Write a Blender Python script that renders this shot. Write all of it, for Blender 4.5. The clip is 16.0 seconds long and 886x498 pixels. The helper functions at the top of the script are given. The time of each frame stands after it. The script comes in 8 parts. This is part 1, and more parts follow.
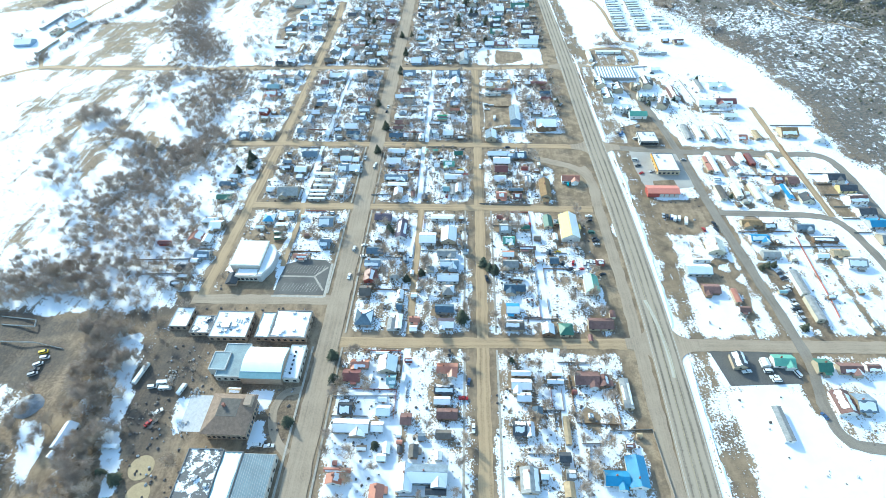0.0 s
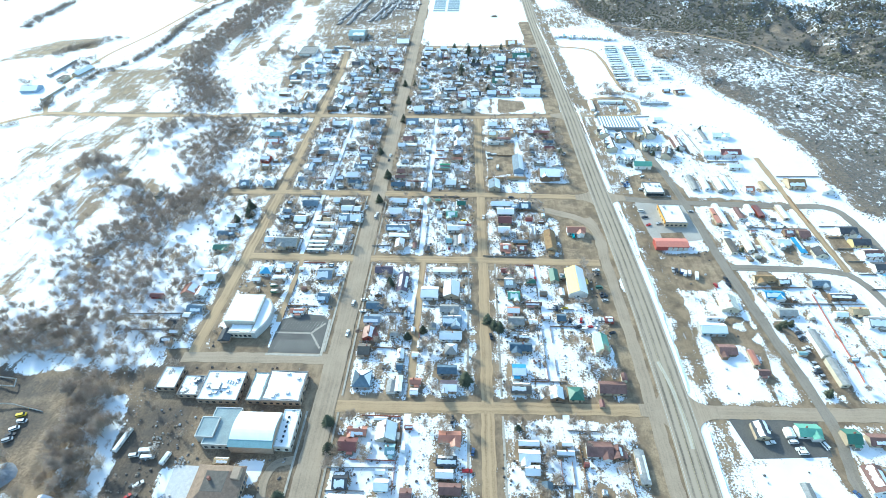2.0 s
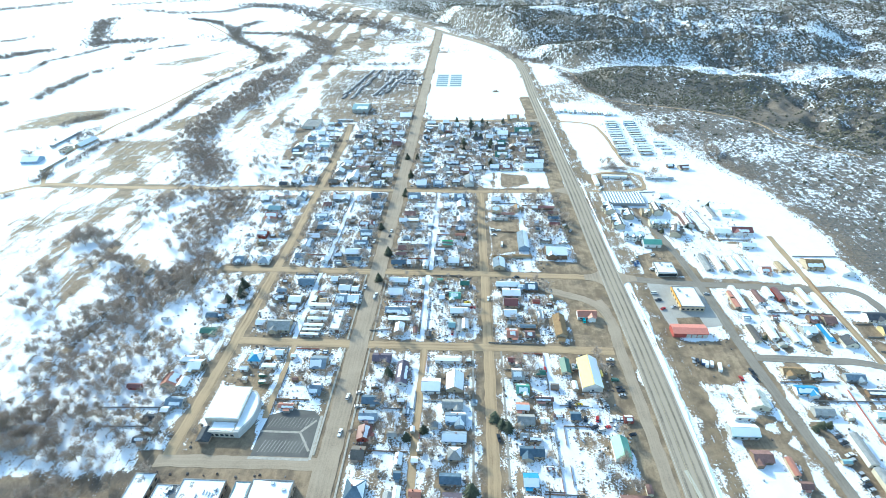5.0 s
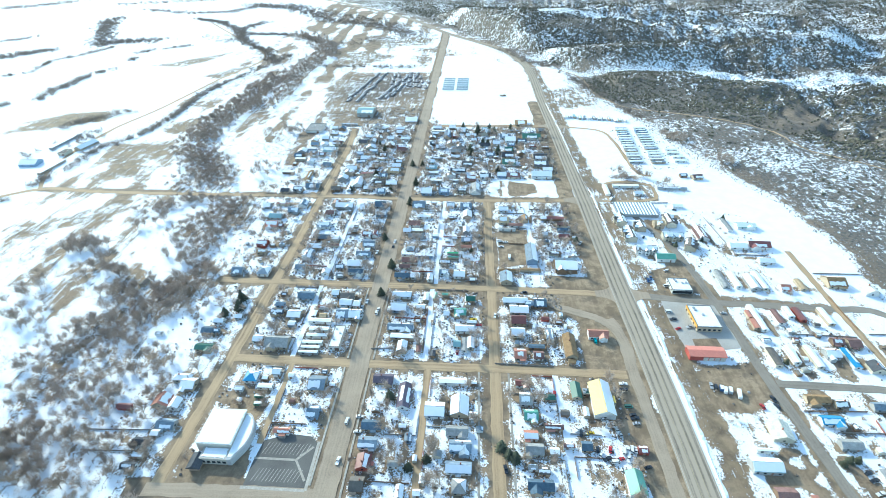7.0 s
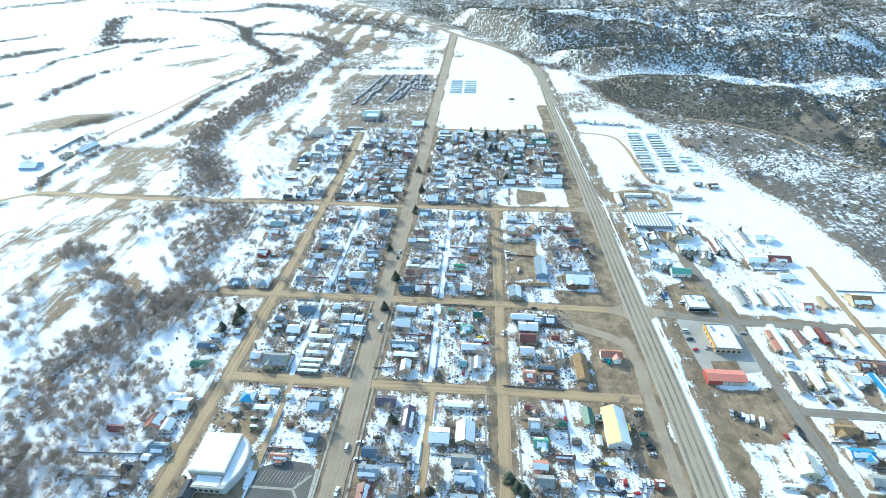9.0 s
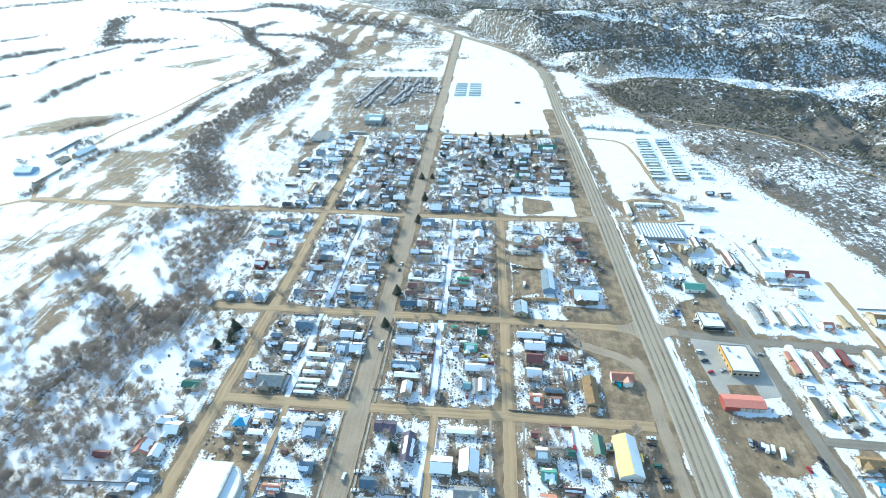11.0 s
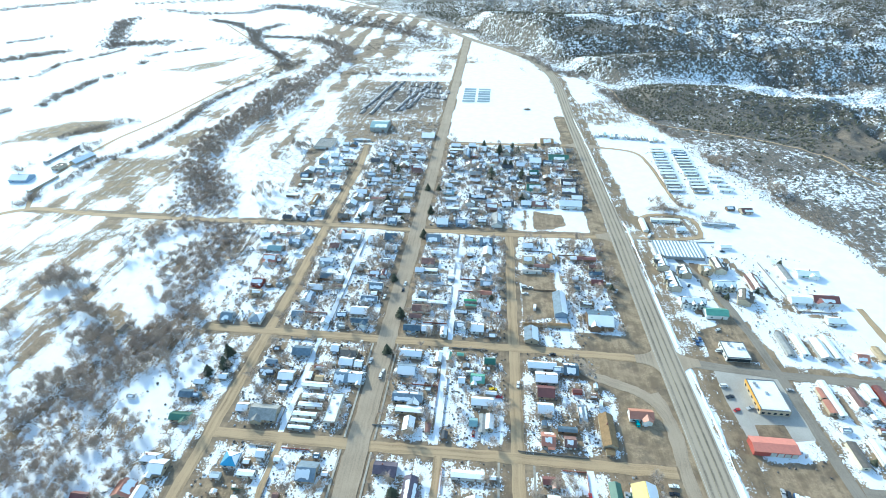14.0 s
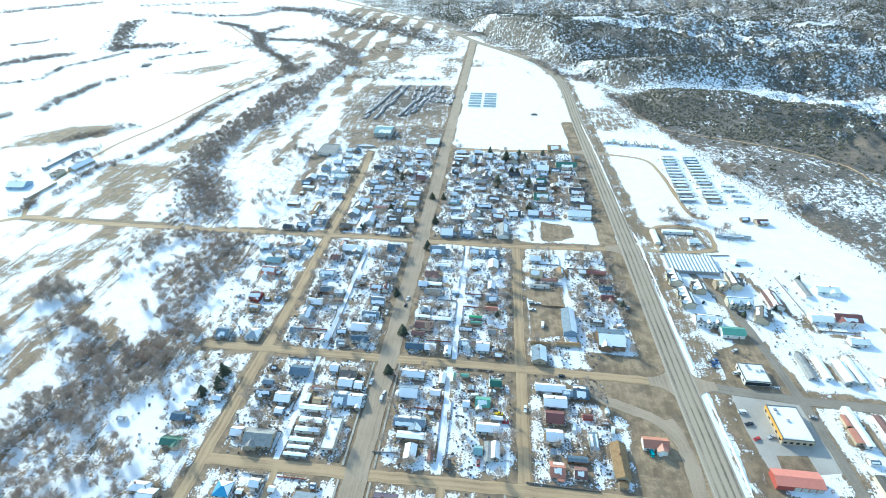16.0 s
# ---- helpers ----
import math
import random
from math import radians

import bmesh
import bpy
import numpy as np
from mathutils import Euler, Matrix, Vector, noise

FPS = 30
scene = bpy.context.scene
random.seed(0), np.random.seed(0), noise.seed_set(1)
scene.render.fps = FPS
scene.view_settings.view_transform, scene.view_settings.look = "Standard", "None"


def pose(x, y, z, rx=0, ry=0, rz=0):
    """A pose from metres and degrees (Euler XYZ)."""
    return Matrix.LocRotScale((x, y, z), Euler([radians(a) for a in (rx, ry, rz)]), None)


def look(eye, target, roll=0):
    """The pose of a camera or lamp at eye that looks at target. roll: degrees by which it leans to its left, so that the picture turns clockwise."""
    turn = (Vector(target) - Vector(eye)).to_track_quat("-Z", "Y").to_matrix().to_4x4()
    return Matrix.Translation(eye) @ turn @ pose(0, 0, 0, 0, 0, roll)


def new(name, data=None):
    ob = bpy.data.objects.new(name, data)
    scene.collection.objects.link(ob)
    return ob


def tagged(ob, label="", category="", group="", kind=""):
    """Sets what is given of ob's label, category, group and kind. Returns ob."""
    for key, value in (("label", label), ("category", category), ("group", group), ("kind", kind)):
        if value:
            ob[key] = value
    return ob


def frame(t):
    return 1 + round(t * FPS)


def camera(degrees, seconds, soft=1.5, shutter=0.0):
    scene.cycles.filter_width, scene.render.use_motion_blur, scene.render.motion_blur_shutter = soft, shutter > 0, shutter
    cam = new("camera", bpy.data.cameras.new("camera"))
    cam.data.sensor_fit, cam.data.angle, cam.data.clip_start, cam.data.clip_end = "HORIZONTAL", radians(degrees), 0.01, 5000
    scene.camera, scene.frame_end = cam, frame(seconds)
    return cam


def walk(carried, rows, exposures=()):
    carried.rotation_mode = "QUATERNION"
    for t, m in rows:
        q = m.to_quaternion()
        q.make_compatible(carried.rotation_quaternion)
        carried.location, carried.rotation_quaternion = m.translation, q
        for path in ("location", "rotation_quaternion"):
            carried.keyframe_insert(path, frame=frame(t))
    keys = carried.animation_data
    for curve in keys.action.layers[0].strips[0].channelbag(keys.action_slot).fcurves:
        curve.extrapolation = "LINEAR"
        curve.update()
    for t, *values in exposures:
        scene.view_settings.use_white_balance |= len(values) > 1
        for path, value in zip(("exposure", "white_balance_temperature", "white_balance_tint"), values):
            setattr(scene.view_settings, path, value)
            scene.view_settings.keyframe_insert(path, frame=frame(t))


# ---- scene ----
cam = camera(82.4, 16.0, soft=0.6)
EXPO, KELVIN, TINT = 1.385, 5760, -9
PATH = [
    (0, (1.363, 2.605, 240.737), (1.275, 4.021, 239.327), -1.6),
    (0.5, (0.822, 6.405, 240.754), (0.733, 7.819, 239.343), -1.5),
    (1, (0.279, 10.269, 240.776), (0.19, 11.681, 239.363), -1.4),
    (1.5, (-0.267, 14.174, 240.806), (-0.356, 15.609, 239.416), -1.3),
    (2, (-0.824, 18.043, 240.833), (-0.916, 19.561, 239.534), -1.2),
    (2.5, (-1.389, 21.899, 240.853), (-1.481, 23.456, 239.602), -1.0),
    (3, (-1.945, 25.865, 240.891), (-2.038, 27.425, 239.642), -1.0),
    (3.5, (-2.473, 29.983, 240.923), (-2.566, 31.546, 239.679), -0.9),
    (4, (-2.956, 34.218, 240.943), (-3.053, 35.831, 239.764), -0.8),
    (4.2, (-3.144, 35.955, 240.941), (-3.238, 37.584, 239.785), -1.0),
    (4.9, (-3.79, 42.15, 240.87), (-3.886, 43.81, 239.765), -0.8),
    (6.5, (-5.177, 56.509, 240.694), (-5.289, 58.171, 239.587), -0.5),
    (7, (-5.632, 60.998, 240.691), (-5.746, 62.661, 239.586), -0.5),
    (7.5, (-6.084, 65.483, 240.719), (-6.201, 67.146, 239.613), -0.4),
    (8, (-6.518, 69.931, 240.764), (-6.638, 71.593, 239.659), -0.4),
    (8.5, (-6.925, 74.32, 240.822), (-7.052, 75.982, 239.716), -0.4),
    (9, (-7.311, 78.748, 240.888), (-7.447, 80.408, 239.782), -0.4),
    (11.5, (-9.207, 101.129, 241.559), (-9.359, 102.786, 240.451), -0.3),
    (12, (-9.542, 105.494, 241.617), (-9.699, 107.151, 240.509), -0.3),
    (12.5, (-9.853, 109.789, 241.664), (-10.014, 111.447, 240.556), -0.3),
    (13, (-10.168, 114.034, 241.712), (-10.333, 115.691, 240.604), -0.3),
    (13.5, (-10.513, 118.195, 241.774), (-10.683, 119.852, 240.667), -0.3),
    (14, (-10.859, 122.297, 241.856), (-11.034, 123.954, 240.749), -0.3),
    (14.5, (-11.219, 126.448, 241.934), (-11.4, 128.104, 240.828), -0.3),
    (15, (-11.576, 130.628, 242.004), (-11.761, 132.285, 240.899), -0.3),
    (15.5, (-11.936, 134.868, 242.051), (-12.126, 136.524, 240.946), -0.4),
    (16, (-12.289, 139.148, 242.072), (-12.483, 140.804, 240.969), -0.4),
]
walk(cam, [(t, look(eye, target, roll)) for t, eye, target, roll in PATH], [(0, EXPO, KELVIN, TINT), (3, EXPO + 0.02, KELVIN, TINT), (9, EXPO - 0.1, KELVIN, TINT), (16, EXPO - 0.13, KELVIN, TINT)])

# ---- world and sun ----
SUN_AZ, SUN_EL = -45.0, 26.0   # degrees from +y towards +x, and above the horizon
world = bpy.data.worlds.new("sky_world")
scene.world = world
world.use_nodes = True
wn = world.node_tree
sky = wn.nodes.new("ShaderNodeTexSky")
sky.sky_type = "NISHITA"
sky.sun_disc = False
sky.sun_elevation, sky.sun_rotation = radians(SUN_EL), radians(SUN_AZ)
sky.altitude, sky.air_density, sky.dust_density, sky.ozone_density = 500, 1.0, 1.2, 0.3
wn.links.new(sky.outputs[0], wn.nodes["Background"].inputs[0])
wn.nodes["Background"].inputs[1].default_value = 0.15
sun_data = bpy.data.lights.new("sun", "SUN")
sun_data.energy, sun_data.angle, sun_data.color = 1.9, radians(0.53), (1.0, 0.91, 0.80)
sun = new("sun", sun_data)
sun_dir = Vector((math.sin(radians(SUN_AZ)) * math.cos(radians(SUN_EL)), math.cos(radians(SUN_AZ)) * math.cos(radians(SUN_EL)), math.sin(radians(SUN_EL))))
sun.matrix_world = look(sun_dir * 900, (0, 0, 0))

# ---- materials ----
def nodes_of(name):
    m = bpy.data.materials.new(name)
    m.use_nodes = True
    return m, m.node_tree, m.node_tree.nodes["Principled BSDF"]


def add(nt, kind, **inputs):
    n = nt.nodes.new(kind)
    for key, value in inputs.items():
        if key in n.inputs.keys():
            n.inputs[key].default_value = value
    return n


def wire(nt, a, b):
    nt.links.new(a, b)


def noise_at(nt, vec, scale, detail=4.0, rough=0.55):
    n = add(nt, "ShaderNodeTexNoise", Scale=scale, Detail=detail, Roughness=rough)
    if vec is not None:
        wire(nt, vec, n.inputs["Vector"])
    return n.outputs["Fac"]


def calc(nt, op, a, b=0.0, c=0.0, clamp=False):
    n = nt.nodes.new("ShaderNodeMath")
    n.operation, n.use_clamp = op, clamp
    for i, v in enumerate((a, b, c)):
        if isinstance(v, (int, float)):
            n.inputs[i].default_value = v
        else:
            wire(nt, v, n.inputs[i])
    return n.outputs[0]


def blend(nt, fac, a, b):
    n = nt.nodes.new("ShaderNodeMix")
    n.data_type = "RGBA"
    if isinstance(fac, (int, float)):
        n.inputs[0].default_value = fac
    else:
        wire(nt, fac, n.inputs[0])
    for v, slot in ((a, n.inputs[6]), (b, n.inputs[7])):
        if isinstance(v, tuple):
            slot.default_value = (*v, 1.0)
        else:
            wire(nt, v, slot)
    return n.outputs[2]


def ramp(nt, fac, lo, hi):
    n = nt.nodes.new("ShaderNodeMapRange")
    n.interpolation_type = "SMOOTHSTEP"
    wire(nt, fac, n.inputs[0])
    n.inputs[1].default_value, n.inputs[2].default_value = lo, hi
    return n.outputs[0]


def bumped(nt, bsdf, height, strength, distance):
    b = add(nt, "ShaderNodeBump", Strength=strength, Distance=distance)
    wire(nt, height, b.inputs["Height"])
    wire(nt, b.outputs[0], bsdf.inputs["Normal"])


def coords(nt, local=False):
    if local:
        return nt.nodes.new("ShaderNodeTexCoord").outputs["Object"]
    return nt.nodes.new("ShaderNodeNewGeometry").outputs["Position"]


SNOW = (0.86, 0.88, 0.91)
MATS = {}


def surface(name, dark, light, scale=0.6, fine=6.0, rough=0.8, metal=0.0, vary=0.25, bump=0.15, depth=0.03, local=False):
    """A surface between two colours, in broad stains and fine grain, a little different on each object."""
    if name in MATS:
        return MATS[name]
    m, nt, bsdf = nodes_of(name)
    at = coords(nt, local)
    big = noise_at(nt, at, scale, 4)
    small = noise_at(nt, at, fine, 3, 0.65)
    fac = calc(nt, "MULTIPLY_ADD", small, 0.55, calc(nt, "MULTIPLY", big, 0.55), clamp=True)
    col = blend(nt, ramp(nt, fac, 0.3, 0.8), dark, light)
    info = nt.nodes.new("ShaderNodeObjectInfo")
    hsv = add(nt, "ShaderNodeHueSaturation")
    wire(nt, col, hsv.inputs["Color"])
    wire(nt, calc(nt, "MULTIPLY_ADD", info.outputs["Random"], vary, 1.0 - vary / 2), hsv.inputs["Value"])
    wire(nt, hsv.outputs[0], bsdf.inputs["Base Color"])
    bsdf.inputs["Roughness"].default_value, bsdf.inputs["Metallic"].default_value = rough, metal
    bumped(nt, bsdf, small, bump, depth)
    MATS[name] = m
    return m


def tone(name, rgb, spread=0.25, **more):
    return surface(name, tuple(c * (1 - spread) for c in rgb), tuple(min(1.0, c * (1 + spread)) for c in rgb), **more)


def snow_material():
    m, nt, bsdf = nodes_of("snow")
    at = coords(nt)
    big, small = noise_at(nt, at, 0.35, 4), noise_at(nt, at, 3.0, 4, 0.6)
    wire(nt, blend(nt, ramp(nt, big, 0.35, 0.75), (0.82, 0.85, 0.89), SNOW), bsdf.inputs["Base Color"])
    bsdf.inputs["Roughness"].default_value = 0.6
    bumped(nt, bsdf, small, 0.35, 0.12)
    return m


def ground_material():
    """Snow over earth: the cover attribute's red says how bare a place is, its green how sandy, its blue how grassy."""
    m, nt, bsdf = nodes_of("snowy_ground")
    at = coords(nt)
    cover = nt.nodes.new("ShaderNodeAttribute")
    cover.attribute_name = "cover"
    sep = nt.nodes.new("ShaderNodeSeparateColor")
    wire(nt, cover.outputs["Color"], sep.inputs[0])
    bare, sandy, grassy = sep.outputs[0], sep.outputs[1], sep.outputs[2]
    broad = noise_at(nt, at, 0.018, 4, 0.6)
    mid = noise_at(nt, at, 0.10, 5, 0.62)
    fine = noise_at(nt, at, 0.9, 4, 0.65)
    # furrows, ruts and drifts run up the valley
    drawn = nt.nodes.new("ShaderNodeMapping")
    wire(nt, at, drawn.inputs["Vector"])
    drawn.inputs["Scale"].default_value = (0.30, 0.035, 0.1)
    furrow = noise_at(nt, drawn.outputs[0], 1.0, 4, 0.6)
    mix = calc(nt, "ADD", calc(nt, "MULTIPLY_ADD", furrow, 0.30, calc(nt, "MULTIPLY", broad, 0.22)), calc(nt, "MULTIPLY_ADD", mid, 0.36, calc(nt, "MULTIPLY", fine, 0.42)))
    # the mix hovers round 0.54; a bare value of one uncovers all
    speck = noise_at(nt, at, 0.20, 3, 0.55)
    speckled = calc(nt, "MULTIPLY", calc(nt, "MULTIPLY", calc(nt, "ADD", speck, -0.5), 0.45), cover.outputs["Alpha"])
    level = calc(nt, "ADD", calc(nt, "MULTIPLY_ADD", bare, 0.62, calc(nt, "ADD", mix, -0.41)), speckled)
    bare_mask = ramp(nt, level, 0.50, 0.55)
    worn = calc(nt, "ADD", calc(nt, "MULTIPLY", furrow, 0.22), calc(nt, "MULTIPLY_ADD", mid, 0.36, calc(nt, "MULTIPLY", fine, 0.42)))
    dirt = blend(nt, ramp(nt, worn, 0.38, 0.62), (0.115, 0.080, 0.052), (0.33, 0.242, 0.158))
    sand = blend(nt, ramp(nt, calc(nt, "MULTIPLY_ADD", mid, 0.7, calc(nt, "MULTIPLY", furrow, 0.3)), 0.38, 0.62), (0.20, 0.140, 0.084), (0.43, 0.318, 0.198))
    sand = blend(nt, calc(nt, "MULTIPLY", ramp(nt, fine, 0.35, 0.7), 0.55), sand, (0.15, 0.112, 0.075))
    grass = blend(nt, ramp(nt, mid, 0.35, 0.7), (0.10, 0.072, 0.042), (0.235, 0.172, 0.10))
    earth = blend(nt, sandy, dirt, sand)
    stain = noise_at(nt, at, 0.055, 6, 0.7)
    earth = blend(nt, calc(nt, "MULTIPLY", ramp(nt, stain, 0.50, 0.62), 0.55), earth, (0.10, 0.078, 0.058))
    earth = blend(nt, grassy, earth, grass)
    earth = blend(nt, cover.outputs["Alpha"], earth, blend(nt, ramp(nt, fine, 0.3, 0.7), (0.10, 0.088, 0.076), (0.19, 0.165, 0.138)))
    damp = nt.nodes.new("ShaderNodeAttribute")
    damp.attribute_name = "damp"
    mud = blend(nt, ramp(nt, worn, 0.36, 0.64), (0.044, 0.037, 0.033), (0.110, 0.088, 0.069))
    earth = blend(nt, calc(nt, "MULTIPLY", damp.outputs["Fac"], calc(nt, "MULTIPLY_ADD", ramp(nt, mid, 0.35, 0.6), 0.5, 0.5)), earth, mud)
    snow = blend(nt, ramp(nt, mid, 0.3, 0.7), (0.80, 0.83, 0.87), SNOW)
    spots = noise_at(nt, at, 0.33, 3, 0.6)
    scrub = calc(nt, "MULTIPLY", ramp(nt, spots, 0.50, 0.58), cover.outputs["Alpha"])
    cover_all = blend(nt, scrub, blend(nt, bare_mask, snow, earth), (0.088, 0.086, 0.078))
    wire(nt, cover_all, bsdf.inputs["Base Color"])
    bsdf.inputs["Roughness"].default_value = 0.85
    bumped(nt, bsdf, calc(nt, "ADD", fine, calc(nt, "MULTIPLY", bare_mask, -0.5)), 0.4, 0.25)
    return m


def road_material(name, dark, light, tracks, lanes=0.0):
    """A worn road, streaked along its length by tyres; tracks: how strong the streaks are. Uses the strip's own u across and v along."""
    m, nt, bsdf = nodes_of(name)
    at = coords(nt)
    uv = nt.nodes.new("ShaderNodeUVMap")
    grain = noise_at(nt, at, 1.3, 5, 0.65)
    patch = noise_at(nt, at, 0.06, 4, 0.6)
    scale = nt.nodes.new("ShaderNodeMapping")
    wire(nt, uv.outputs[0], scale.inputs["Vector"])
    scale.inputs["Scale"].default_value = (0.8, 0.012, 1)
    streak = noise_at(nt, scale.outputs[0], 1.0, 4, 0.6)
    fac = calc(nt, "ADD", calc(nt, "MULTIPLY", streak, tracks), calc(nt, "ADD", calc(nt, "MULTIPLY", patch, 0.7 - tracks * 0.5), calc(nt, "MULTIPLY", grain, 0.45)))
    if lanes:
        across = nt.nodes.new("ShaderNodeSeparateXYZ")
        wire(nt, uv.outputs[0], across.inputs[0])
        worn = calc(nt, "SINE", calc(nt, "MULTIPLY_ADD", across.outputs[0], 1.68, calc(nt, "MULTIPLY", patch, 1.5)))
        fac = calc(nt, "MULTIPLY_ADD", worn, lanes, fac)
    wire(nt, blend(nt, ramp(nt, fac, 0.35, 0.85), dark, light), bsdf.inputs["Base Color"])
    bsdf.inputs["Roughness"].default_value = 0.85
    bumped(nt, bsdf, grain, 0.12, 0.04)
    MATS[name] = m
    return m


snow = snow_material()
MATS["snow"] = snow
earth = ground_material()
asphalt = road_material("weathered_asphalt", (0.19, 0.148, 0.105), (0.385, 0.305, 0.220), 0.5)
highway_asphalt = road_material("highway_asphalt", (0.098, 0.081, 0.062), (0.37, 0.307, 0.231), 0.75, 0.19)
dirt_road = road_material("packed_dirt", (0.15, 0.10, 0.057), (0.44, 0.315, 0.185), 0.65, 0.06)
grey_asphalt = road_material("grey_asphalt", (0.135, 0.115, 0.092), (0.28, 0.242, 0.195), 0.4)
lot_asphalt = road_material("lot_asphalt", (0.075, 0.072, 0.068), (0.15, 0.142, 0.13), 0.1)
concrete = tone("pale_concrete", (0.36, 0.33, 0.28), 0.3)
paint_white = tone("white_road_paint", (0.50, 0.47, 0.42), 0.25)
paint_yellow = tone("yellow_road_paint", (0.42, 0.34, 0.20), 0.25)
glass = surface("dark_window_glass", (0.02, 0.025, 0.03), (0.05, 0.06, 0.07), rough=0.08, bump=0.0)
metal_grey = tone("galvanised_metal", (0.45, 0.46, 0.47), 0.15, rough=0.45, metal=0.5)
rubber = tone("black_rubber", (0.03, 0.03, 0.03), 0.2, rough=0.8)

# ---- mesh helpers ----
class Shape:
    """Collects vertices and faces for one mesh."""

    def __init__(self):
        self.v, self.f = [], []

    def quad(self, *pts):
        n = len(self.v)
        self.v += [tuple(p) for p in pts]
        self.f.append(tuple(range(n, n + len(pts))))
        return self

    def box(self, x0, y0, z0, x1, y1, z1):
        n = len(self.v)
        self.v += [(x0, y0, z0), (x1, y0, z0), (x1, y1, z0), (x0, y1, z0), (x0, y0, z1), (x1, y0, z1), (x1, y1, z1), (x0, y1, z1)]
        self.f += [tuple(n + i for i in q) for q in ((3, 2, 1, 0), (4, 5, 6, 7), (0, 1, 5, 4), (1, 2, 6, 5), (2, 3, 7, 6), (3, 0, 4, 7))]
        return self

    def solid(self, low, high):
        """A prism between two rings of equally many points."""
        n, k = len(self.v), len(low)
        self.v += [tuple(p) for p in low] + [tuple(p) for p in high]
        self.f.append(tuple(n + i for i in reversed(range(k))))
        self.f.append(tuple(n + k + i for i in range(k)))
        self.f += [(n + i, n + (i + 1) % k, n + k + (i + 1) % k, n + k + i) for i in range(k)]
        return self

    def tube(self, a, b, ra, rb, sides=5):
        a, b = Vector(a), Vector(b)
        q = (b - a).to_track_quat("Z", "Y")
        ring = [Vector((math.cos(i * math.tau / sides), math.sin(i * math.tau / sides), 0)) for i in range(sides)]
        return self.solid([a + q @ (r * ra) for r in ring], [b + q @ (r * rb) for r in ring])

    def mesh(self, name, material):
        me = bpy.data.meshes.new(name)
        me.from_pydata(self.v, [], self.f)
        me.materials.append(material)
        return me


def part(name, shape, material, parent, label=""):
    """One mesh under a thing or part."""
    ob = new(name, shape.mesh(name, material) if isinstance(shape, Shape) else shape)
    ob.parent = parent
    return tagged(ob, label)


def thing(name, x, y, turn=0.0, label="", category="", group="", z=0.0):
    ob = new(name)
    ob.matrix_basis = pose(x, y, z, 0, 0, turn)
    return tagged(ob, label, category, group)


def smooth(e0, e1, x):
    t = np.clip((x - e0) / (e1 - e0), 0, 1)
    return t * t * (3 - 2 * t)


def inside(px, py, corners):
    """How far inside a convex or concave polygon each place lies: positive within, in metres."""
    sign, best = np.full(px.shape, -1.0), np.full(px.shape, 1e9)
    k = len(corners)
    hit = np.zeros(px.shape, bool)
    for i in range(k):
        (ax, ay), (bx, by) = corners[i], corners[(i + 1) % k]
        t = np.clip(((px - ax) * (bx - ax) + (py - ay) * (by - ay)) / ((bx - ax) ** 2 + (by - ay) ** 2), 0, 1)
        best = np.minimum(best, np.hypot(px - ax - t * (bx - ax), py - ay - t * (by - ay)))
        crosses = ((ay > py) != (by > py)) & (px < (bx - ax) * (py - ay) / (by - ay + 1e-9) + ax)
        hit ^= crosses
    sign[hit] = 1.0
    return sign * best


def along(px, py, line):
    """Distance from a polyline."""
    best = np.full(px.shape, 1e9)
    for (ax, ay), (bx, by) in zip(line, line[1:]):
        t = np.clip(((px - ax) * (bx - ax) + (py - ay) * (by - ay)) / ((bx - ax) ** 2 + (by - ay) ** 2), 0, 1)
        best = np.minimum(best, np.hypot(px - ax - t * (bx - ax), py - ay - t * (by - ay)))
    return best


def waves(px, py, size, seed, octaves=4):
    """Cheap rolling noise out of crossed sines, about -1 to 1."""
    rng = np.random.RandomState(seed)
    out, amp, total = np.zeros(px.shape), 1.0, 0.0
    for o in range(octaves):
        for k in range(4):
            a, p = rng.uniform(0, math.tau), rng.uniform(0, math.tau)
            out += amp * np.sin((px * math.cos(a) + py * math.sin(a)) * math.tau / size * rng.uniform(0.8, 1.25) + p) / 2.0
        total += amp
        amp, size = amp * 0.5, size * 0.5
    return out / total


# ---- ground ----
HILL_EDGE = [(420.4, 371.9), (308.9, 515.9), (259.3, 574.4), (218.6, 650.7), (212.9, 803), (205.4, 944.3), (165.2, 1037.2), (111.9, 1119.9), (56.8, 1238.6), (-47, 1418.4), (-61.6, 1454.7), (-222.8, 1726.9), (-397.8, 2113.4), (-500, 3200), (6000, 3200), (6000, 380)]

YARD = [(-330, 178), (-280.2, 179.5), (-227.8, 180.9), (-219.2, 165.5), (-207.8, 133.0), (-210.6, 123.1), (-217.8, 115.1), (-225.7, 132.5), (-237.2, 135.5), (-249.7, 135.1), (-310, 136)]
SCRUB_EDGE = [(500, 270), (325.4, 335.8), (312, 352), (304.6, 366.1), (306.2, 394.4), (314.5, 425.5), (306, 470), (303.6, 521.1), (281.7, 566.1), (246.1, 664.2), (228.9, 744.5), (191.9, 831.2), (170, 916), (150, 950), (165, 1020), (118, 1058), (92, 1098), (72, 1165), (15, 1262), (-65, 1375), (-190, 1590), (-420, 1850), (-620, 2113), (-700, 3200), (6000, 3200), (6000, 250)]
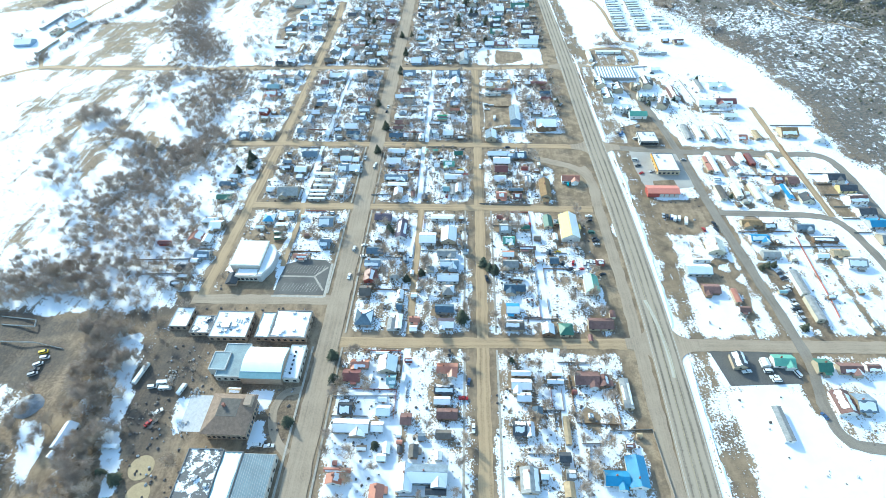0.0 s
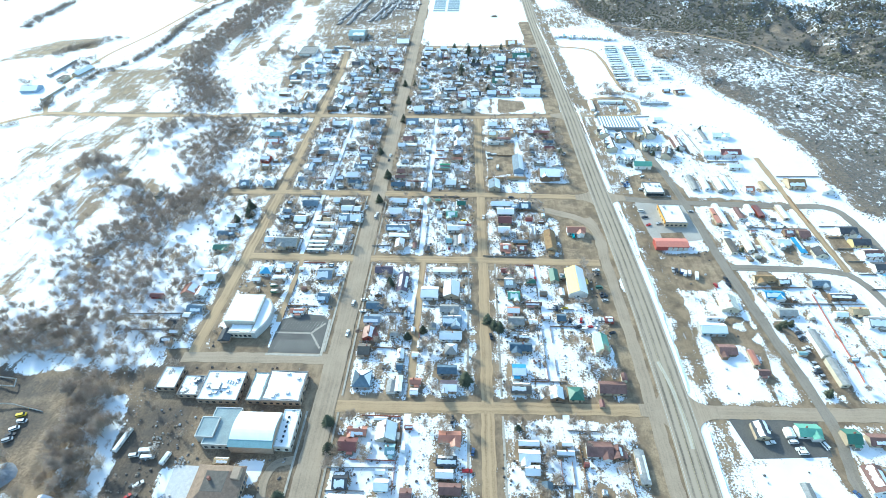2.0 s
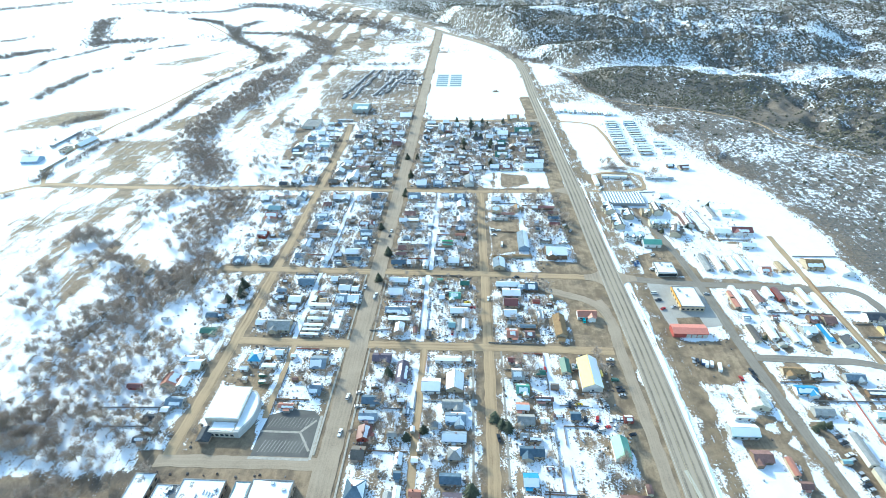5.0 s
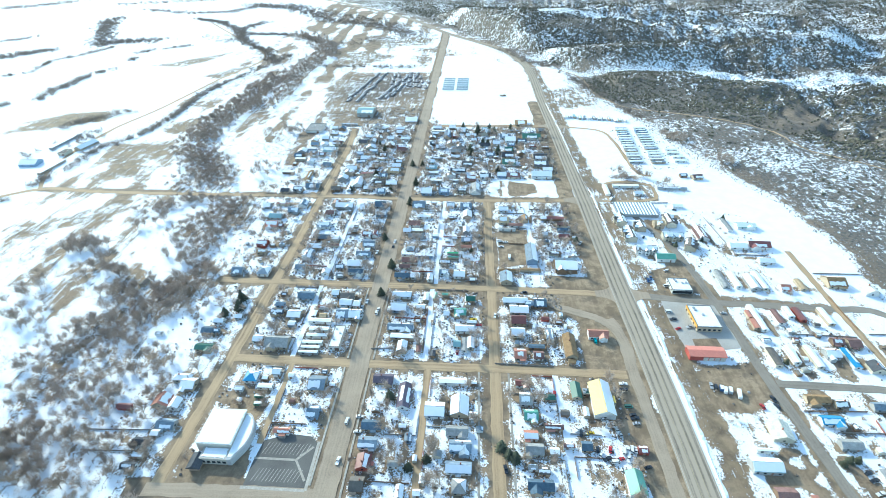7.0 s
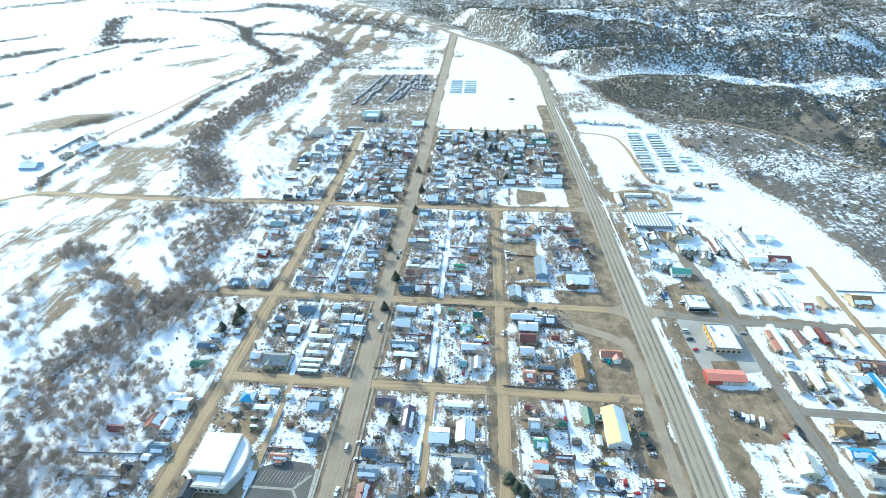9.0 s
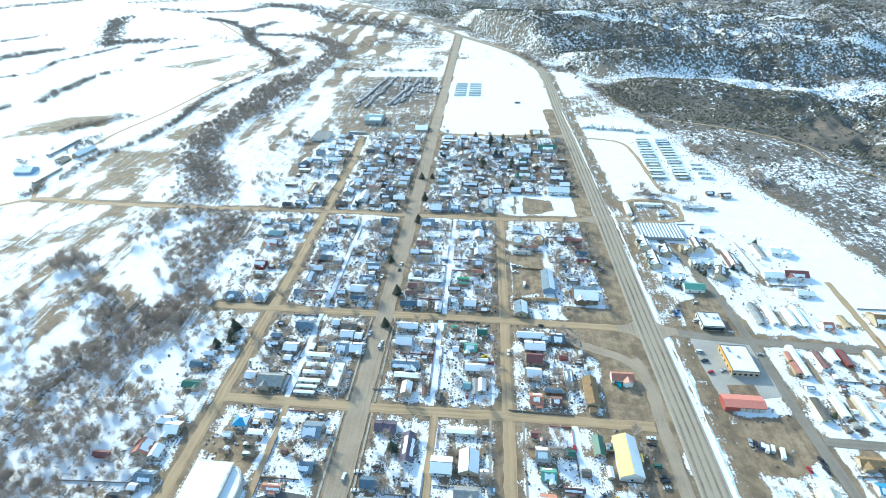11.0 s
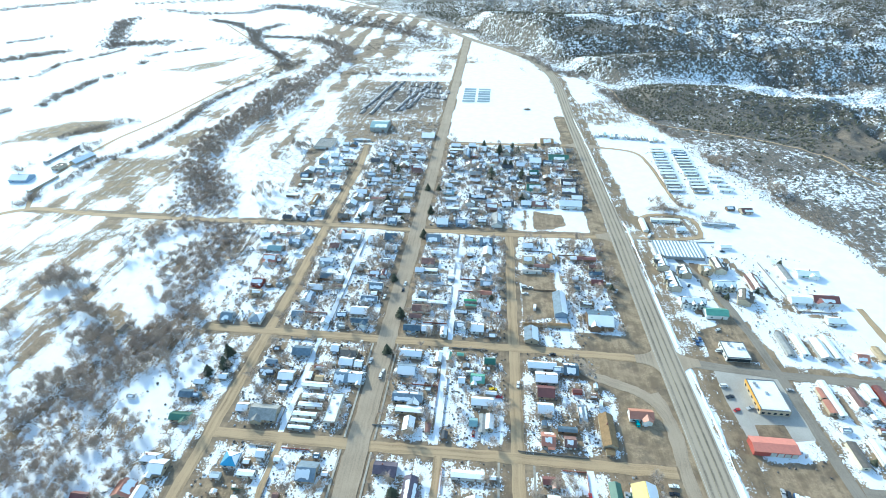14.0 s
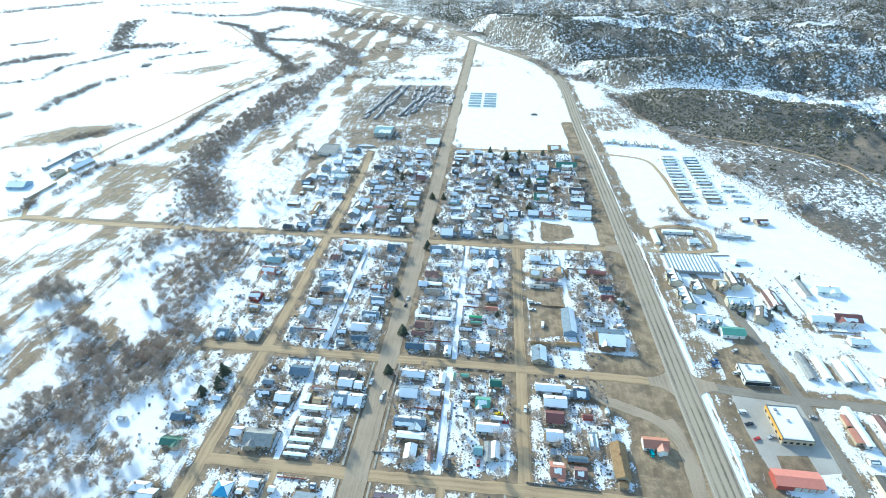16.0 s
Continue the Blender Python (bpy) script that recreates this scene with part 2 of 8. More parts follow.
# old snow lies in strips on the far mesa; a bare brown slope and a snowy sage flat lie at the foot of the hills
MESA_SNOW = [([(132, 1296), (219, 1280), (361, 1214), (492, 1170), (626, 1130), (740, 1090)], 11), ([(60, 1396), (184, 1350), (258, 1312)], 18), ([(560, 1400), (630, 1357), (705, 1265), (800, 1200)], 16), ([(-90, 1500), (31, 1440), (87, 1330)], 9), ([(290, 1480), (501, 1470), (700, 1440)], 24), ([(43, 1090), (131, 1112)], 14)]
BARE_SLOPE = [(372, 740), (411, 780), (462, 806), (470, 740), (404, 699), (363, 695)]
SAGE_FLAT = [(203, 796), (256, 744), (279, 690), (317, 660), (360, 656), (340, 574), (262, 647)]
HILL_WOOD = [(175, 980), (184, 890), (200, 850), (268, 793), (348, 736), (372, 706), (420, 620), (520, 560), (760, 760), (700, 890), (458, 908), (340, 955), (261, 972)]
VALE = [(175, 995), (261, 992), (340, 980), (407, 955), (458, 930), (520, 925), (640, 930)]


# crests of the hills: points with heights, and how far the slopes reach
RIDGES = [
    ([(199, 956, 8), (253, 944, 18), (322, 913, 24), (364, 885, 24), (415, 868, 23), (482, 838, 22)], 46),
    ([(99, 1107, 16), (193, 1088, 30), (261, 1066, 40), (333, 1067, 44), (419, 1073, 36), (506, 1077, 44), (557, 1054, 38), (599, 1052, 34)], 60),
    ([(-4, 1345, 18), (109, 1255, 44), (266, 1229, 56), (407, 1185, 54), (534, 1142, 52), (635, 1128, 50)], 80),
    ([(-33, 1479, 40), (111, 1308, 62), (336, 1307, 70), (524, 1237, 66), (660, 1183, 62)], 110),
]


def crest(px, py, line):
    """Distance from a crest line, and the crest's height at the nearest place."""
    best, high = np.full(px.shape, 1e9), np.zeros(px.shape)
    for (ax, ay, az), (bx, by, bz) in zip(line, line[1:]):
        t = np.clip(((px - ax) * (bx - ax) + (py - ay) * (by - ay)) / ((bx - ax) ** 2 + (by - ay) ** 2), 0, 1)
        d = np.hypot(px - ax - t * (bx - ax), py - ay - t * (by - ay))
        near = d < best
        best, high = np.where(near, d, best), np.where(near, az + t * (bz - az), high)
    return best, high


def height(px, py):
    """The lie of the land: level under the town, rising in ridges beyond the highway."""
    d = np.maximum(inside(px, py, HILL_EDGE), 0)
    land = 8 * smooth(0, 130, d) + 8 * smooth(250, 420, d) + 44 * smooth(480, 900, d)
    for line, reach in RIDGES:
        gap, high = crest(px, py, line)
        land = np.maximum(land, high * np.exp(-(gap / reach) ** 2))
    rough = waves(px, py, 120, 3, 5) * 5.5 * smooth(60, 220, d)
    gullies = -np.abs(waves(px, py, 70, 9, 3)) * (4.0 * smooth(80, 220, d) + 7.0 * smooth(190, 260, d))
    far_left = 10 * smooth(900, 2600, -px) + waves(px, py, 700, 5, 3) * 2.5 * smooth(1500, 2400, py)
    bed = -1.6 * np.exp(-(along(px, py, RIVER) / 9.0) ** 2)
    return (land + rough + gullies) * smooth(0, 30, d) + far_left + bed


RIVER = [(-262.5, 52.2), (-249.5, 190.6), (-261, 278.4), (-244.9, 337), (-224.8, 395.5), (-238.2, 463.1), (-289.1, 539.6), (-325.9, 615.7), (-346.9, 691.8), (-359.5, 814.4), (-344.8, 936.2), (-362.8, 1084.6), (-361.4, 1240.6), (-415.7, 1339.1), (-469.2, 1419.7), (-535.9, 1588.2), (-606.5, 1850.2), (-700, 2600)]


# wet dark earth in the yards by the river
DAMP = [
    ([(-300, 186), (-239, 184), (-211, 185), (-216, 172), (-239, 165), (-300, 164)], 4),
    ([(-300, 163), (-230, 162), (-221, 150), (-231, 136), (-240, 130), (-300, 134)], 6),
    ([(-186, 166), (-146, 166), (-146, 137), (-150, 112), (-142, 104), (-168, 100), (-180, 118), (-178, 140)], 6),
    ([(-200, 199), (-158, 196), (-158, 186), (-198, 178)], 5),
    ([(-235, 850), (-170, 815), (-100, 860), (-92, 960), (-150, 1000), (-215, 950)], 32),
]


def zone(px, py, corners, soft):
    return smooth(-soft, soft, inside(px, py, corners))


def ground_cover(px, py):
    """Bareness, sandiness and grassiness of each place."""
    n1, n2 = waves(px, py, 90, 11, 4), waves(px, py, 300, 12, 3)
    streak = waves(px, py * 0.2, 55, 14, 4)
    meadow = (1 - smooth(430, 500, -px)) * smooth(165, 230, -px)
    bare = 0.16 + 0.06 * n1 + 0.07 * streak + meadow * (0.19 + 0.09 * n1 + 0.22 * np.clip(streak, -0.3, 1)) + (0.12 + 0.28 * np.clip(n2 + 0.5 * streak, 0, 1)) * smooth(-640, -400, px) * smooth(900, 1150, py)
    bare = bare + 0.16 * np.clip(waves(px * 0.35, py, 130, 43, 4) - 0.15, 0, 1) * smooth(430, 520, -px)
    sand, grass = np.zeros(px.shape), np.zeros(px.shape)

    def lay(corners, b, s, g, soft=4.0):
        nonlocal bare, sand, grass
        k = zone(px + 2.5 * n1 * min(1, soft / 3), py + 2.5 * n2 * min(1, soft / 3), corners, soft)
        bare, sand, grass = bare * (1 - k) + b * k, sand * (1 - k) + s * k, grass * (1 - k) + g * k

    def strip(line, half, b, s, g, soft=3.0):
        nonlocal bare, sand, grass
        k = 1 - smooth(half - soft, half + soft, along(px, py, line) + n1 * 2.0)
        bare, sand, grass = bare * (1 - k) + b * k, sand * (1 - k) + s * k, grass * (1 - k) + g * k

    for args in ZONES:
        lay(*args)
    for args in STRIPS:
        strip(*args)
    for line, spread, rate, lo, hi in THICKETS:
        if line[0][1] > 235:
            k = (1 - smooth(spread, spread * 2.6, along(px, py, line) + 4 * n1)) * (0.75 + 0.35 * streak)
            bare, grass = bare + (0.46 - bare) * np.clip(k, 0, 1), grass * (1 - k) + 0.5 * k
    lay(YARD, 0.97, 0.0, 0.0, 4)
    d = inside(px, py, SCRUB_EDGE) + 7 * n1
    k = smooth(-12, 10, d)
    valley = np.exp(-(along(px, py, VALE) / np.where(px > 380, 40, 15)) ** 2)
    for line, half in MESA_SNOW:
        valley = np.maximum(valley, 1.6 * np.exp(-(along(px, py, line) / half) ** 4))
    hill_bare = 0.535 - 0.05 * smooth(200, 350, d) + 0.09 * n1 + 0.07 * n2 - 0.32 * valley + 0.05 * smooth(300, 430, d)
    hill_bare = hill_bare + 0.20 * zone(px + 5 * n1, py + 5 * n2, BARE_SLOPE, 10) - 0.06 * zone(px, py, SAGE_FLAT, 15) + 0.07 * zone(px, py, HILL_WOOD, 10)
    bare = bare * (1 - k) + hill_bare * k
    sand, grass = sand * (1 - k) + 0.03 * k, grass * (1 - k) + (0.12 + 0.2 * n2) * k
    in_town = zone(px, py, ZONES[0][0], 12) + zone(px, py, ZONES[1][0], 12)
    bare = melt_round_houses(px, py, bare + in_town * (0.07 * waves(px, py, 26, 41, 3) + 0.05 * waves(px, py, 11, 42, 2)))
    return np.clip(bare, 0, 1), np.clip(sand, 0, 1), np.clip(grass, 0, 1)


def ground_sheet():
    def lines(lo, hi, step, far, grow=1.16):
        mid = list(np.arange(lo, hi + 0.1, step))
        s, up = step, [hi]
        while up[-1] < far:
            s *= grow
            up.append(up[-1] + s)
        s, down = step, [lo]
        while down[-1] > -far:
            s *= grow
            down.append(down[-1] - s)
        return np.array(down[:0:-1] + mid + up[1:])
    xs, ys = lines(-520, 430, 3.0, 6000, 1.055), lines(60, 900, 3.0, 6000, 1.027)
    gx, gy = np.meshgrid(xs, ys)
    z = height(gx, gy)
    w, h = len(xs), len(ys)
    me = bpy.data.meshes.new("ground")
    me.vertices.add(w * h)
    me.vertices.foreach_set("co", np.stack([gx, gy, z], -1).astype(np.float32).ravel())
    i = (np.arange(h - 1)[:, None] * w + np.arange(w - 1)).ravel()
    quads = np.stack([i, i + 1, i + w + 1, i + w], -1).astype(np.int32)
    me.loops.add(quads.size)
    me.polygons.add(len(quads))
    me.polygons.foreach_set("loop_start", np.arange(0, quads.size, 4, dtype=np.int32))
    me.loops.foreach_set("vertex_index", quads.ravel())
    me.update(calc_edges=True)
    me.polygons.foreach_set("use_smooth", np.ones(len(quads), bool))
    b, s, g = ground_cover(gx, gy)
    att = me.color_attributes.new("cover", "FLOAT_COLOR", "POINT")
    att.data.foreach_set("color", np.stack([b, s, g, 0.85 * smooth(-10, 25, inside(gx, gy, SCRUB_EDGE)) * (1 - 0.5 * zone(gx, gy, BARE_SLOPE, 10))], -1).astype(np.float32).ravel())
    wet = np.zeros(gx.shape)
    for corners, soft in DAMP:
        wet = np.maximum(wet, zone(gx + 3 * waves(gx, gy, 40, 21, 3), gy + 3 * waves(gx, gy, 40, 22, 3), corners, soft))
    damp = me.attributes.new("damp", "FLOAT", "POINT")
    damp.data.foreach_set("value", wet.astype(np.float32).ravel())
    me.materials.append(earth)
    return tagged(new("ground", me), "snow-covered valley floor with bare brown earth patches", "ground", kind="structure")

# ---- the town's houses, sheds and trailers: place, width, depth, turn, form, roof, snow, eaves, walls ----
PLAN = []


def lot(*spec):
    PLAN.append(spec)


lot(-58.4, 145, 9.7, 7.6, 0, 'gx', 'rd', 'n', 2.9, 't')
lot(-55, 152.3, 10.2, 5.4, 0, 'gx', 'or', 'p', 2.9, 't')
lot(-43.9, 159.8, 7.2, 2, 0, 'sx', 'gr', 'w', 2.3, 'c')
lot(-40, 152.3, 11, 10, 0, 'gy', 'gr', 'w', 2.9, 'c')
lot(-36.8, 143, 5.1, 6.1, 0, 'gx', 'tl', 'p', 2.9, 'w')
lot(-58.4, 126.6, 7.2, 8.6, 0, 'gx', 'dg', 'p', 2.9, 'b')
lot(-40.2, 131.6, 5, 2.8, 0, 'sx', 'tl', 'w', 2.3, 'w')
lot(-38.8, 125.2, 7.2, 6.2, 0, 'gx', 'tl', 'w', 2.9, 'w')
lot(-53.8, 116.6, 18.1, 7.7, 0, 'gx', 'gr', 'w', 2.9, 't')
lot(-40.8, 116.5, 6.4, 5.7, 0, 'gx', 'gr', 'w', 2.9, 'w')
lot(-34.9, 106.2, 3.8, 6, 0, 'sy', 'gr', 'w', 2.3, 'g')
lot(-36.8, 101.6, 4.5, 4, 0, 'sx', 'tl', 'w', 2.3, 'g')
lot(-58.5, 98.4, 2.4, 2, 0, 'sx', 'or', 'n', 2.3, 'w')
lot(-56.6, 94.9, 13, 2.2, 0, 'gx', 'or', 'p', 2.9, 't')
lot(-57.5, 90.7, 7.8, 4.8, 0, 'gy', 'or', 'p', 2.9, 'w')
lot(-37.1, 85.2, 6.8, 7.7, 0, 'gy', 'or', 'n', 2.9, 'w')
lot(-7.4, 150.7, 11.5, 6.7, 0, 'gx', 'or', 'n', 2.9, 'w')
lot(-28.9, 155.8, 4.3, 2, 0, 'sx', 'rd', 'p', 2.3, 'r')
lot(-8.6, 138.1, 10.2, 5.7, 0, 'gx', 'dg', 'p', 2.9, 'b')
lot(-9.3, 131.6, 8.7, 4.8, 0, 'gx', 'gr', 'w', 2.9, 'g')
lot(-6.5, 124.6, 10.7, 5.8, 0, 'gx', 'rb', 'n', 2.9, 'b')
lot(-26.9, 121.2, 5.9, 6.4, 0, 'gx', 'rb', 'n', 2.9, 'c')
lot(-7.9, 113.8, 7.9, 4.7, 0, 'gx', 'dt', 'n', 2.9, 'b')
lot(-29.9, 112.6, 2.7, 2, 0, 'sx', 'gr', 'w', 2.3, 'w')
lot(-29.1, 109.4, 3, 2, 0, 'sx', 'or', 'n', 2.3, 'w')
lot(-28.5, 105.6, 2.7, 3.2, 0, 'sy', 'dg', 'n', 2.3, 'b')
lot(-21.9, 104.8, 4.6, 6.5, 0, 'gy', 'dt', 'n', 2.9, 'b')
lot(-14.5, 94.1, 19, 9.1, 0, 'gx', 'bl', 'q', 4.5, 'g')
lot(-24.7, 92.2, 7.6, 12.7, 0, 'gy', 'gr', 'w', 4, 'w')
lot(-10.2, 87.2, 9.7, 3.7, 0, 'sx', 'dg', 'n', 2.3, 'w')
lot(32.1, 148.9, 10.5, 3.4, 0, 'gx', 'gr', 'w', 2.9, 't')
lot(31.9, 142.2, 10.8, 6.7, 0, 'gx', 'gr', 'w', 2.9, 't')
lot(32.8, 134.9, 7.5, 5.4, 0, 'gx', 'gr', 'w', 2.9, 't')
lot(51, 149.4, 5.1, 2.9, 0, 'sx', 'gr', 'w', 2.3, 't')
lot(49.8, 144.4, 8.9, 2.8, 0, 'gx', 'gr', 'w', 2.9, 'g')
lot(66.5, 147, 12.9, 8.2, 0, 'gx', 'rb', 'n', 2.9, 'w')
lot(75.5, 145.6, 5.6, 6.8, 0, 'gy', 'rb', 'p', 2.9, 'b')
lot(59.3, 139.2, 2.6, 2, 0, 'sx', 'rd', 'n', 2.3, 'r')
lot(85.5, 138.9, 7.1, 17.2, 0, 'ty', 'gr', 'p', 2.6, 't')
lot(29.4, 118.2, 7.1, 7.7, 0, 'gx', 'dg', 'p', 2.9, 'g')
lot(34.8, 117.6, 4.1, 7.7, 0, 'gy', 'gr', 'w', 2.9, 'w')
lot(52.7, 117.9, 3, 14.3, 0, 'ty', 'tn', 'n', 2.6, 't')
lot(49.8, 104.5, 5.8, 4.9, 0, 'gx', 'dg', 'n', 2.9, 'w')
lot(51.6, 96.6, 4.6, 5, 0, 'gx', 'gr', 'p', 2.9, 'g')
lot(50.1, 89.8, 5, 6.8, 0, 'gy', 'tn', 'n', 2.9, 't')
lot(32.5, 93.3, 8.9, 11.8, 0, 'gy', 'gr', 'p', 2.9, 't')
lot(39.5, 95.9, 3.9, 4.4, 0, 'gx', 'bl', 'w', 2.9, 'g')
lot(81.8, 98.5, 9.1, 14.5, 0, 'gy', 'mb', 'n', 4, 'w')
lot(72, 95.5, 11.1, 7.1, 0, 'gx', 'mb', 'n', 3.5, 'w')
lot(87.3, 116.8, 2.7, 2.2, 0, 'sx', 'tn', 'n', 2.3, 't')
lot(149.6, 160.3, 7.7, 9.4, 0, 'gy', 'dg', 'p', 4, 't')
lot(173.2, 160.9, 11.3, 7.4, 0, 'gx', 'gn', 'n', 3.5, 'w')
lot(163.8, 159.9, 4.5, 5.1, 0, 'sy', 'gr', 'w', 2.3, 'w')
lot(192.5, 158.1, 7.6, 8.4, 0, 'gx', 'gd', 'n', 4, 't')
lot(206.2, 157.3, 12.3, 6.7, 0, 'gx', 'rb', 'p', 2.9, 't')
lot(218.3, 158.1, 7.3, 5.9, 0, 'gx', 'rb', 'p', 2.9, 'w')
lot(192.9, 136.9, 9.4, 12.8, 0, 'gy', 'rb', 'p', 3.5, 'w')
lot(202.9, 137.1, 9.1, 10.4, 0, 'gx', 'bl', 'p', 2.9, 't')
lot(158.2, 124.8, 6.7, 18.1, 0, 'ty', 'gr', 'n', 3, 'w')
lot(-119.3, 134.2, 7.5, 3.5, 0, 'sx', 'tn', 'p', 2.3, 't')
lot(-205.4, 244.4, 8.8, 3.9, 0, 'gx', 'rd', 'n', 2.9, 'r')
lot(-185.5, 249.6, 10.2, 8.9, 0, 'gy', 'or', 'p', 2.9, 't')
lot(-176.8, 248, 6.6, 7.8, 0, 'gy', 'gr', 'w', 2.9, 'w')
lot(-174.4, 233.7, 10.5, 7.2, 0, 'gx', 'bl', 'p', 2.9, 'g')
lot(-181.8, 222, 10.3, 4.7, 0, 'gx', 'dg', 'n', 2.9, 'w')
lot(-177.9, 228, 4.9, 4.4, 0, 'sx', 'gr', 'w', 2.3, 'g')
lot(-180.7, 207.5, 8.3, 4.7, 0, 'gx', 'dg', 'p', 2.9, 'w')
lot(-179.8, 214.1, 5.7, 2.7, 0, 'sx', 'gr', 'w', 2.3, 'c')
lot(-175.8, 263, 9, 9.4, 0, 'gx', 'bl', 'w', 2.9, 't')
lot(-139.6, 271, 8.6, 8.4, 0, 'h', 'mb', 'p', 2.9, 'w')
lot(-128.6, 264.2, 9.4, 3.8, 0, 'tx', 'gr', 'w', 2.6, 'w')
lot(-125.1, 275.8, 5.4, 5.5, 0, 'gx', 'gr', 'w', 2.9, 'w')
lot(-115.5, 273.8, 3.8, 3.4, 0, 'sx', 'gr', 'w', 2.3, 'w')
lot(-97.2, 268.1, 10.5, 11.6, 0, 'gx', 'bl', 'p', 2.9, 't')
lot(-93.9, 246.9, 7.2, 8.6, 0, 'gx', 'bl', 'p', 2.9, 'l')
lot(-108, 233.4, 9.1, 4.1, 0, 'gx', 'or', 'p', 2.9, 'w')
lot(-57.5, 273.9, 12.5, 7.6, 0, 'gx', 'dp', 'n', 2.9, 't')
lot(-43.2, 261.4, 7.6, 18.2, 0, 'gy', 'dp', 'p', 2.9, 'w')
lot(-58.7, 239.9, 11.5, 6.8, 0, 'gx', 'bs', 'n', 2.9, 't')
lot(-58.8, 228.6, 10.5, 7.4, 0, 'gx', 'bl', 'p', 2.9, 'w')
lot(-59, 216.9, 7.9, 9, 0, 'gy', 'rd', 'p', 2.9, 'r')
lot(-43.2, 216.7, 6.9, 3.9, 0, 'h', 'gr', 'n', 2.9, 'w')
lot(-60, 204.5, 7.3, 8.3, 0, 'gx', 'dt', 'n', 2.9, 'b')
lot(-38.1, 201.6, 4.4, 7.4, 0, 'gy', 'gr', 'w', 2.9, 'w')
lot(-37.7, 192.7, 4, 4.8, 0, 'gx', 'bs', 'n', 2.9, 'g')
lot(-57.5, 183.3, 10.2, 11.2, 0, 'h', 'bs', 'p', 4, 'g')
lot(-40.9, 179.6, 5.3, 7.8, 0, 'sy', 'gr', 'n', 2.3, 'w')
lot(-36.8, 181.5, 4.1, 10.8, 0, 'ty', 'gr', 'w', 2.6, 'g')
lot(-37.5, 232.8, 4.1, 5.3, 0, 'gy', 'bl', 'p', 2.9, 'l')
lot(-14.9, 274.6, 17.4, 5.5, 0, 'tx', 'bl', 'w', 2.6, 'w')
lot(-24.4, 252.5, 11.7, 10.7, 0, 'gx', 'bl', 'w', 2.9, 'w')
lot(-10.1, 255.5, 11.1, 13.7, 0, 'gy', 'bl', 'w', 2.9, 't')
lot(-2, 249, 4.9, 5.9, 0, 'gx', 'bl', 'w', 2.9, 't')
lot(-10.9, 238.6, 12.4, 6.8, 0, 'gx', 'gr', 'n', 2.9, 'w')
lot(-8.8, 229.1, 12.1, 7.8, 0, 'gx', 'bl', 'p', 2.9, 'l')
lot(-9.3, 216.5, 13.7, 7.2, 0, 'gx', 'bl', 'q', 2.9, 'w')
lot(-8.7, 206.1, 7.6, 8, 0, 'h', 'gr', 'p', 2.9, 't')
lot(-10.5, 191.8, 11.2, 6.3, 0, 'gx', 'bs', 'n', 2.9, 'g')
lot(-9.2, 180.7, 9.7, 7.6, 0, 'gx', 'dp', 'q', 2.9, 't')
lot(-27.7, 183.2, 6.6, 4.3, 0, 'gx', 'or', 'n', 2.9, 'w')
lot(-28, 176.8, 4.7, 4.2, 0, 'sx', 'gr', 'w', 2.3, 'g')
lot(-27.6, 209.5, 2.9, 5.8, 0, 'sy', 'bl', 'w', 2.3, 't')
lot(-32.5, 220.7, 2.7, 3.8, 0, 'sy', 'gr', 'w', 2.3, 'c')
lot(-29.6, 201.8, 4.1, 3.7, 0, 'sx', 'bl', 'w', 2.3, 'w')
lot(27.6, 275.2, 9, 4.8, 0, 'gx', 'rd', 'n', 2.9, 'w')
lot(28.6, 263.2, 7.9, 9.5, 0, 'gx', 'gr', 'p', 2.9, 'g')
lot(42.9, 265.5, 6.5, 4.2, 0, 'sx', 'gd', 'n', 2.3, 't')
lot(30.7, 251.7, 8.1, 7.7, 0, 'gx', 'gn', 'p', 2.9, 't')
lot(50.4, 254.8, 5, 4, 0, 'sx', 'dt', 'n', 2.3, 'b')
lot(43, 244.6, 10.4, 3.6, 0, 'gx', 'rb', 'p', 2.9, 't')
lot(29.6, 238.4, 7.9, 5.9, 0, 'gx', 'or', 'q', 2.9, 'w')
lot(30.8, 229.6, 10.1, 7.2, 0, 'gx', 'gr', 'n', 2.9, 'c')
lot(41.5, 229.3, 5.3, 4.5, 0, 'sx', 'gr', 'w', 2.3, 'c')
lot(49.6, 233.1, 6.4, 2.8, 0, 'sx', 'rb', 'p', 2.3, 'w')
lot(29.2, 219.2, 5.2, 3.4, 0, 'sx', 'gr', 'p', 2.3, 'w')
lot(32.2, 209.3, 13.3, 6.4, 0, 'gx', 'bs', 'n', 2.9, 't')
lot(34.8, 217.6, 6.1, 4.6, 0, 'sx', 'dt', 'p', 2.3, 't')
lot(40.8, 200.1, 4.1, 2, 0, 'sx', 'rd', 'p', 2.3, 'w')
lot(30.2, 192.7, 7.9, 8.1, 0, 'gx', 'mb', 'q', 2.9, 'w')
lot(30.4, 180.9, 11.4, 7.2, 0, 'gx', 'dt', 'p', 2.9, 't')
lot(49.5, 178.1, 7.8, 7.8, 0, 'gy', 'dt', 'w', 2.9, 'b')
lot(59.8, 178.2, 8.1, 8.3, 0, 'h', 'gd', 'n', 3, 't')
lot(58.9, 271.2, 6.2, 12.1, 0, 'gy', 'gd', 'n', 2.9, 't')
lot(64.7, 270.5, 4.8, 5.2, 0, 'f', 'gd', 'n', 2.9, 't')
lot(72.7, 264.5, 12.7, 24.3, 0, 'gy', 'yl', 'q', 5.0, 'w')
lot(58.9, 233.1, 6, 6, 0, 'gx', 'bs', 'n', 2.9, 't')
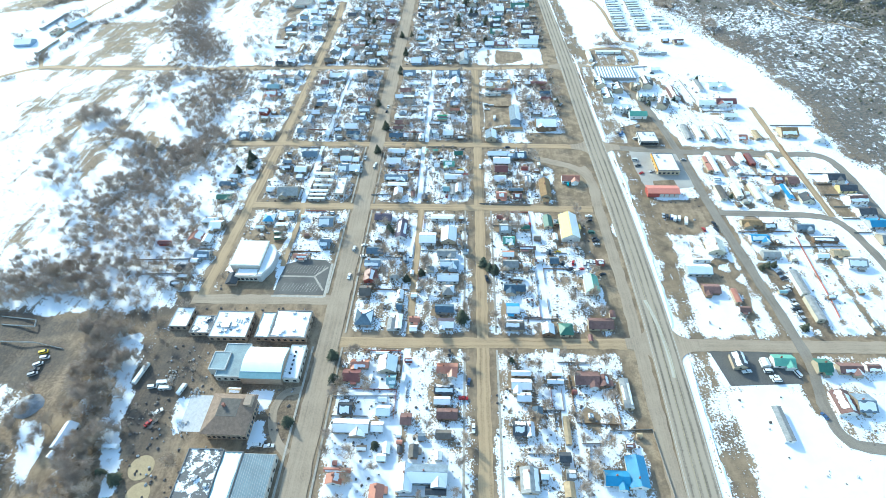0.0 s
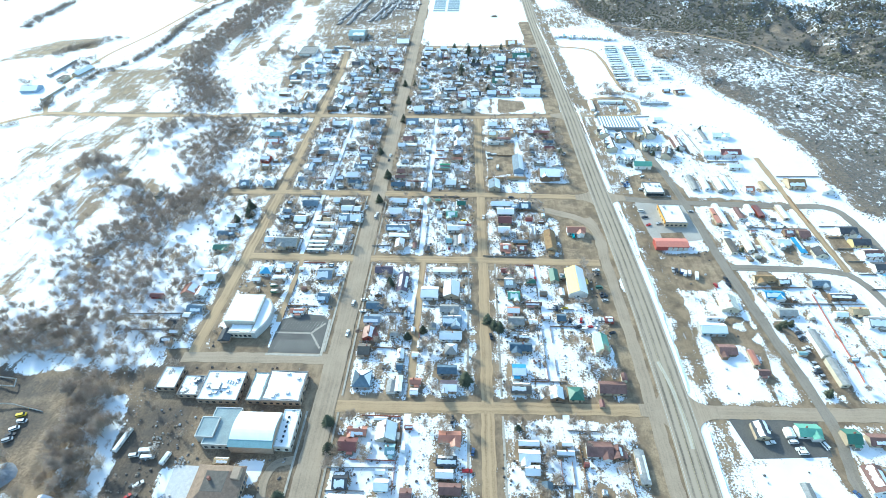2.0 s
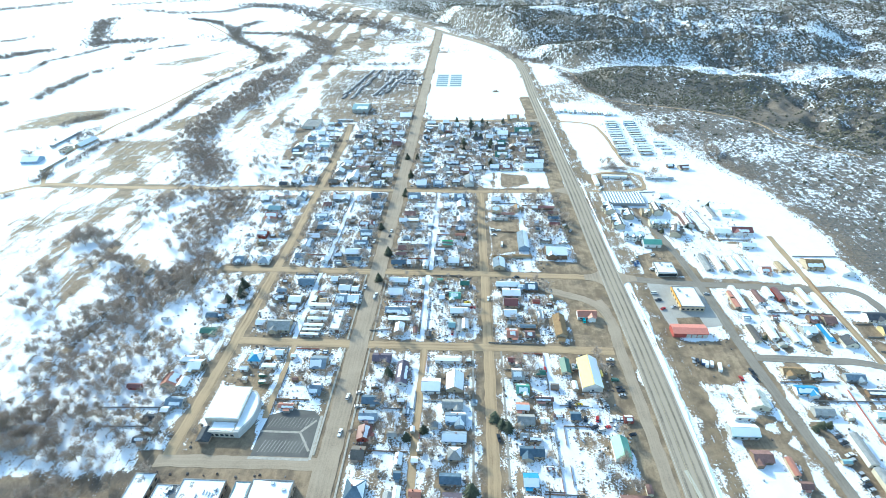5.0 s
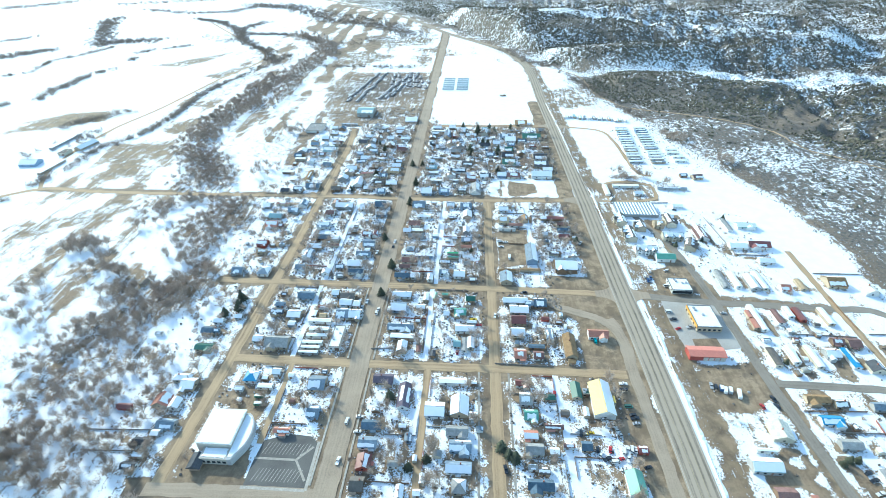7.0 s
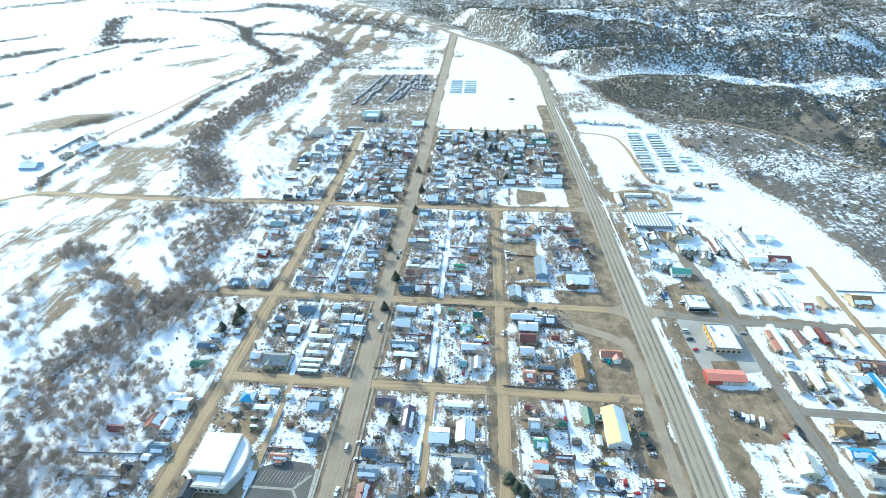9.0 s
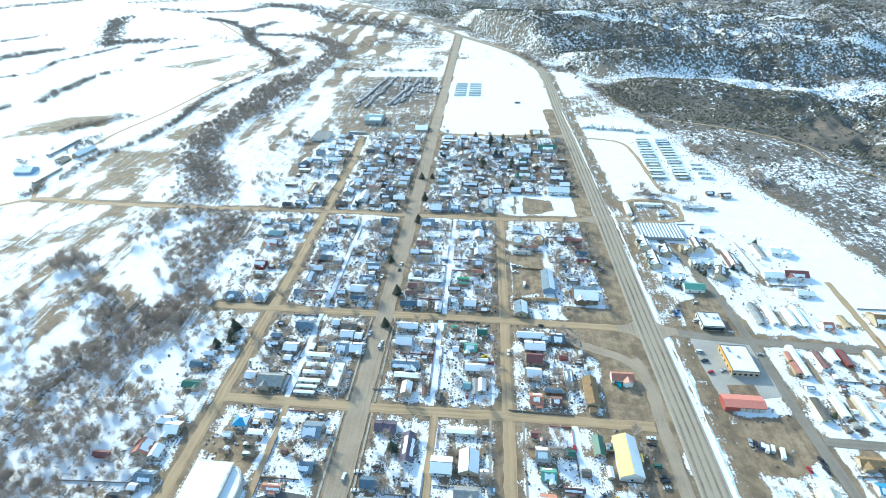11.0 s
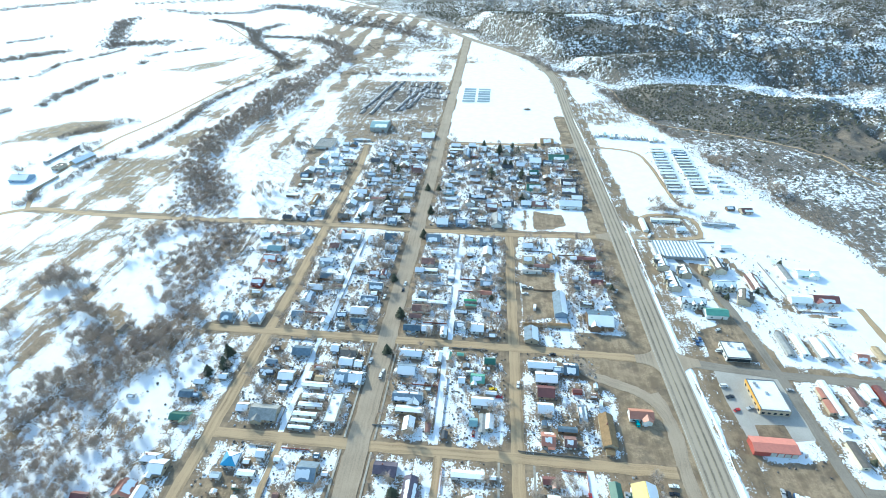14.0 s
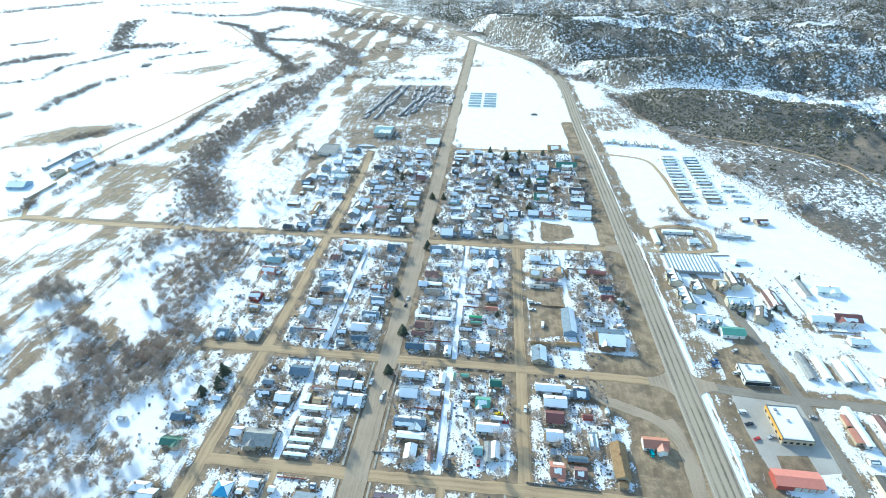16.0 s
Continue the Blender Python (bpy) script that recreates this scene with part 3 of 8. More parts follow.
lot(79.6, 212.4, 8.8, 13.1, 0, 'gy', 'gn', 'n', 4.5, 'w')
lot(80, 182.9, 14.5, 7.9, 0, 'gx', 'rb', 'n', 3.2, 't')
lot(88.4, 190.5, 3.2, 5.2, 0, 'sy', 'rb', 'n', 2.3, 'c')
lot(72.9, 173.1, 2.8, 4.4, 0, 'sy', 'rd', 'n', 2.3, 't')
lot(88.7, 232.9, 5.4, 4.5, 0, 'sx', 'rd', 'p', 2.3, 'r')
lot(62.5, 256, 3.5, 6.6, 0, 'sy', 'gr', 'w', 2.3, 't')
lot(166.5, 248.6, 11.2, 12.2, -4, 'gy', 'wt', 'n', 3.6, 'c')
lot(148.9, 226.8, 15.5, 8.7, 0, 'gx', 'tl', 'w', 4, 'g')
lot(153.8, 236.4, 10.7, 2.2, 0, 'tx', 'gr', 'w', 2.6, 'w')
lot(151.9, 211.4, 10.2, 7.6, 0, 'gx', 'rb', 'n', 2.9, 'b')
lot(165, 206.4, 3.6, 10.8, 0, 'ty', 'or', 'n', 2.6, 't')
lot(166.1, 195.9, 6.5, 4.4, 0, 'gx', 'rb', 'n', 2.9, 'w')
lot(198.8, 273, 13.7, 6.2, 0, 'gx', 'br', 'n', 2.9, 't')
lot(210.5, 270, 7.8, 6, 0, 'gx', 'dt', 'p', 2.9, 't')
lot(198.5, 257.8, 12.2, 6.7, 0, 'gx', 'mb', 'p', 2.9, 'w')
lot(200, 242.5, 11.4, 6.6, 0, 'gx', 'gr', 'n', 2.9, 'g')
lot(233.1, 269.3, 11.7, 6, 0, 'gx', 'bl', 'n', 2.9, 'g')
lot(241.8, 257.6, 15.9, 6.4, 0, 'tx', 'dg', 'p', 2.6, 'b')
lot(231.8, 241.5, 7.6, 4.8, 0, 'gx', 'gn', 'w', 2.9, 'w')
lot(244.6, 244.7, 10, 6.6, 0, 'gx', 'tn', 'n', 2.9, 't')
lot(206.9, 217.9, 8.3, 19.2, 0, 'ty', 'gr', 'n', 4, 'w')
lot(206.8, 197.7, 8.7, 18.2, 0, 'ty', 'gr', 'n', 4, 'c')
lot(-128.4, 351.9, 12.6, 8.6, 0, 'gx', 'bs', 'n', 2.9, 'g')
lot(-144.8, 340.8, 6.8, 4.7, 0, 'gx', 'bl', 'n', 2.9, 'l')
lot(-143.9, 332.3, 9.8, 6.1, 0, 'gx', 'dg', 'p', 2.9, 't')
lot(-131.1, 330.3, 10, 8.4, 0, 'gx', 'bl', 'w', 2.9, 't')
lot(-130.2, 320.8, 5.3, 4.8, 0, 'sx', 'bl', 'w', 2.3, 'l')
lot(-111.1, 324.8, 16.4, 3.9, 0, 'tx', 'gr', 'w', 2.6, 'w')
lot(-117, 331.6, 3.5, 6.2, 0, 'ty', 'bl', 'w', 2.6, 'g')
lot(-109.4, 316.2, 13.8, 3.7, 0, 'tx', 'tl', 'w', 2.6, 'w')
lot(-109.3, 309.8, 14.7, 3.1, 0, 'tx', 'gr', 'w', 2.6, 'w')
lot(-110.5, 303.1, 14.1, 3, 0, 'tx', 'gn', 'w', 2.6, 'w')
lot(-110.5, 298.4, 12.9, 2.4, 0, 'tx', 'gr', 'w', 2.6, 'c')
lot(-110.8, 293.9, 13.1, 2, 0, 'tx', 'tl', 'w', 2.6, 'g')
lot(-94.7, 308.3, 8.2, 21.3, 0, 'f', 'wh', 'w', 4, 'w')
lot(-133.5, 301.7, 15.8, 11.2, 0, 'gx', 'gr', 'n', 3.5, 't')
lot(-147.7, 304.1, 7.3, 6.8, 0, 'gx', 'dg', 'w', 2.9, 'w')
lot(-97.5, 353.1, 10.9, 8, 0, 'gx', 'dt', 'n', 2.9, 'c')
lot(-107.2, 356.2, 5.7, 6.8, 0, 'gx', 'bl', 'w', 2.9, 't')
lot(-97, 345.2, 9.5, 7.6, 0, 'gx', 'bl', 'w', 2.9, 'w')
lot(-88.8, 344, 5.5, 6.6, 0, 'gx', 'bl', 'w', 2.9, 'w')
lot(-96.5, 333.1, 9.2, 11, 0, 'gx', 'bl', 'p', 2.9, 'w')
lot(-87.8, 332.9, 8.9, 9.5, 0, 'gx', 'bl', 'w', 2.9, 't')
lot(-112.1, 339.6, 8.7, 2.5, 0, 'sx', 'rd', 'p', 2.3, 'w')
lot(-110.4, 330.4, 5.4, 4.6, 0, 'sx', 'tn', 'n', 2.3, 't')
lot(-57, 356.7, 14.6, 6.8, 0, 'gx', 'tl', 'w', 2.9, 'w')
lot(-38.6, 355.1, 4.4, 8.8, 0, 'sy', 'bl', 'w', 2.3, 't')
lot(-31.9, 356.6, 3.6, 7.2, 0, 'sy', 'gn', 'n', 2.3, 't')
lot(-24.8, 359.2, 4.9, 2.7, 0, 'sx', 'gn', 'n', 2.3, 't')
lot(-57.3, 342.4, 11.4, 10.4, 0, 'gx', 'bl', 'q', 2.9, 'l')
lot(-41.5, 343.2, 6.7, 5.2, 0, 'gx', 'gr', 'w', 2.9, 'g')
lot(-53.5, 321.1, 17.9, 7.8, 0, 'gx', 'bl', 'p', 2.9, 't')
lot(-50.9, 312.2, 16.7, 5.5, 0, 'tx', 'bl', 'w', 2.6, 't')
lot(-49.7, 301.4, 7, 9.5, 0, 'gy', 'bs', 'w', 4, 't')
lot(-38.7, 300.7, 3.2, 6.4, 0, 'sy', 'rb', 'n', 2.3, 't')
lot(-29.1, 297.1, 3.5, 5.2, 0, 'sy', 'dg', 'n', 2.3, 'b')
lot(-9.2, 321.5, 13.2, 6.9, 0, 'gx', 'bl', 'w', 3.5, 'w')
lot(-4.2, 329, 6.8, 2.8, 0, 'sx', 'gr', 'w', 2.3, 'g')
lot(-5.5, 354.5, 7.2, 6, 0, 'gx', 'gd', 'n', 2.9, 't')
lot(-12.7, 339.2, 8.9, 7.9, 0, 'gx', 'gn', 'p', 2.9, 't')
lot(-22.4, 336.8, 4.6, 5.5, 0, 'gx', 'gr', 'w', 2.9, 'w')
lot(-13.7, 306.7, 5, 6, 0, 'gx', 'tl', 'n', 2.9, 'g')
lot(-8.6, 306.7, 4.2, 12.5, 0, 'ty', 'gr', 'n', 2.6, 'w')
lot(-4.5, 307.8, 4.9, 10.5, 0, 'gy', 'bl', 'w', 2.9, 't')
lot(27.4, 354.2, 18.2, 6.6, 0, 'gx', 'gr', 'w', 2.9, 'g')
lot(29.5, 344.1, 13.8, 9.1, 0, 'gx', 'gr', 'w', 2.9, 'g')
lot(37.3, 351.6, 6.6, 5.9, 0, 'gx', 'bl', 'p', 2.9, 't')
lot(45.2, 352.8, 9.4, 10.7, 0, 'gx', 'bs', 'p', 2.9, 'b')
lot(28.5, 333.1, 10.5, 9.2, 0, 'gx', 'rd', 'n', 2.9, 't')
lot(47.5, 335.7, 5.7, 3.4, 0, 'sx', 'rd', 'n', 2.3, 'r')
lot(27.4, 320.3, 9.5, 8.6, 0, 'gx', 'gr', 'w', 2.9, 'c')
lot(38.8, 307.2, 10.9, 3.8, 0, 'tx', 'bs', 'n', 2.6, 'b')
lot(27.6, 299.7, 7.9, 9.1, 0, 'gx', 'or', 'p', 2.9, 't')
lot(39.3, 299.2, 6.6, 7.2, 0, 'gx', 'rb', 'p', 2.9, 'w')
lot(48.6, 319.1, 5.7, 11.6, 0, 'ty', 'bl', 'p', 2.6, 'w')
lot(60.7, 308.1, 8.2, 21.3, 0, 'gy', 'br', 'n', 4, 't')
lot(81.2, 321.1, 13.7, 7.5, 0, 'gx', 'or', 'n', 4, 'w')
lot(60.2, 295.5, 4.7, 4.2, 0, 'sx', 'br', 'n', 2.3, 't')
lot(189.2, 390.1, 6.1, 21.4, 0, 'ty', 'gr', 'n', 2.6, 'g')
lot(198.9, 389.7, 4.9, 19.4, 0, 'ty', 'gr', 'w', 2.6, 'w')
lot(210.2, 386.2, 8.1, 17.5, 0, 'gy', 'gr', 'w', 2.9, 'g')
lot(217.8, 389.6, 6.5, 22.6, 0, 'ty', 'gr', 'w', 2.6, 'c')
lot(232.3, 381.1, 7.3, 7.9, 0, 'gx', 'or', 'p', 2.9, 'w')
lot(246.3, 386, 8.5, 12.8, 0, 'ty', 'tn', 'n', 2.6, 't')
lot(273.4, 390.4, 14.1, 13.8, 0, 'gx', 'br', 'p', 3.5, 't')
lot(191.9, 348.2, 3.4, 7.9, 0, 'ty', 'or', 'n', 2.6, 't')
lot(192.3, 338.1, 5.4, 9.8, 0, 'ty', 'or', 'n', 2.6, 't')
lot(196.1, 344.9, 4.7, 26.8, 0, 'ty', 'bl', 'w', 2.6, 'w')
lot(210.8, 346.6, 4.8, 14.6, 0, 'ty', 'rb', 'n', 2.6, 'w')
lot(220.9, 352.1, 4.5, 11.5, 0, 'ty', 'tl', 'w', 2.6, 'w')
lot(227.4, 350.2, 5.6, 14.2, 0, 'ty', 'rd', 'n', 2.6, 'r')
lot(244.8, 348.9, 5.1, 17.5, 0, 'ty', 'gr', 'w', 2.6, 't')
lot(192.8, 322.8, 5, 3.6, 0, 'sx', 'bl', 'p', 2.3, 'w')
lot(189.8, 306.1, 9.3, 15.9, 0, 'ty', 'dt', 'n', 3.2, 'c')
lot(202.7, 309.2, 5.3, 15.3, 0, 'ty', 'gr', 'w', 2.6, 'w')
lot(215.3, 308.3, 5.7, 19.4, 0, 'ty', 'gr', 'w', 2.6, 'c')
lot(238.2, 308.2, 8, 17.4, 0, 'ty', 'mb', 'p', 2.6, 'w')
lot(237.9, 323.1, 7.7, 6.8, 0, 'gx', 'rb', 'p', 2.9, 'b')
lot(228.2, 311.5, 9.2, 8.7, 0, 'gx', 'bl', 'w', 2.9, 'g')
lot(247.7, 322.3, 8.4, 9.2, 0, 'gx', 'rb', 'n', 2.9, 't')
lot(-192.4, 468.7, 12.2, 8.2, 0, 'gx', 'tl', 'n', 2.9, 'g')
lot(-203.1, 469.1, 7.5, 5.3, 0, 'sx', 'gr', 'w', 2.3, 't')
lot(-190.2, 453.6, 11.7, 12.1, 0, 'gx', 'or', 'p', 2.9, 'w')
lot(-181.6, 451.4, 6.3, 6, 0, 'gx', 'rb', 'p', 2.9, 't')
lot(-178.9, 480.8, 10.5, 7.7, 0, 'gx', 'bl', 'p', 2.9, 'g')
lot(-173.2, 493.4, 9.2, 10.7, 0, 'gy', 'bl', 'p', 2.9, 'w')
lot(-208.3, 489.3, 8.2, 9.8, 0, 'gx', 'gr', 'w', 2.9, 'g')
lot(-187.9, 421.5, 8.9, 9.2, 0, 'gx', 'rd', 'p', 2.9, 'r')
lot(-184.1, 408.6, 8.6, 6.1, 0, 'gx', 'tn', 'p', 2.9, 't')
lot(-193.2, 380.6, 8.9, 9.1, 0, 'gx', 'bl', 'p', 2.9, 'g')
lot(-172, 380.8, 9.6, 10.6, 0, 'h', 'bl', 'p', 2.9, 'w')
lot(-142.4, 455.1, 12.1, 9.8, 0, 'gx', 'bl', 'p', 2.9, 'w')
lot(-137.9, 434.2, 12.4, 7.4, 0, 'gx', 'bs', 'n', 2.9, 'b')
lot(-127.2, 434, 7.7, 6.9, 0, 'sx', 'gr', 'w', 2.3, 'w')
lot(-140.9, 419.1, 12.9, 7.6, 0, 'gx', 'bl', 'w', 2.9, 't')
lot(-124.7, 422.1, 8.4, 2.9, 0, 'sx', 'rb', 'n', 2.3, 'c')
lot(-143.9, 387.6, 8.6, 7.1, 0, 'gx', 'bl', 'n', 2.9, 'w')
lot(-142.9, 405.9, 8.9, 13.1, 0, 'gy', 'bl', 'p', 2.9, 'w')
lot(-121.8, 381.8, 6.9, 6.2, 0, 'gy', 'bl', 'w', 2.9, 'w')
lot(-112.2, 389.9, 7.3, 5.9, 0, 'gx', 'bs', 'p', 2.9, 't')
lot(-110, 379.7, 6.1, 5.4, 0, 'sx', 'bl', 'p', 2.3, 'g')
lot(-142.2, 477.8, 8.4, 7.4, 0, 'gx', 'rb', 'n', 2.9, 'w')
lot(-141.4, 497.6, 6.9, 9, 0, 'gy', 'rd', 'p', 2.9, 'w')
lot(-131.7, 492.8, 17.8, 9.7, 0, 'gx', 'gr', 'w', 2.9, 'g')
lot(-110.6, 489.5, 9, 10.8, 0, 'gx', 'gr', 'w', 2.9, 'w')
lot(-96.6, 496.5, 10.6, 11.4, 0, 'gx', 'bs', 'n', 2.9, 'g')
lot(-93.2, 479.1, 10.7, 8.1, 0, 'gx', 'bl', 'w', 2.9, 'l')
lot(-93.5, 457.6, 7.6, 8.9, 0, 'gx', 'bl', 'p', 2.9, 'w')
lot(-99.5, 440.7, 8.6, 8.2, 0, 'gx', 'rb', 'p', 2.9, 'w')
lot(-92.4, 441.5, 5.6, 8.3, 0, 'gy', 'rd', 'p', 2.9, 'w')
lot(-94.5, 425, 10.8, 9.6, 0, 'gx', 'bl', 'p', 2.9, 'w')
lot(-96.5, 409.4, 12.5, 6.5, 0, 'gx', 'bl', 'p', 2.9, 'w')
lot(-100.3, 395.1, 12.9, 9.4, 0, 'gx', 'gr', 'w', 2.9, 'g')
lot(-98, 383.7, 12.5, 5.2, 0, 'gx', 'bs', 'n', 4, 'w')
lot(-58.5, 497.8, 12.8, 13.2, 0, 'gx', 'bl', 'p', 2.9, 't')
lot(-51.8, 475.7, 12.9, 5.2, 0, 'tx', 'gr', 'w', 2.6, 'w')
lot(-58.9, 462, 11.1, 9, 0, 'gx', 'rb', 'n', 2.9, 'w')
lot(-64.3, 448.8, 7.4, 7.1, 0, 'gx', 'gr', 'w', 2.9, 'w')
lot(-55.3, 450, 10.9, 4.4, 0, 'tx', 'bl', 'w', 2.6, 't')
lot(-55.4, 440.1, 13.6, 7.4, 0, 'gx', 'gr', 'n', 2.9, 'g')
lot(-57.8, 418.9, 6.9, 7.3, 0, 'h', 'bl', 'p', 2.9, 'g')
lot(-59, 411.2, 10.9, 3, 0, 'tx', 'gr', 'w', 2.6, 'w')
lot(-45.5, 410.1, 14.7, 4.1, 0, 'tx', 'bl', 'w', 2.6, 'l')
lot(-56.7, 402.4, 12.9, 7.9, 0, 'gx', 'rb', 'n', 2.9, 'w')
lot(-59.6, 393.2, 9.2, 4.8, 0, 'gx', 'rb', 'n', 2.9, 'c')
lot(-60, 381, 12.3, 6.6, 0, 'gx', 'bs', 'n', 2.9, 't')
lot(-49.5, 381.1, 7.8, 6.5, 0, 'gx', 'bl', 'w', 2.9, 'g')
lot(-37.8, 379, 5.1, 8, 0, 'gy', 'bl', 'w', 2.9, 'w')
lot(-38.5, 442.2, 5.1, 4.6, 0, 'sx', 'bl', 'w', 2.3, 'l')
lot(-27.3, 498.2, 7.6, 9.1, 0, 'gx', 'bl', 'p', 2.9, 'w')
lot(-12.5, 496.9, 11.3, 12.1, 0, 'gx', 'bl', 'p', 2.9, 'l')
lot(-10.8, 480.9, 8.7, 12, 0, 'gy', 'gr', 'w', 2.9, 't')
lot(-11.4, 451.8, 6, 9.1, 0, 'gy', 'bl', 'w', 2.9, 'g')
lot(-11.2, 424.4, 11, 4.9, 0, 'gx', 'or', 'n', 2.9, 'w')
lot(-10.3, 436.3, 9.6, 7.8, 0, 'gx', 'bl', 'p', 2.9, 't')
lot(-21.6, 415.1, 9.6, 2, 0, 'sx', 'mg', 'n', 2.3, 'g')
lot(-21, 409.1, 8.3, 2, 0, 'sx', 'gn', 'n', 2.3, 't')
lot(-27.4, 400.6, 9.6, 6, 0, 'gx', 'dg', 'p', 2.9, 'w')
lot(-9.2, 400, 5.8, 5.4, 0, 'gx', 'gr', 'n', 2.9, 'g')
lot(-26.8, 387.3, 8.6, 6.8, 0, 'gx', 'bl', 'p', 2.9, 'w')
lot(-15, 385.1, 9.3, 9.2, 0, 'gx', 'gr', 'w', 2.9, 'w')
lot(23.5, 493, 9.3, 8.3, 0, 'gx', 'bl', 'w', 2.9, 'w')
lot(23.1, 472, 9.8, 11.8, 0, 'gx', 'tn', 'p', 2.9, 't')
lot(33.6, 464, 12.7, 5.1, 0, 'tx', 'rb', 'n', 2.6, 'w')
lot(43, 475.8, 5.8, 10.8, 0, 'gy', 'br', 'p', 2.9, 't')
lot(25.7, 456.4, 15.6, 2.9, 0, 'tx', 'gr', 'n', 2.6, 'w')
lot(70.8, 478.3, 16.5, 6.6, 0, 'tx', 'rd', 'n', 2.6, 'b')
lot(60.4, 478.3, 5.8, 5.2, 0, 'sx', 'gr', 'w', 2.3, 't')
lot(76.3, 466.9, 10, 5.1, 0, 'gx', 'rb', 'n', 2.9, 'c')
lot(75.2, 457.7, 10.2, 4.2, 0, 'gx', 'bs', 'n', 2.9, 'g')
lot(75, 446.4, 9.2, 5.9, 0, 'gx', 'rd', 'n', 2.9, 'b')
lot(44, 415.4, 9.6, 25, 0, 'gy', 'bl', 'q', 5, 'l')
lot(70.2, 400.9, 17.7, 17.4, 0, 'gx', 'bs', 'q', 5, 'b')
lot(24.6, 393.3, 16.2, 2, 0, 'sx', 'br', 'n', 2.3, 't')
lot(41.3, 394.3, 16.1, 3.2, 0, 'sx', 'br', 'n', 2.3, 't')
lot(21.9, 381.6, 9.7, 13.4, 0, 'gy', 'bl', 'q', 4, 't')
lot(63.2, 419.3, 8.7, 4.9, 0, 'sx', 'dt', 'p', 2.3, 'c')
lot(154, 417, 15.6, 8.7, 0, 'gx', 'gn', 'n', 4.5, 'w')
lot(152.8, 550.3, 26.7, 4.5, 0, 'tx', 'bl', 'w', 2.6, 'w')
lot(130.9, 539.8, 7.8, 21.9, 0, 'ty', 'gr', 'w', 2.6, 'w')
lot(199.6, 546.9, 29.7, 3.2, 0, 'tx', 'bl', 'p', 2.6, 'g')
lot(196.5, 457, 10.6, 19.8, 0, 'gy', 'rb', 'p', 2.9, 'w')
lot(225.6, 474.5, 6.7, 20.7, 0, 'ty', 'gr', 'n', 2.6, 'w')
lot(242.2, 473.8, 16.8, 9.3, 0, 'gx', 'gn', 'w', 2.9, 'w')
lot(221.2, 438.8, 14.9, 8.5, 0, 'gx', 'wh', 'w', 2.9, 'w')
lot(238.6, 440.3, 18.3, 10.4, 0, 'gx', 'rd', 'p', 4, 'w')
lot(234.8, 416.8, 12.5, 7.5, 0, 'gx', 'gr', 'w', 2.9, 'w')
lot(192.5, 508.5, 9.2, 6.3, 0, 'sx', 'bl', 'w', 2.3, 'w')
lot(-163, 770, 23.4, 28.1, 0, 'gx', 'tl', 'p', 7, 'g')
lot(-94.2, 742.6, 16.9, 19.3, 0, 'gx', 'bl', 'w', 2.9, 'g')
lot(-218.7, 704.9, 22.5, 28.5, 0, 'f', 'gr', 'n', 4, 'w')
lot(-180.7, 631.5, 16.6, 15.2, 0, 'gx', 'tl', 'p', 2.9, 'w')
lot(-201, 624.4, 11, 10.8, 0, 'gx', 'bl', 'p', 2.9, 'g')
lot(-186.8, 560.1, 8.7, 23.2, 0, 'ty', 'br', 'p', 2.6, 't')
lot(-200.9, 521.9, 8.9, 7.2, 0, 'gx', 'dg', 'n', 2.9, 't')
lot(-188.4, 525.7, 9.3, 8.4, 0, 'gx', 'dg', 'p', 2.9, 'g')
lot(-174.7, 533.3, 14.2, 10.6, 0, 'gx', 'bs', 'p', 2.9, 'g')
lot(-135.1, 535.2, 6.2, 19.9, 0, 'ty', 'tl', 'w', 2.6, 'g')
lot(-128.3, 545.1, 9, 18.2, 0, 'gy', 'gr', 'w', 2.9, 'w')
lot(-100.5, 524.2, 9.1, 10.9, 0, 'gx', 'bl', 'p', 2.9, 'w')
lot(-94.8, 575, 12.7, 12.1, 0, 'gx', 'tn', 'p', 2.9, 't')
lot(-135.3, 597.3, 11, 9.6, 0, 'gx', 'bs', 'p', 2.9, 'w')
lot(-127.5, 629.7, 10.9, 9.4, 0, 'gx', 'bl', 'p', 2.9, 'w')
lot(-177.1, 722.3, 22.4, 9, 0, 'tx', 'bl', 'p', 2.6, 'g')
lot(-50.6, 700.2, 24.5, 9.8, 0, 'tx', 'bl', 'w', 2.6, 't')
lot(-41.7, 688.2, 9, 23.4, 0, 'gy', 'bl', 'p', 2.9, 't')
lot(-24.1, 704.4, 11.3, 13.6, 0, 'gx', 'tl', 'w', 2.9, 'g')
lot(8.9, 707.7, 11.3, 13.6, 0, 'gx', 'tl', 'p', 2.9, 'g')
lot(32.7, 685.5, 14, 12.6, 0, 'gx', 'bl', 'p', 2.9, 'w')
lot(38.5, 675.9, 13.8, 16.6, 0, 'gx', 'bl', 'w', 2.9, 'w')
lot(10.1, 644.6, 7.3, 8.8, 0, 'gx', 'bl', 'p', 2.9, 'l')
lot(35.4, 642, 10.2, 12.2, 0, 'gx', 'gd', 'p', 2.9, 't')
lot(33.4, 625.5, 13.4, 14.1, 0, 'gx', 'dg', 'p', 2.9, 't')
lot(33.6, 605.1, 15.2, 15.6, 0, 'gx', 'gd', 'p', 2.9, 'w')
lot(65.8, 686.6, 23.4, 17.3, 0, 'gx', 'gd', 'p', 2.9, 'w')
lot(70.9, 621.6, 16.6, 16.4, 0, 'gx', 'dg', 'p', 2.9, 'w')
lot(70.1, 601, 16.7, 16.5, 0, 'gx', 'dg', 'p', 2.9, 't')
lot(67.6, 572, 22.2, 12.8, 0, 'gx', 'bl', 'w', 4, 'w')
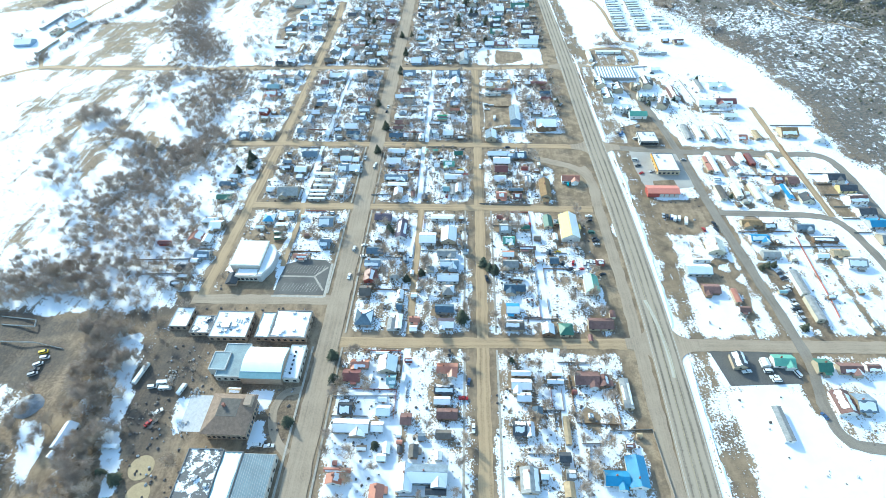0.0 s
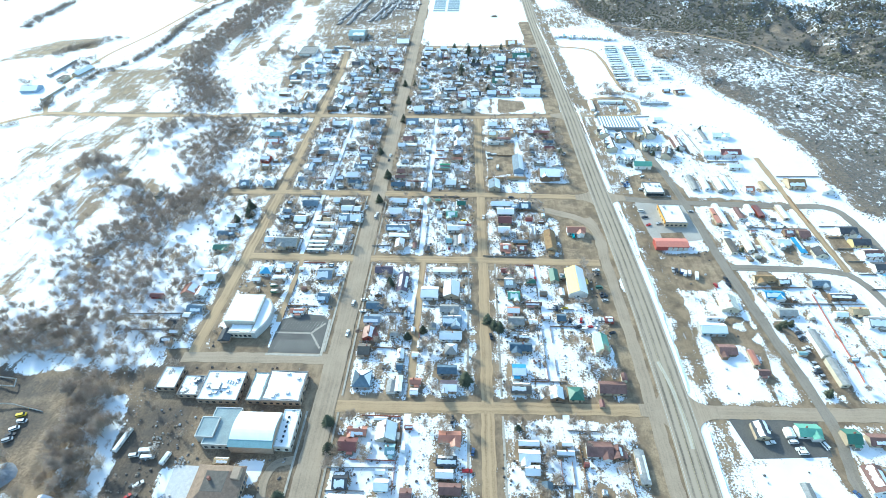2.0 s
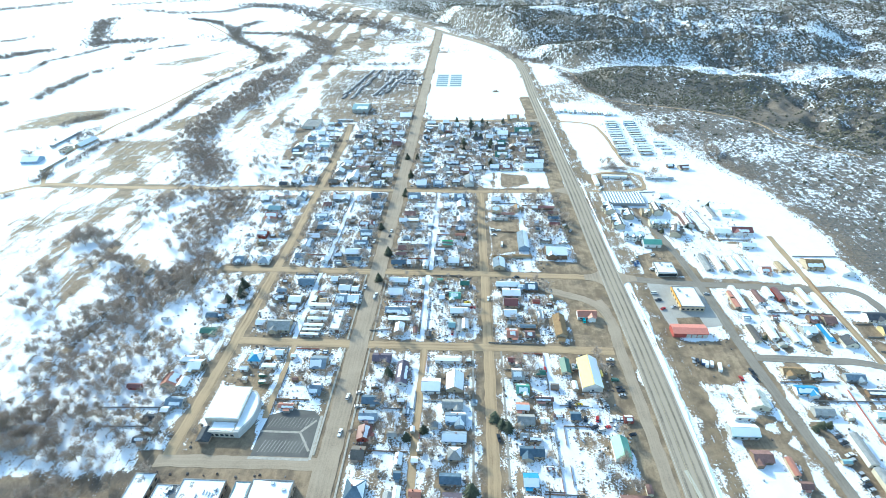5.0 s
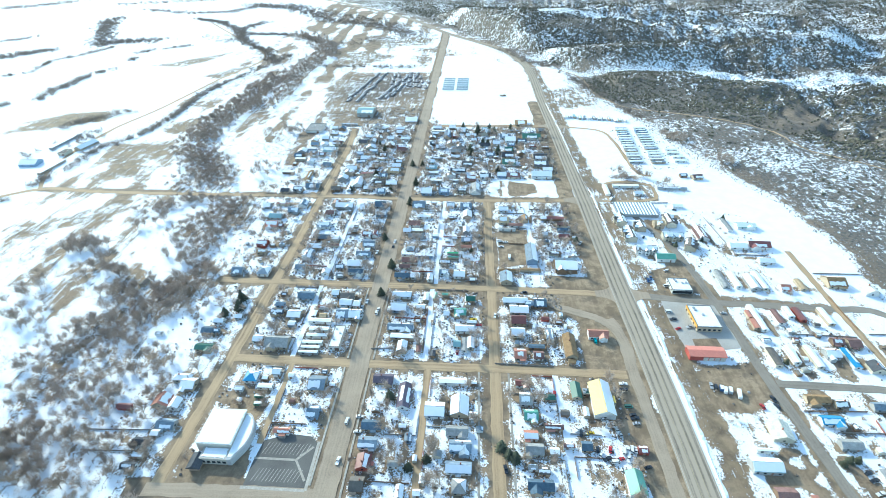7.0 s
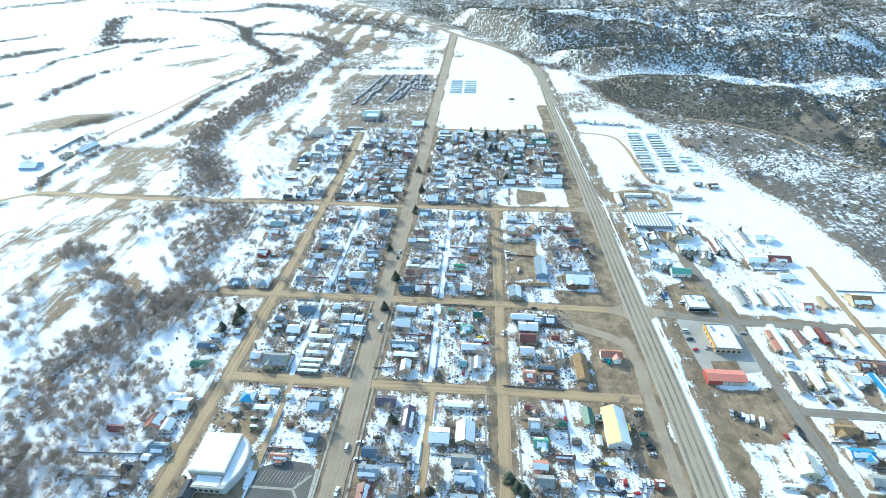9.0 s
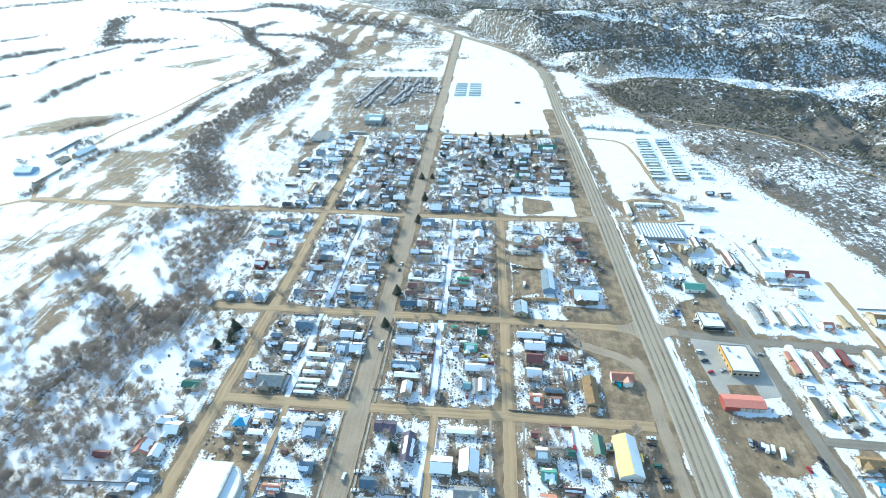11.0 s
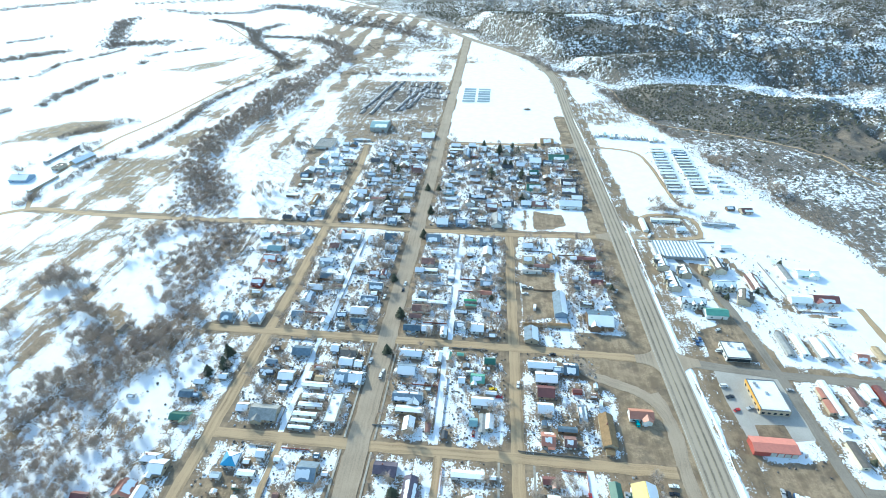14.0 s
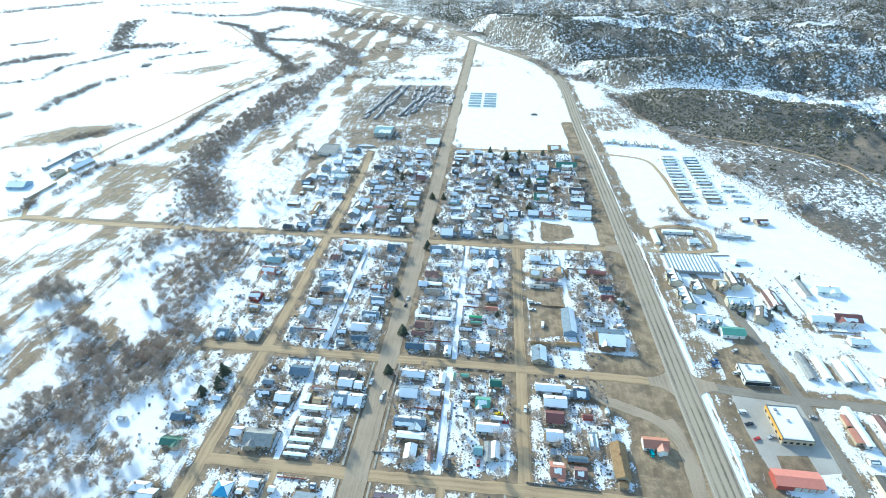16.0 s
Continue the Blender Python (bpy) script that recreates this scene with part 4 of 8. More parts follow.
lot(6.8, 598.6, 6.7, 8, 0, 'h', 'gr', 'p', 2.9, 'w')
lot(-23.4, 578.2, 17.5, 8.6, 0, 'gx', 'dg', 'p', 2.9, 'w')
lot(-9.2, 560.1, 11.6, 13.4, 0, 'gx', 'rb', 'p', 2.9, 'b')
lot(6.7, 566.1, 11.7, 11.4, 0, 'gx', 'dg', 'p', 2.9, 'w')
lot(37.2, 569.3, 14.3, 11.5, 0, 'gx', 'rb', 'p', 2.9, 'c')
lot(24.6, 570.7, 10.2, 10.4, 0, 'gx', 'bl', 'w', 2.9, 'l')
lot(-3.5, 535, 11, 22, 0, 'gy', 'gr', 'p', 2.9, 'w')
lot(-18.6, 530.8, 11.1, 7.1, 0, 'gx', 'dt', 'p', 2.9, 'c')
lot(-36.1, 527.5, 11, 9.9, 0, 'gx', 'bl', 'p', 2.9, 'l')
lot(-53.7, 527.3, 11, 13.2, 0, 'gx', 'bl', 'w', 2.9, 'l')
lot(55.8, 737, 16.3, 18.4, 0, 'gx', 'br', 'p', 2.9, 't')
lot(-186.2, 310.6, 7.7, 6.5, 0, 'gx', 'bs', 'n', 2.9, 't')
lot(-179.8, 310.4, 5.2, 4.6, 0, 'gx', 'bs', 'p', 2.9, 'g')
lot(-180.8, 294.5, 12.2, 6.2, 0, 'gx', 'gd', 'n', 2.9, 't')
lot(-182.2, 320.3, 7.3, 5, 0, 'gx', 'gr', 'w', 2.9, 'w')
lot(-170.1, 325.6, 5.7, 4.6, 0, 'gx', 'gr', 'w', 2.9, 'g')
lot(-218.2, 305.9, 5.5, 3.3, 0, 'sx', 'gr', 'p', 2.3, 'w')
lot(-181.9, 267.6, 11.6, 5.9, 0, 'h', 'gr', 'w', 2.9, 'c')
lot(-195.2, 107, 7.5, 13.5, -4, 'gy', 'wh', 'w', 3, 'w')
lot(-196.8, 97.6, 3, 3.6, -14, 'sy', 'wh', 'w', 2.5, 'w')
lot(-521.8, 576.8, 19.9, 16, 6, 'gx', 'bl', 'w', 3.4, 'l')
lot(-489.9, 567.8, 8.6, 39, -3, 'ty', 'bl', 'w', 2.6, 't')
lot(-528.1, 645.1, 10.3, 52.4, -3, 'ty', 'bl', 'w', 3, 'g')
lot(-491.5, 631.9, 10.8, 28.4, -11, 'gy', 'bs', 'w', 2.8, 't')
lot(-502.7, 608.4, 9.9, 14.4, -3, 'f', 'dt', 'n', 4, 'c')
lot(-260.5, 360.9, 5.6, 7.1, -5, 'sy', 'dt', 'n', 2.5, 'c')

# ---- where streets and large buildings leave no room ----
STREETS = [(-85, 33.2, -66, 1363.5), (5.5, 33.6, 18, 513.9), (-167, 191.1, -155, 712.9), (-70, 163.6, 100, 174.4), (-172, 192.3, -80, 203.2), (-160, 284.1, 97, 291.9), (-206, 366.9, 103, 374.7), (-520, 508.7, 103, 519.3), (-75, 720.6, 95, 734.0), (88, 34.0, 140, 1054.9), (-121.5, 203.2, -116.5, 512.5), (-35, 33.4, -27, 286.1), (-37, 291.9, -31, 511.4), (46, 33.7, 54, 286.7), (43, 374.5, 50, 512.3), (112, 166.5, 260, 177.4), (112, 354.4, 296, 370.1), (172, 114.0, 190, 365.0), (180, 280.2, 262, 289.0), (160, 364.9, 178, 467.1), (255, 173.9, 296, 292.4), (256, 282.5, 264, 435.0)]
HALLS = [(-172, 165, -86, 188), (-137, 138, -84, 164), (-143, 106, -101, 133), (-131, 60, -84, 103), (-151, 205, -121, 244), (-119, 199, -85, 234), (129, 311, 196, 366), (136, 376, 172, 394), (134, 299, 160, 314), (130, 485, 171, 513), (137, 145, 182, 170), (-240, 815, -84, 1010), (123, 422, 186, 487), (62, 290, 100, 369), (12, 519, 86, 564), (18, 400, 43, 455), (62, 373, 100, 389)]


def free(x, y, w, d, gap):
    for a in STREETS + HALLS:
        if a[0] - gap < x + w / 2 and x - w / 2 < a[2] + gap and a[1] - gap < y + d / 2 and y - d / 2 < a[3] + gap:
            return False
    for s in PLAN:
        if abs(s[0] - x) < (s[2] + w) / 2 + gap and abs(s[1] - y) < (s[3] + d) / 2 + gap:
            return False
    return True


# small sheds behind the houses, and the houses of the far blocks
fill = random.Random(21)
for x0, y0, x1, y1, tries, small in ((-66, 53.5, 88, 163.6, 26, True), (-155, 206.7, 88, 284.1, 45, True), (-155, 291.9, 88, 366.1, 45, True), (-205, 375.6, 88, 509.3, 80, True), (190, 178.6, 252, 355.6, 40, True),
                                     (-160, 522.2, -86, 718.2, 230, False), (-66, 523.5, 86, 719.8, 360, False), (-215, 540.7, -168, 712.5, 60, False), (-205, 376.4, -168, 508, 20, False), (184, 291.9, 254, 354.6, 40, False)):
    for k in range(tries):
        x, y = round(fill.uniform(x0, x1), 1), round(fill.uniform(y0, y1), 1)
        tiny = small or fill.random() < 0.3
        w, d = (fill.uniform(2.6, 5.5), fill.uniform(2.4, 4.2)) if tiny else (fill.uniform(8, 13), fill.uniform(7, 10))
        if free(x, y, w, d, 1.2):
            form = fill.choice(["sx", "sy"]) if tiny else fill.choice(["gx", "gx", "gy", "tx"])
            if form == "tx":
                w, d = 13, 4.5
                if not free(x, y, w, d, 1.2):
                    continue
            lot(x, y, round(w, 1), round(d, 1), 0, form, fill.choice(["gr", "bl", "bs", "dg", "dt", "rb", "bl", "tl", "dt", "rd"]), fill.choice("wppqwn"), 2.2 if tiny else 2.9, fill.choice("wtgbc"))

# belts of cottonwoods: line, spread, trees to the metre, heights
THICKETS = [
    ([(-285, 275), (-274, 297), (-265, 312), (-256, 329), (-237, 340), (-217, 352)], 9, 1.5, 9, 14),
    ([(-241, 283), (-238, 305), (-232, 322)], 6, 0.8, 8, 12),
    ([(-270, 255), (-239, 268), (-228, 287), (-211, 282)], 8, 0.7, 8, 13),
    ([(-283, 361), (-254, 348), (-237, 358), (-222, 372)], 8, 1.3, 8, 13),
    ([(-222, 378), (-235, 401), (-259, 422), (-243, 435), (-228, 452), (-228, 472)], 9, 1.1, 8, 13),
    ([(-269, 440), (-264, 464), (-251, 483), (-233, 485)], 8, 1.0, 7, 12),
    ([(-322, 476), (-305, 491), (-293, 505), (-257, 504), (-233, 494)], 7, 1.5, 6, 11),
    ([(-307, 525), (-327, 584), (-343, 631)], 11, 1.6, 5, 9),
    ([(-277, 529), (-312, 585), (-345, 628)], 9, 1.5, 7, 12),
    ([(-353, 638), (-364, 678), (-366, 733), (-359, 788), (-360, 849), (-362, 919), (-346, 969)], 11, 1.9, 8, 14),
    ([(-332, 780), (-317, 827), (-315, 894), (-332, 970)], 8, 0.7, 8, 13),
    ([(-339, 985), (-326, 1062), (-317, 1125), (-330, 1195), (-370, 1270), (-430, 1330)], 12, 1.0, 9, 15),
    ([(-300, 200), (-270, 207), (-240, 214), (-215, 206)], 8, 1.3, 11, 16),
    ([(-290, 225), (-262, 240), (-225, 235), (-205, 262)], 10, 0.8, 9, 14),
    ([(-170, 207), (-190, 212), (-205, 222)], 6, 0.5, 8, 12),
    ([(-262, 50), (-240, 80), (-225, 96)], 10, 0.6, 9, 13),
]

# ---- bare and sandy places: corners, bareness, sand, grass, softness ----
ZONES = [
    ([(-204.5, 195.8), (-164.6, 181.3), (96.9, 53.9), (92.2, 735.1), (-178.2, 731.7), (-213.9, 385.9)], 0.40, 0.15, 0.2, 8),
    ([(132.3, 54), (304.4, 54.8), (300, 361.1), (249.2, 429), (128.3, 544)], 0.345, 0.25, 0.2, 8),
    ([(-320, 42.2), (-165.1, 42.7), (-164.6, 190), (-216, 186), (-320, 187)], 0.62, 0.0, 0.1, 6),
    ([(-170.1, 42.7), (-82.6, 43.1), (-82.5, 194.5), (-169.6, 194)], 0.74, 0.02, 0.1, 3),
    ([(-61.4, 75), (-37.3, 75.1), (-37.4, 122.7), (-61.5, 122.6)], 0.3, 0.1, 0.2, 3),
    ([(-424, 546), (-428, 587), (-455, 605), (-449, 641), (-401, 660), (-394, 692), (-379, 635), (-373, 603), (-390, 584), (-361, 543)], 0.57, 0.35, 0.6, 15),
    ([(-429, 694), (-412, 739), (-386, 774), (-383, 722), (-401, 674)], 0.56, 0.3, 0.7, 10),
    ([(-640, 664), (-634, 722), (-602, 760), (-545, 772), (-522, 722), (-578, 690)], 0.58, 0.5, 0.7, 14),
    ([(-423, 443), (-404, 458), (-383, 478), (-357, 495), (-340, 505), (-345, 470), (-370, 448), (-400, 428)], 0.49, 0.2, 0.7, 8),
    ([(-304, 397), (-294, 415), (-284, 436), (-272, 452), (-272, 428), (-285, 400)], 0.46, 0.2, 0.7, 5),
    ([(-319.7, 408.9), (-316.3, 463.1), (-303.9, 455.9), (-310.8, 406.4)], 0.42, 0.2, 0.6, 5),
    ([(-639, 1030), (-597, 1068), (-553, 1115), (-515, 1170), (-530, 1084), (-568, 1020)], 0.53, 0.2, 0.9, 10),
    ([(-503, 961), (-469, 1007), (-439, 1043), (-440, 977), (-458, 940)], 0.5, 0.1, 0.8, 10),
    ([(-284, 1065), (-284, 1174), (-225, 1165), (-172, 1117), (-207, 1072), (-239, 1031)], 0.5, 0.3, 0.7, 14),
    ([(-262.1, 898.7), (-230.8, 995.8), (-86.7, 1009), (-77.9, 781.8), (-97.5, 730.7), (-195.1, 717.4), (-232.6, 811.1)], 0.54, 0.2, 0.1, 16),
    ([(-224.7, 811.8), (-91.6, 802), (-98, 734.3), (-198.6, 717.1)], 0.54, 0.5, 0.2, 10),
    ([(-252.5, 1309), (-181.2, 1344.8), (-89, 1311.2), (-116.7, 1213), (-210.6, 1214.9)], 0.48, 0.2, 0.8, 20),
    ([(127, 515), (182, 521), (184, 560), (160, 570), (126, 560)], 0.52, 0.3, 0.2, 4),
    ([(102, 893), (150, 925), (190, 935), (192, 830), (130, 800), (104, 828)], 0.47, 0.1, 0.4, 8),
    ([(140.5, 323.5), (162, 324), (162, 312), (145, 312)], 0.9, 0.3, 0.2, 1),
    ([(54.2, 388.9), (86.4, 387.2), (99.2, 374), (58.8, 369.6)], 0.96, 0.95, 0, 2),
    ([(18, 451.5), (42.4, 457.6), (38.2, 405), (19.5, 399.7)], 0.97, 0.95, 0, 2),
    ([(134.6, 397.5), (161.5, 411), (172.9, 399), (171.7, 374), (138.8, 371.3)], 0.97, 0.9, 0, 2),
    ([(12, 561), (79, 563), (85, 524), (14, 519)], 0.06, 0, 0, 2),
    ([(29, 558), (30, 524), (46, 525), (60, 535), (59, 554)], 0.72, 0.45, 0, 2.5),
    ([(20, 560), (26, 560), (26, 523), (20, 523)], 0.55, 0.4, 0, 1.5),
    ([(58.5, 372.5), (92.6, 369.8), (101.8, 339.9), (98.7, 291.4), (68.5, 289.2), (69.4, 337.6), (49.6, 347.4)], 0.86, 0.92, 0.1, 2),
    ([(69, 360.7), (91.8, 365.4), (97.9, 348), (77.8, 342.6)], 0.88, 0.6, 0.1, 1),
    ([(140, 297), (181.3, 301.8), (175.2, 278.8), (158, 264.4), (137, 266.5)], 0.97, 0.8, 0, 3),
    ([(65.5, 286.4), (100.4, 288.8), (108.2, 238.3), (82.4, 236.4), (74.7, 250.7), (63.4, 245.6)], 0.82, 0.35, 0, 2),
    ([(-160.3, 256.4), (-136.1, 263.6), (-123.1, 252.8), (-127.6, 238.1), (-142.6, 249.5)], 0.9, 1, 0, 2),
    ([(-156, 219), (-121.8, 220.4), (-116.8, 200.4), (-150.9, 199)], 0.85, 0.7, 0.2, 2),
    ([(107.1, 715.7), (163.4, 721.3), (169.4, 609.1), (197.2, 594.6), (112.8, 569.5)], 0.02, 0, 0, 3),
    ([(-95.4, 1131.2), (-1.3, 1131), (75.4, 1023.8), (68.7, 743.3), (-66.4, 762.5)], 0, 0, 0, 4),
    ([(209.2, 569), (266.4, 564.9), (278.3, 462), (243.9, 401.6), (250.4, 459.1), (230.4, 484.6), (200, 504.5)], 0.12, 0, 0.3, 4),
    ([(133.8, 210.7), (162.1, 211.9), (154.4, 186.9), (130.3, 184.2)], 0.2, 0, 0, 3),
    ([(136.7, 143.9), (180.2, 145.3), (175.8, 112.5), (201.5, 113.4), (189.8, 92.2), (135.7, 90.2)], 0.16, 0, 0.3, 3),
    ([(-55, 155), (-38.9, 151.9), (-35.6, 124), (-54.3, 123.3)], 0.12, 0, 0, 3),
    ([(-307.7, 658.1), (-242.7, 648.8), (-216.3, 546.6), (-270.2, 576.5)], 0.15, 0, 0.2, 6),
    ([(-246.2, 289.2), (-218.5, 324), (-206.1, 353.3), (-188.9, 336.1), (-190.9, 271.6), (-224, 261.8)], 0.12, 0, 0.1, 6),
    ([(-295.8, 408), (-273.5, 447), (-238, 394.7), (-253.1, 358.6)], 0.1, 0, 0.1, 6),
    ([(-217.9, 116.6), (-205.3, 84.7), (-181.7, 85.6), (-181, 130.3), (-198.9, 129.6)], 0.55, 0.2, 0.1, 4),
    ([(-111, 136), (-96.8, 136.5), (-99.9, 124.2), (-109.3, 125.7)], 0.1, 0, 0, 2),
    ([(-107.3, 119.6), (-98.1, 119.9), (-94.4, 107.4), (-104.5, 105.6)], 0.22, 0, 0, 2),
    ([(-179.9, 135.1), (-174.1, 132.1), (-174, 116.8), (-179.1, 118.6)], 0.12, 0, 0, 2),
    ([(-178.9, 110.8), (-171.8, 112.5), (-160.7, 96.5), (-162.1, 88.8)], 0.15, 0, 0, 3),
    ([(-224.7, 113.4), (-208.9, 114), (-199.7, 84.4), (-210.2, 84)], 0.25, 0, 0, 4),
    ([(-276.3, 179.5), (-254.4, 178.2), (-235, 155.6), (-229.8, 134.9), (-242.9, 131.2)], 1, 0, 0, 5),
    ([(-241, 170.6), (-219.4, 171.3), (-194.9, 117.5), (-209.6, 108.2), (-217.7, 135.4)], 0.98, 0.3, 0.1, 5),
    ([(-204.4, 171.8), (-197.8, 172), (-184.5, 139.9), (-196.7, 139.4)], 0.3, 0, 0, 6),
    ([(-152.2, 131.5), (-140.8, 133.5), (-133.1, 117.8), (-141.6, 110.1)], 0.25, 0, 0, 3),
    ([(-236, 170.7), (-211.5, 175.5), (-187.4, 136.4), (-185.9, 112), (-197.8, 117.3)], 0.5, 0, 0.1, 10),
    ([(266, 322), (275, 322), (275, 306), (266, 306)], 0.9, 0.2, 0.1, 1.5),
    ([(266, 302), (275, 302), (275, 282), (266, 282)], 0.75, 0.5, 0.1, 1.5),
    ([(-146, 107.1), (-104.5, 110.8), (-105.2, 104.2), (-132.4, 101.9)], 0.92, 0.8, 0, 3),
]
STRIPS = [
    ([(-189.8, 166.4), (-183.9, 147.7), (-180.4, 130.6), (-174.1, 109.0), (-161.8, 82.5)], 3.5, 0.06, 0.0, 0.0, 2),
    (RIVER, 20, 0.34, 0.0, 0.3, 16),
    ([(-326.1, 596.7), (-366, 733), (-360, 849), (-346, 969)], 24, 0.38, 0.1, 0.3, 16),
    ([(-262, 500), (-238, 586), (-269, 646), (-300, 700)], 4, 0.02, 0, 0, 3),
    ([(99, 43.9), (97.2, 291), (95.6, 388.6), (88.6, 543.6), (80.8, 829.7)], 9, 0.82, 0.9, 0.1, 2),
    ([(128, 44.1), (131, 192.9), (131, 291.3), (125, 408.4), (117.4, 543.9), (104.3, 830)], 8.5, 0.52, 0.25, 0.3, 4),
    ([(114.4, 543.9), (102.4, 830), (92.9, 1054.6), (55.1, 1183.5), (-42.1, 1346.3)], 14, 0.55, 0.3, 0.5, 6),
    ([(-75.5, 43.1), (-76, 733)], 10, 0.72, 0.4, 0.1, 1.5),
    ([(-78, 733), (-82.5, 1363.6)], 9, 0.75, 0.5, 0.2, 2),
    ([(12.7, 43.5), (7.9, 513.8)], 6.5, 0.66, 0.5, 0.1, 2.5),
    ([(-161.6, 196.1), (-159.4, 368.9), (-159.9, 515), (-166.4, 708.1)], 5.5, 0.68, 0.5, 0.1, 2),
    ([(-28.2, 53.3), (-30.8, 285.1)], 3.0, 0.4, 0.4, 0.1, 1.5),
    ([(-240.8, 178.6), (-212.6, 156.3), (-204.8, 129.4), (-200.9, 105.7), (-197.1, 84.5), (-196, 50)], 3.2, 0.97, 0.6, 0.1, 1.5),
    ([(-170, 160), (-152.2, 131.5), (-148.5, 105), (-141, 78), (-140, 50)], 2.2, 0.97, 0.5, 0.1, 1.5),
    ([(-166, 194), (-150, 190), (-120, 189.5), (-88, 189.5)], 2.5, 0.97, 0.6, 0.1, 1.5),
    ([(-70, 168), (98, 171)], 6.0, 0.66, 0.5, 0.1, 2),
    ([(-170, 197.5), (-82, 198.5)], 7.0, 0.85, 0.6, 0.1, 2),
    ([(-157, 288.7), (93, 287)], 6.0, 0.66, 0.5, 0.1, 2),
    ([(-200, 371), (103, 368.5)], 6.0, 0.66, 0.5, 0.1, 2),
    ([(-462, 515.7), (-158, 515), (98, 517.7)], 5.0, 0.66, 0.5, 0.1, 2),
    ([(52, 728), (50, 665), (50, 601)], 2.6, 0.85, 0.95, 0.0, 1.2),
    ([(-9, 605), (25, 602), (51, 594)], 2.4, 0.85, 0.9, 0.0, 1.2),
    ([(-75, 725), (93, 730)], 4.0, 0.74, 0.7, 0.1, 2),
    ([(150, 219), (162, 221), (171, 216), (172, 205), (168, 190), (166, 178)], 1.8, 0.78, 0.5, 0.1, 1.2),
    ([(159, 231), (164, 237), (172, 236), (175, 229), (170, 224), (162, 226), (159, 231)], 1.5, 0.8, 0.5, 0.1, 1.0),
    ([(207, 180), (205, 230), (203, 280)], 1.6, 0.66, 0.4, 0.1, 1.4),
    ([(237, 180), (235, 230), (231, 280)], 1.6, 0.66, 0.4, 0.1, 1.4),
    ([(206, 293), (202, 352)], 1.6, 0.66, 0.4, 0.1, 1.4),
    ([(230, 293), (227, 355)], 1.6, 0.66, 0.4, 0.1, 1.4),
    ([(193, 232), (200, 210), (204, 190)], 4.0, 0.8, 0.2, 0.0, 1.5),
    ([(145, 420), (165, 408), (170, 398)], 3.0, 0.7, 0.5, 0.1, 1.5),
    ([(158, 478), (162, 455), (166, 432)], 5.0, 0.75, 0.4, 0.1, 1.5),
    ([(186, 492), (205, 440), (215, 425), (240, 420)], 1.8, 0.66, 0.4, 0.2, 1.2),
    ([(132, 190), (133.5, 260), (133, 350)], 4.0, 0.62, 0.3, 0.5, 3.0),
    ([(120, 171), (250, 173)], 6.0, 0.7, 0.5, 0.1, 2),
    ([(118, 369), (250, 360)], 5.5, 0.7, 0.5, 0.1, 2),
    ([(160, 455), (176, 366), (182, 236), (186, 170), (181, 135)], 5.0, 0.66, 0.5, 0.1, 2),
]
MELT = [(s[0], s[1], s[2], s[3]) for s in PLAN]


def melt_round_houses(px, py, bare):
    """Snow has melted off along the sunny side of each house."""
    out = bare
    for hx, hy, w, d in MELT:
        near = (np.abs(px - hx) < w / 2 + 14) & (np.abs(py - hy) < d / 2 + 14)
        if not near.any():
            continue
        gap = np.hypot(np.maximum(np.abs(px[near] - hx) - w / 2, 0), np.maximum(np.abs(py[near] - hy - 1.2) - d / 2, 0))
        out[near] += 0.11 * np.exp(-(gap / 2.2) ** 2)
    return out

ground = ground_sheet()


# ---- roads ----
def strip_mesh(name, line, width, material, z, label, category, kind="structure", shift=0.0, follow=False, ragged=0.0):
    """A road or a painted line along a polyline, with u across in metres and v along."""
    pts = [Vector(p) for p in line]
    fine = [pts[0]]
    for a, b in zip(pts, pts[1:]):
        n = max(1, int((b - a).length / (5 if ragged else 12)))
        fine += [a.lerp(b, (i + 1) / n) for i in range(n)]
    verts, uvs, run = [], [], 0.0
    edge = random.Random(len(fine) + int(line[0][1]))
    for i, p in enumerate(fine):
        t = (fine[min(i + 1, len(fine) - 1)] - fine[max(i - 1, 0)]).normalized()
        nrm = Vector((t.y, -t.x))
        run += (p - fine[i - 1]).length if i else 0
        zz = z
        if follow:
            zz += float(height(np.array([p.x]), np.array([p.y]))[0])
        for s in (-0.5, 0.5):
            q = p + nrm * (s * (width + edge.uniform(-ragged, ragged)) + shift)
            verts.append((q.x, q.y, zz))
            uvs.append((s * width, run))
    faces = [(2 * i, 2 * i + 1, 2 * i + 3, 2 * i + 2) for i in range(len(fine) - 1)]
    # a skirt gives the slab its edge
    n = len(verts)
    verts += [(x, y, zz - 0.25) for x, y, zz in verts]
    k = len(fine)
    faces += [(2 * i, 2 * i + 2, n + 2 * i + 2, n + 2 * i) for i in range(k - 1)] + [(2 * i + 1, n + 2 * i + 1, n + 2 * i + 3, 2 * i + 3) for i in range(k - 1)]
    uvs += uvs
    me = bpy.data.meshes.new(name)
    me.from_pydata(verts, [], faces)
    layer = me.uv_layers.new(name="UVMap")
    layer.data.foreach_set("uv", np.array([uvs[l.vertex_index] for l in me.loops], np.float32).ravel())
    me.materials.append(material)
    return tagged(new(name, me), label, category, kind=kind)


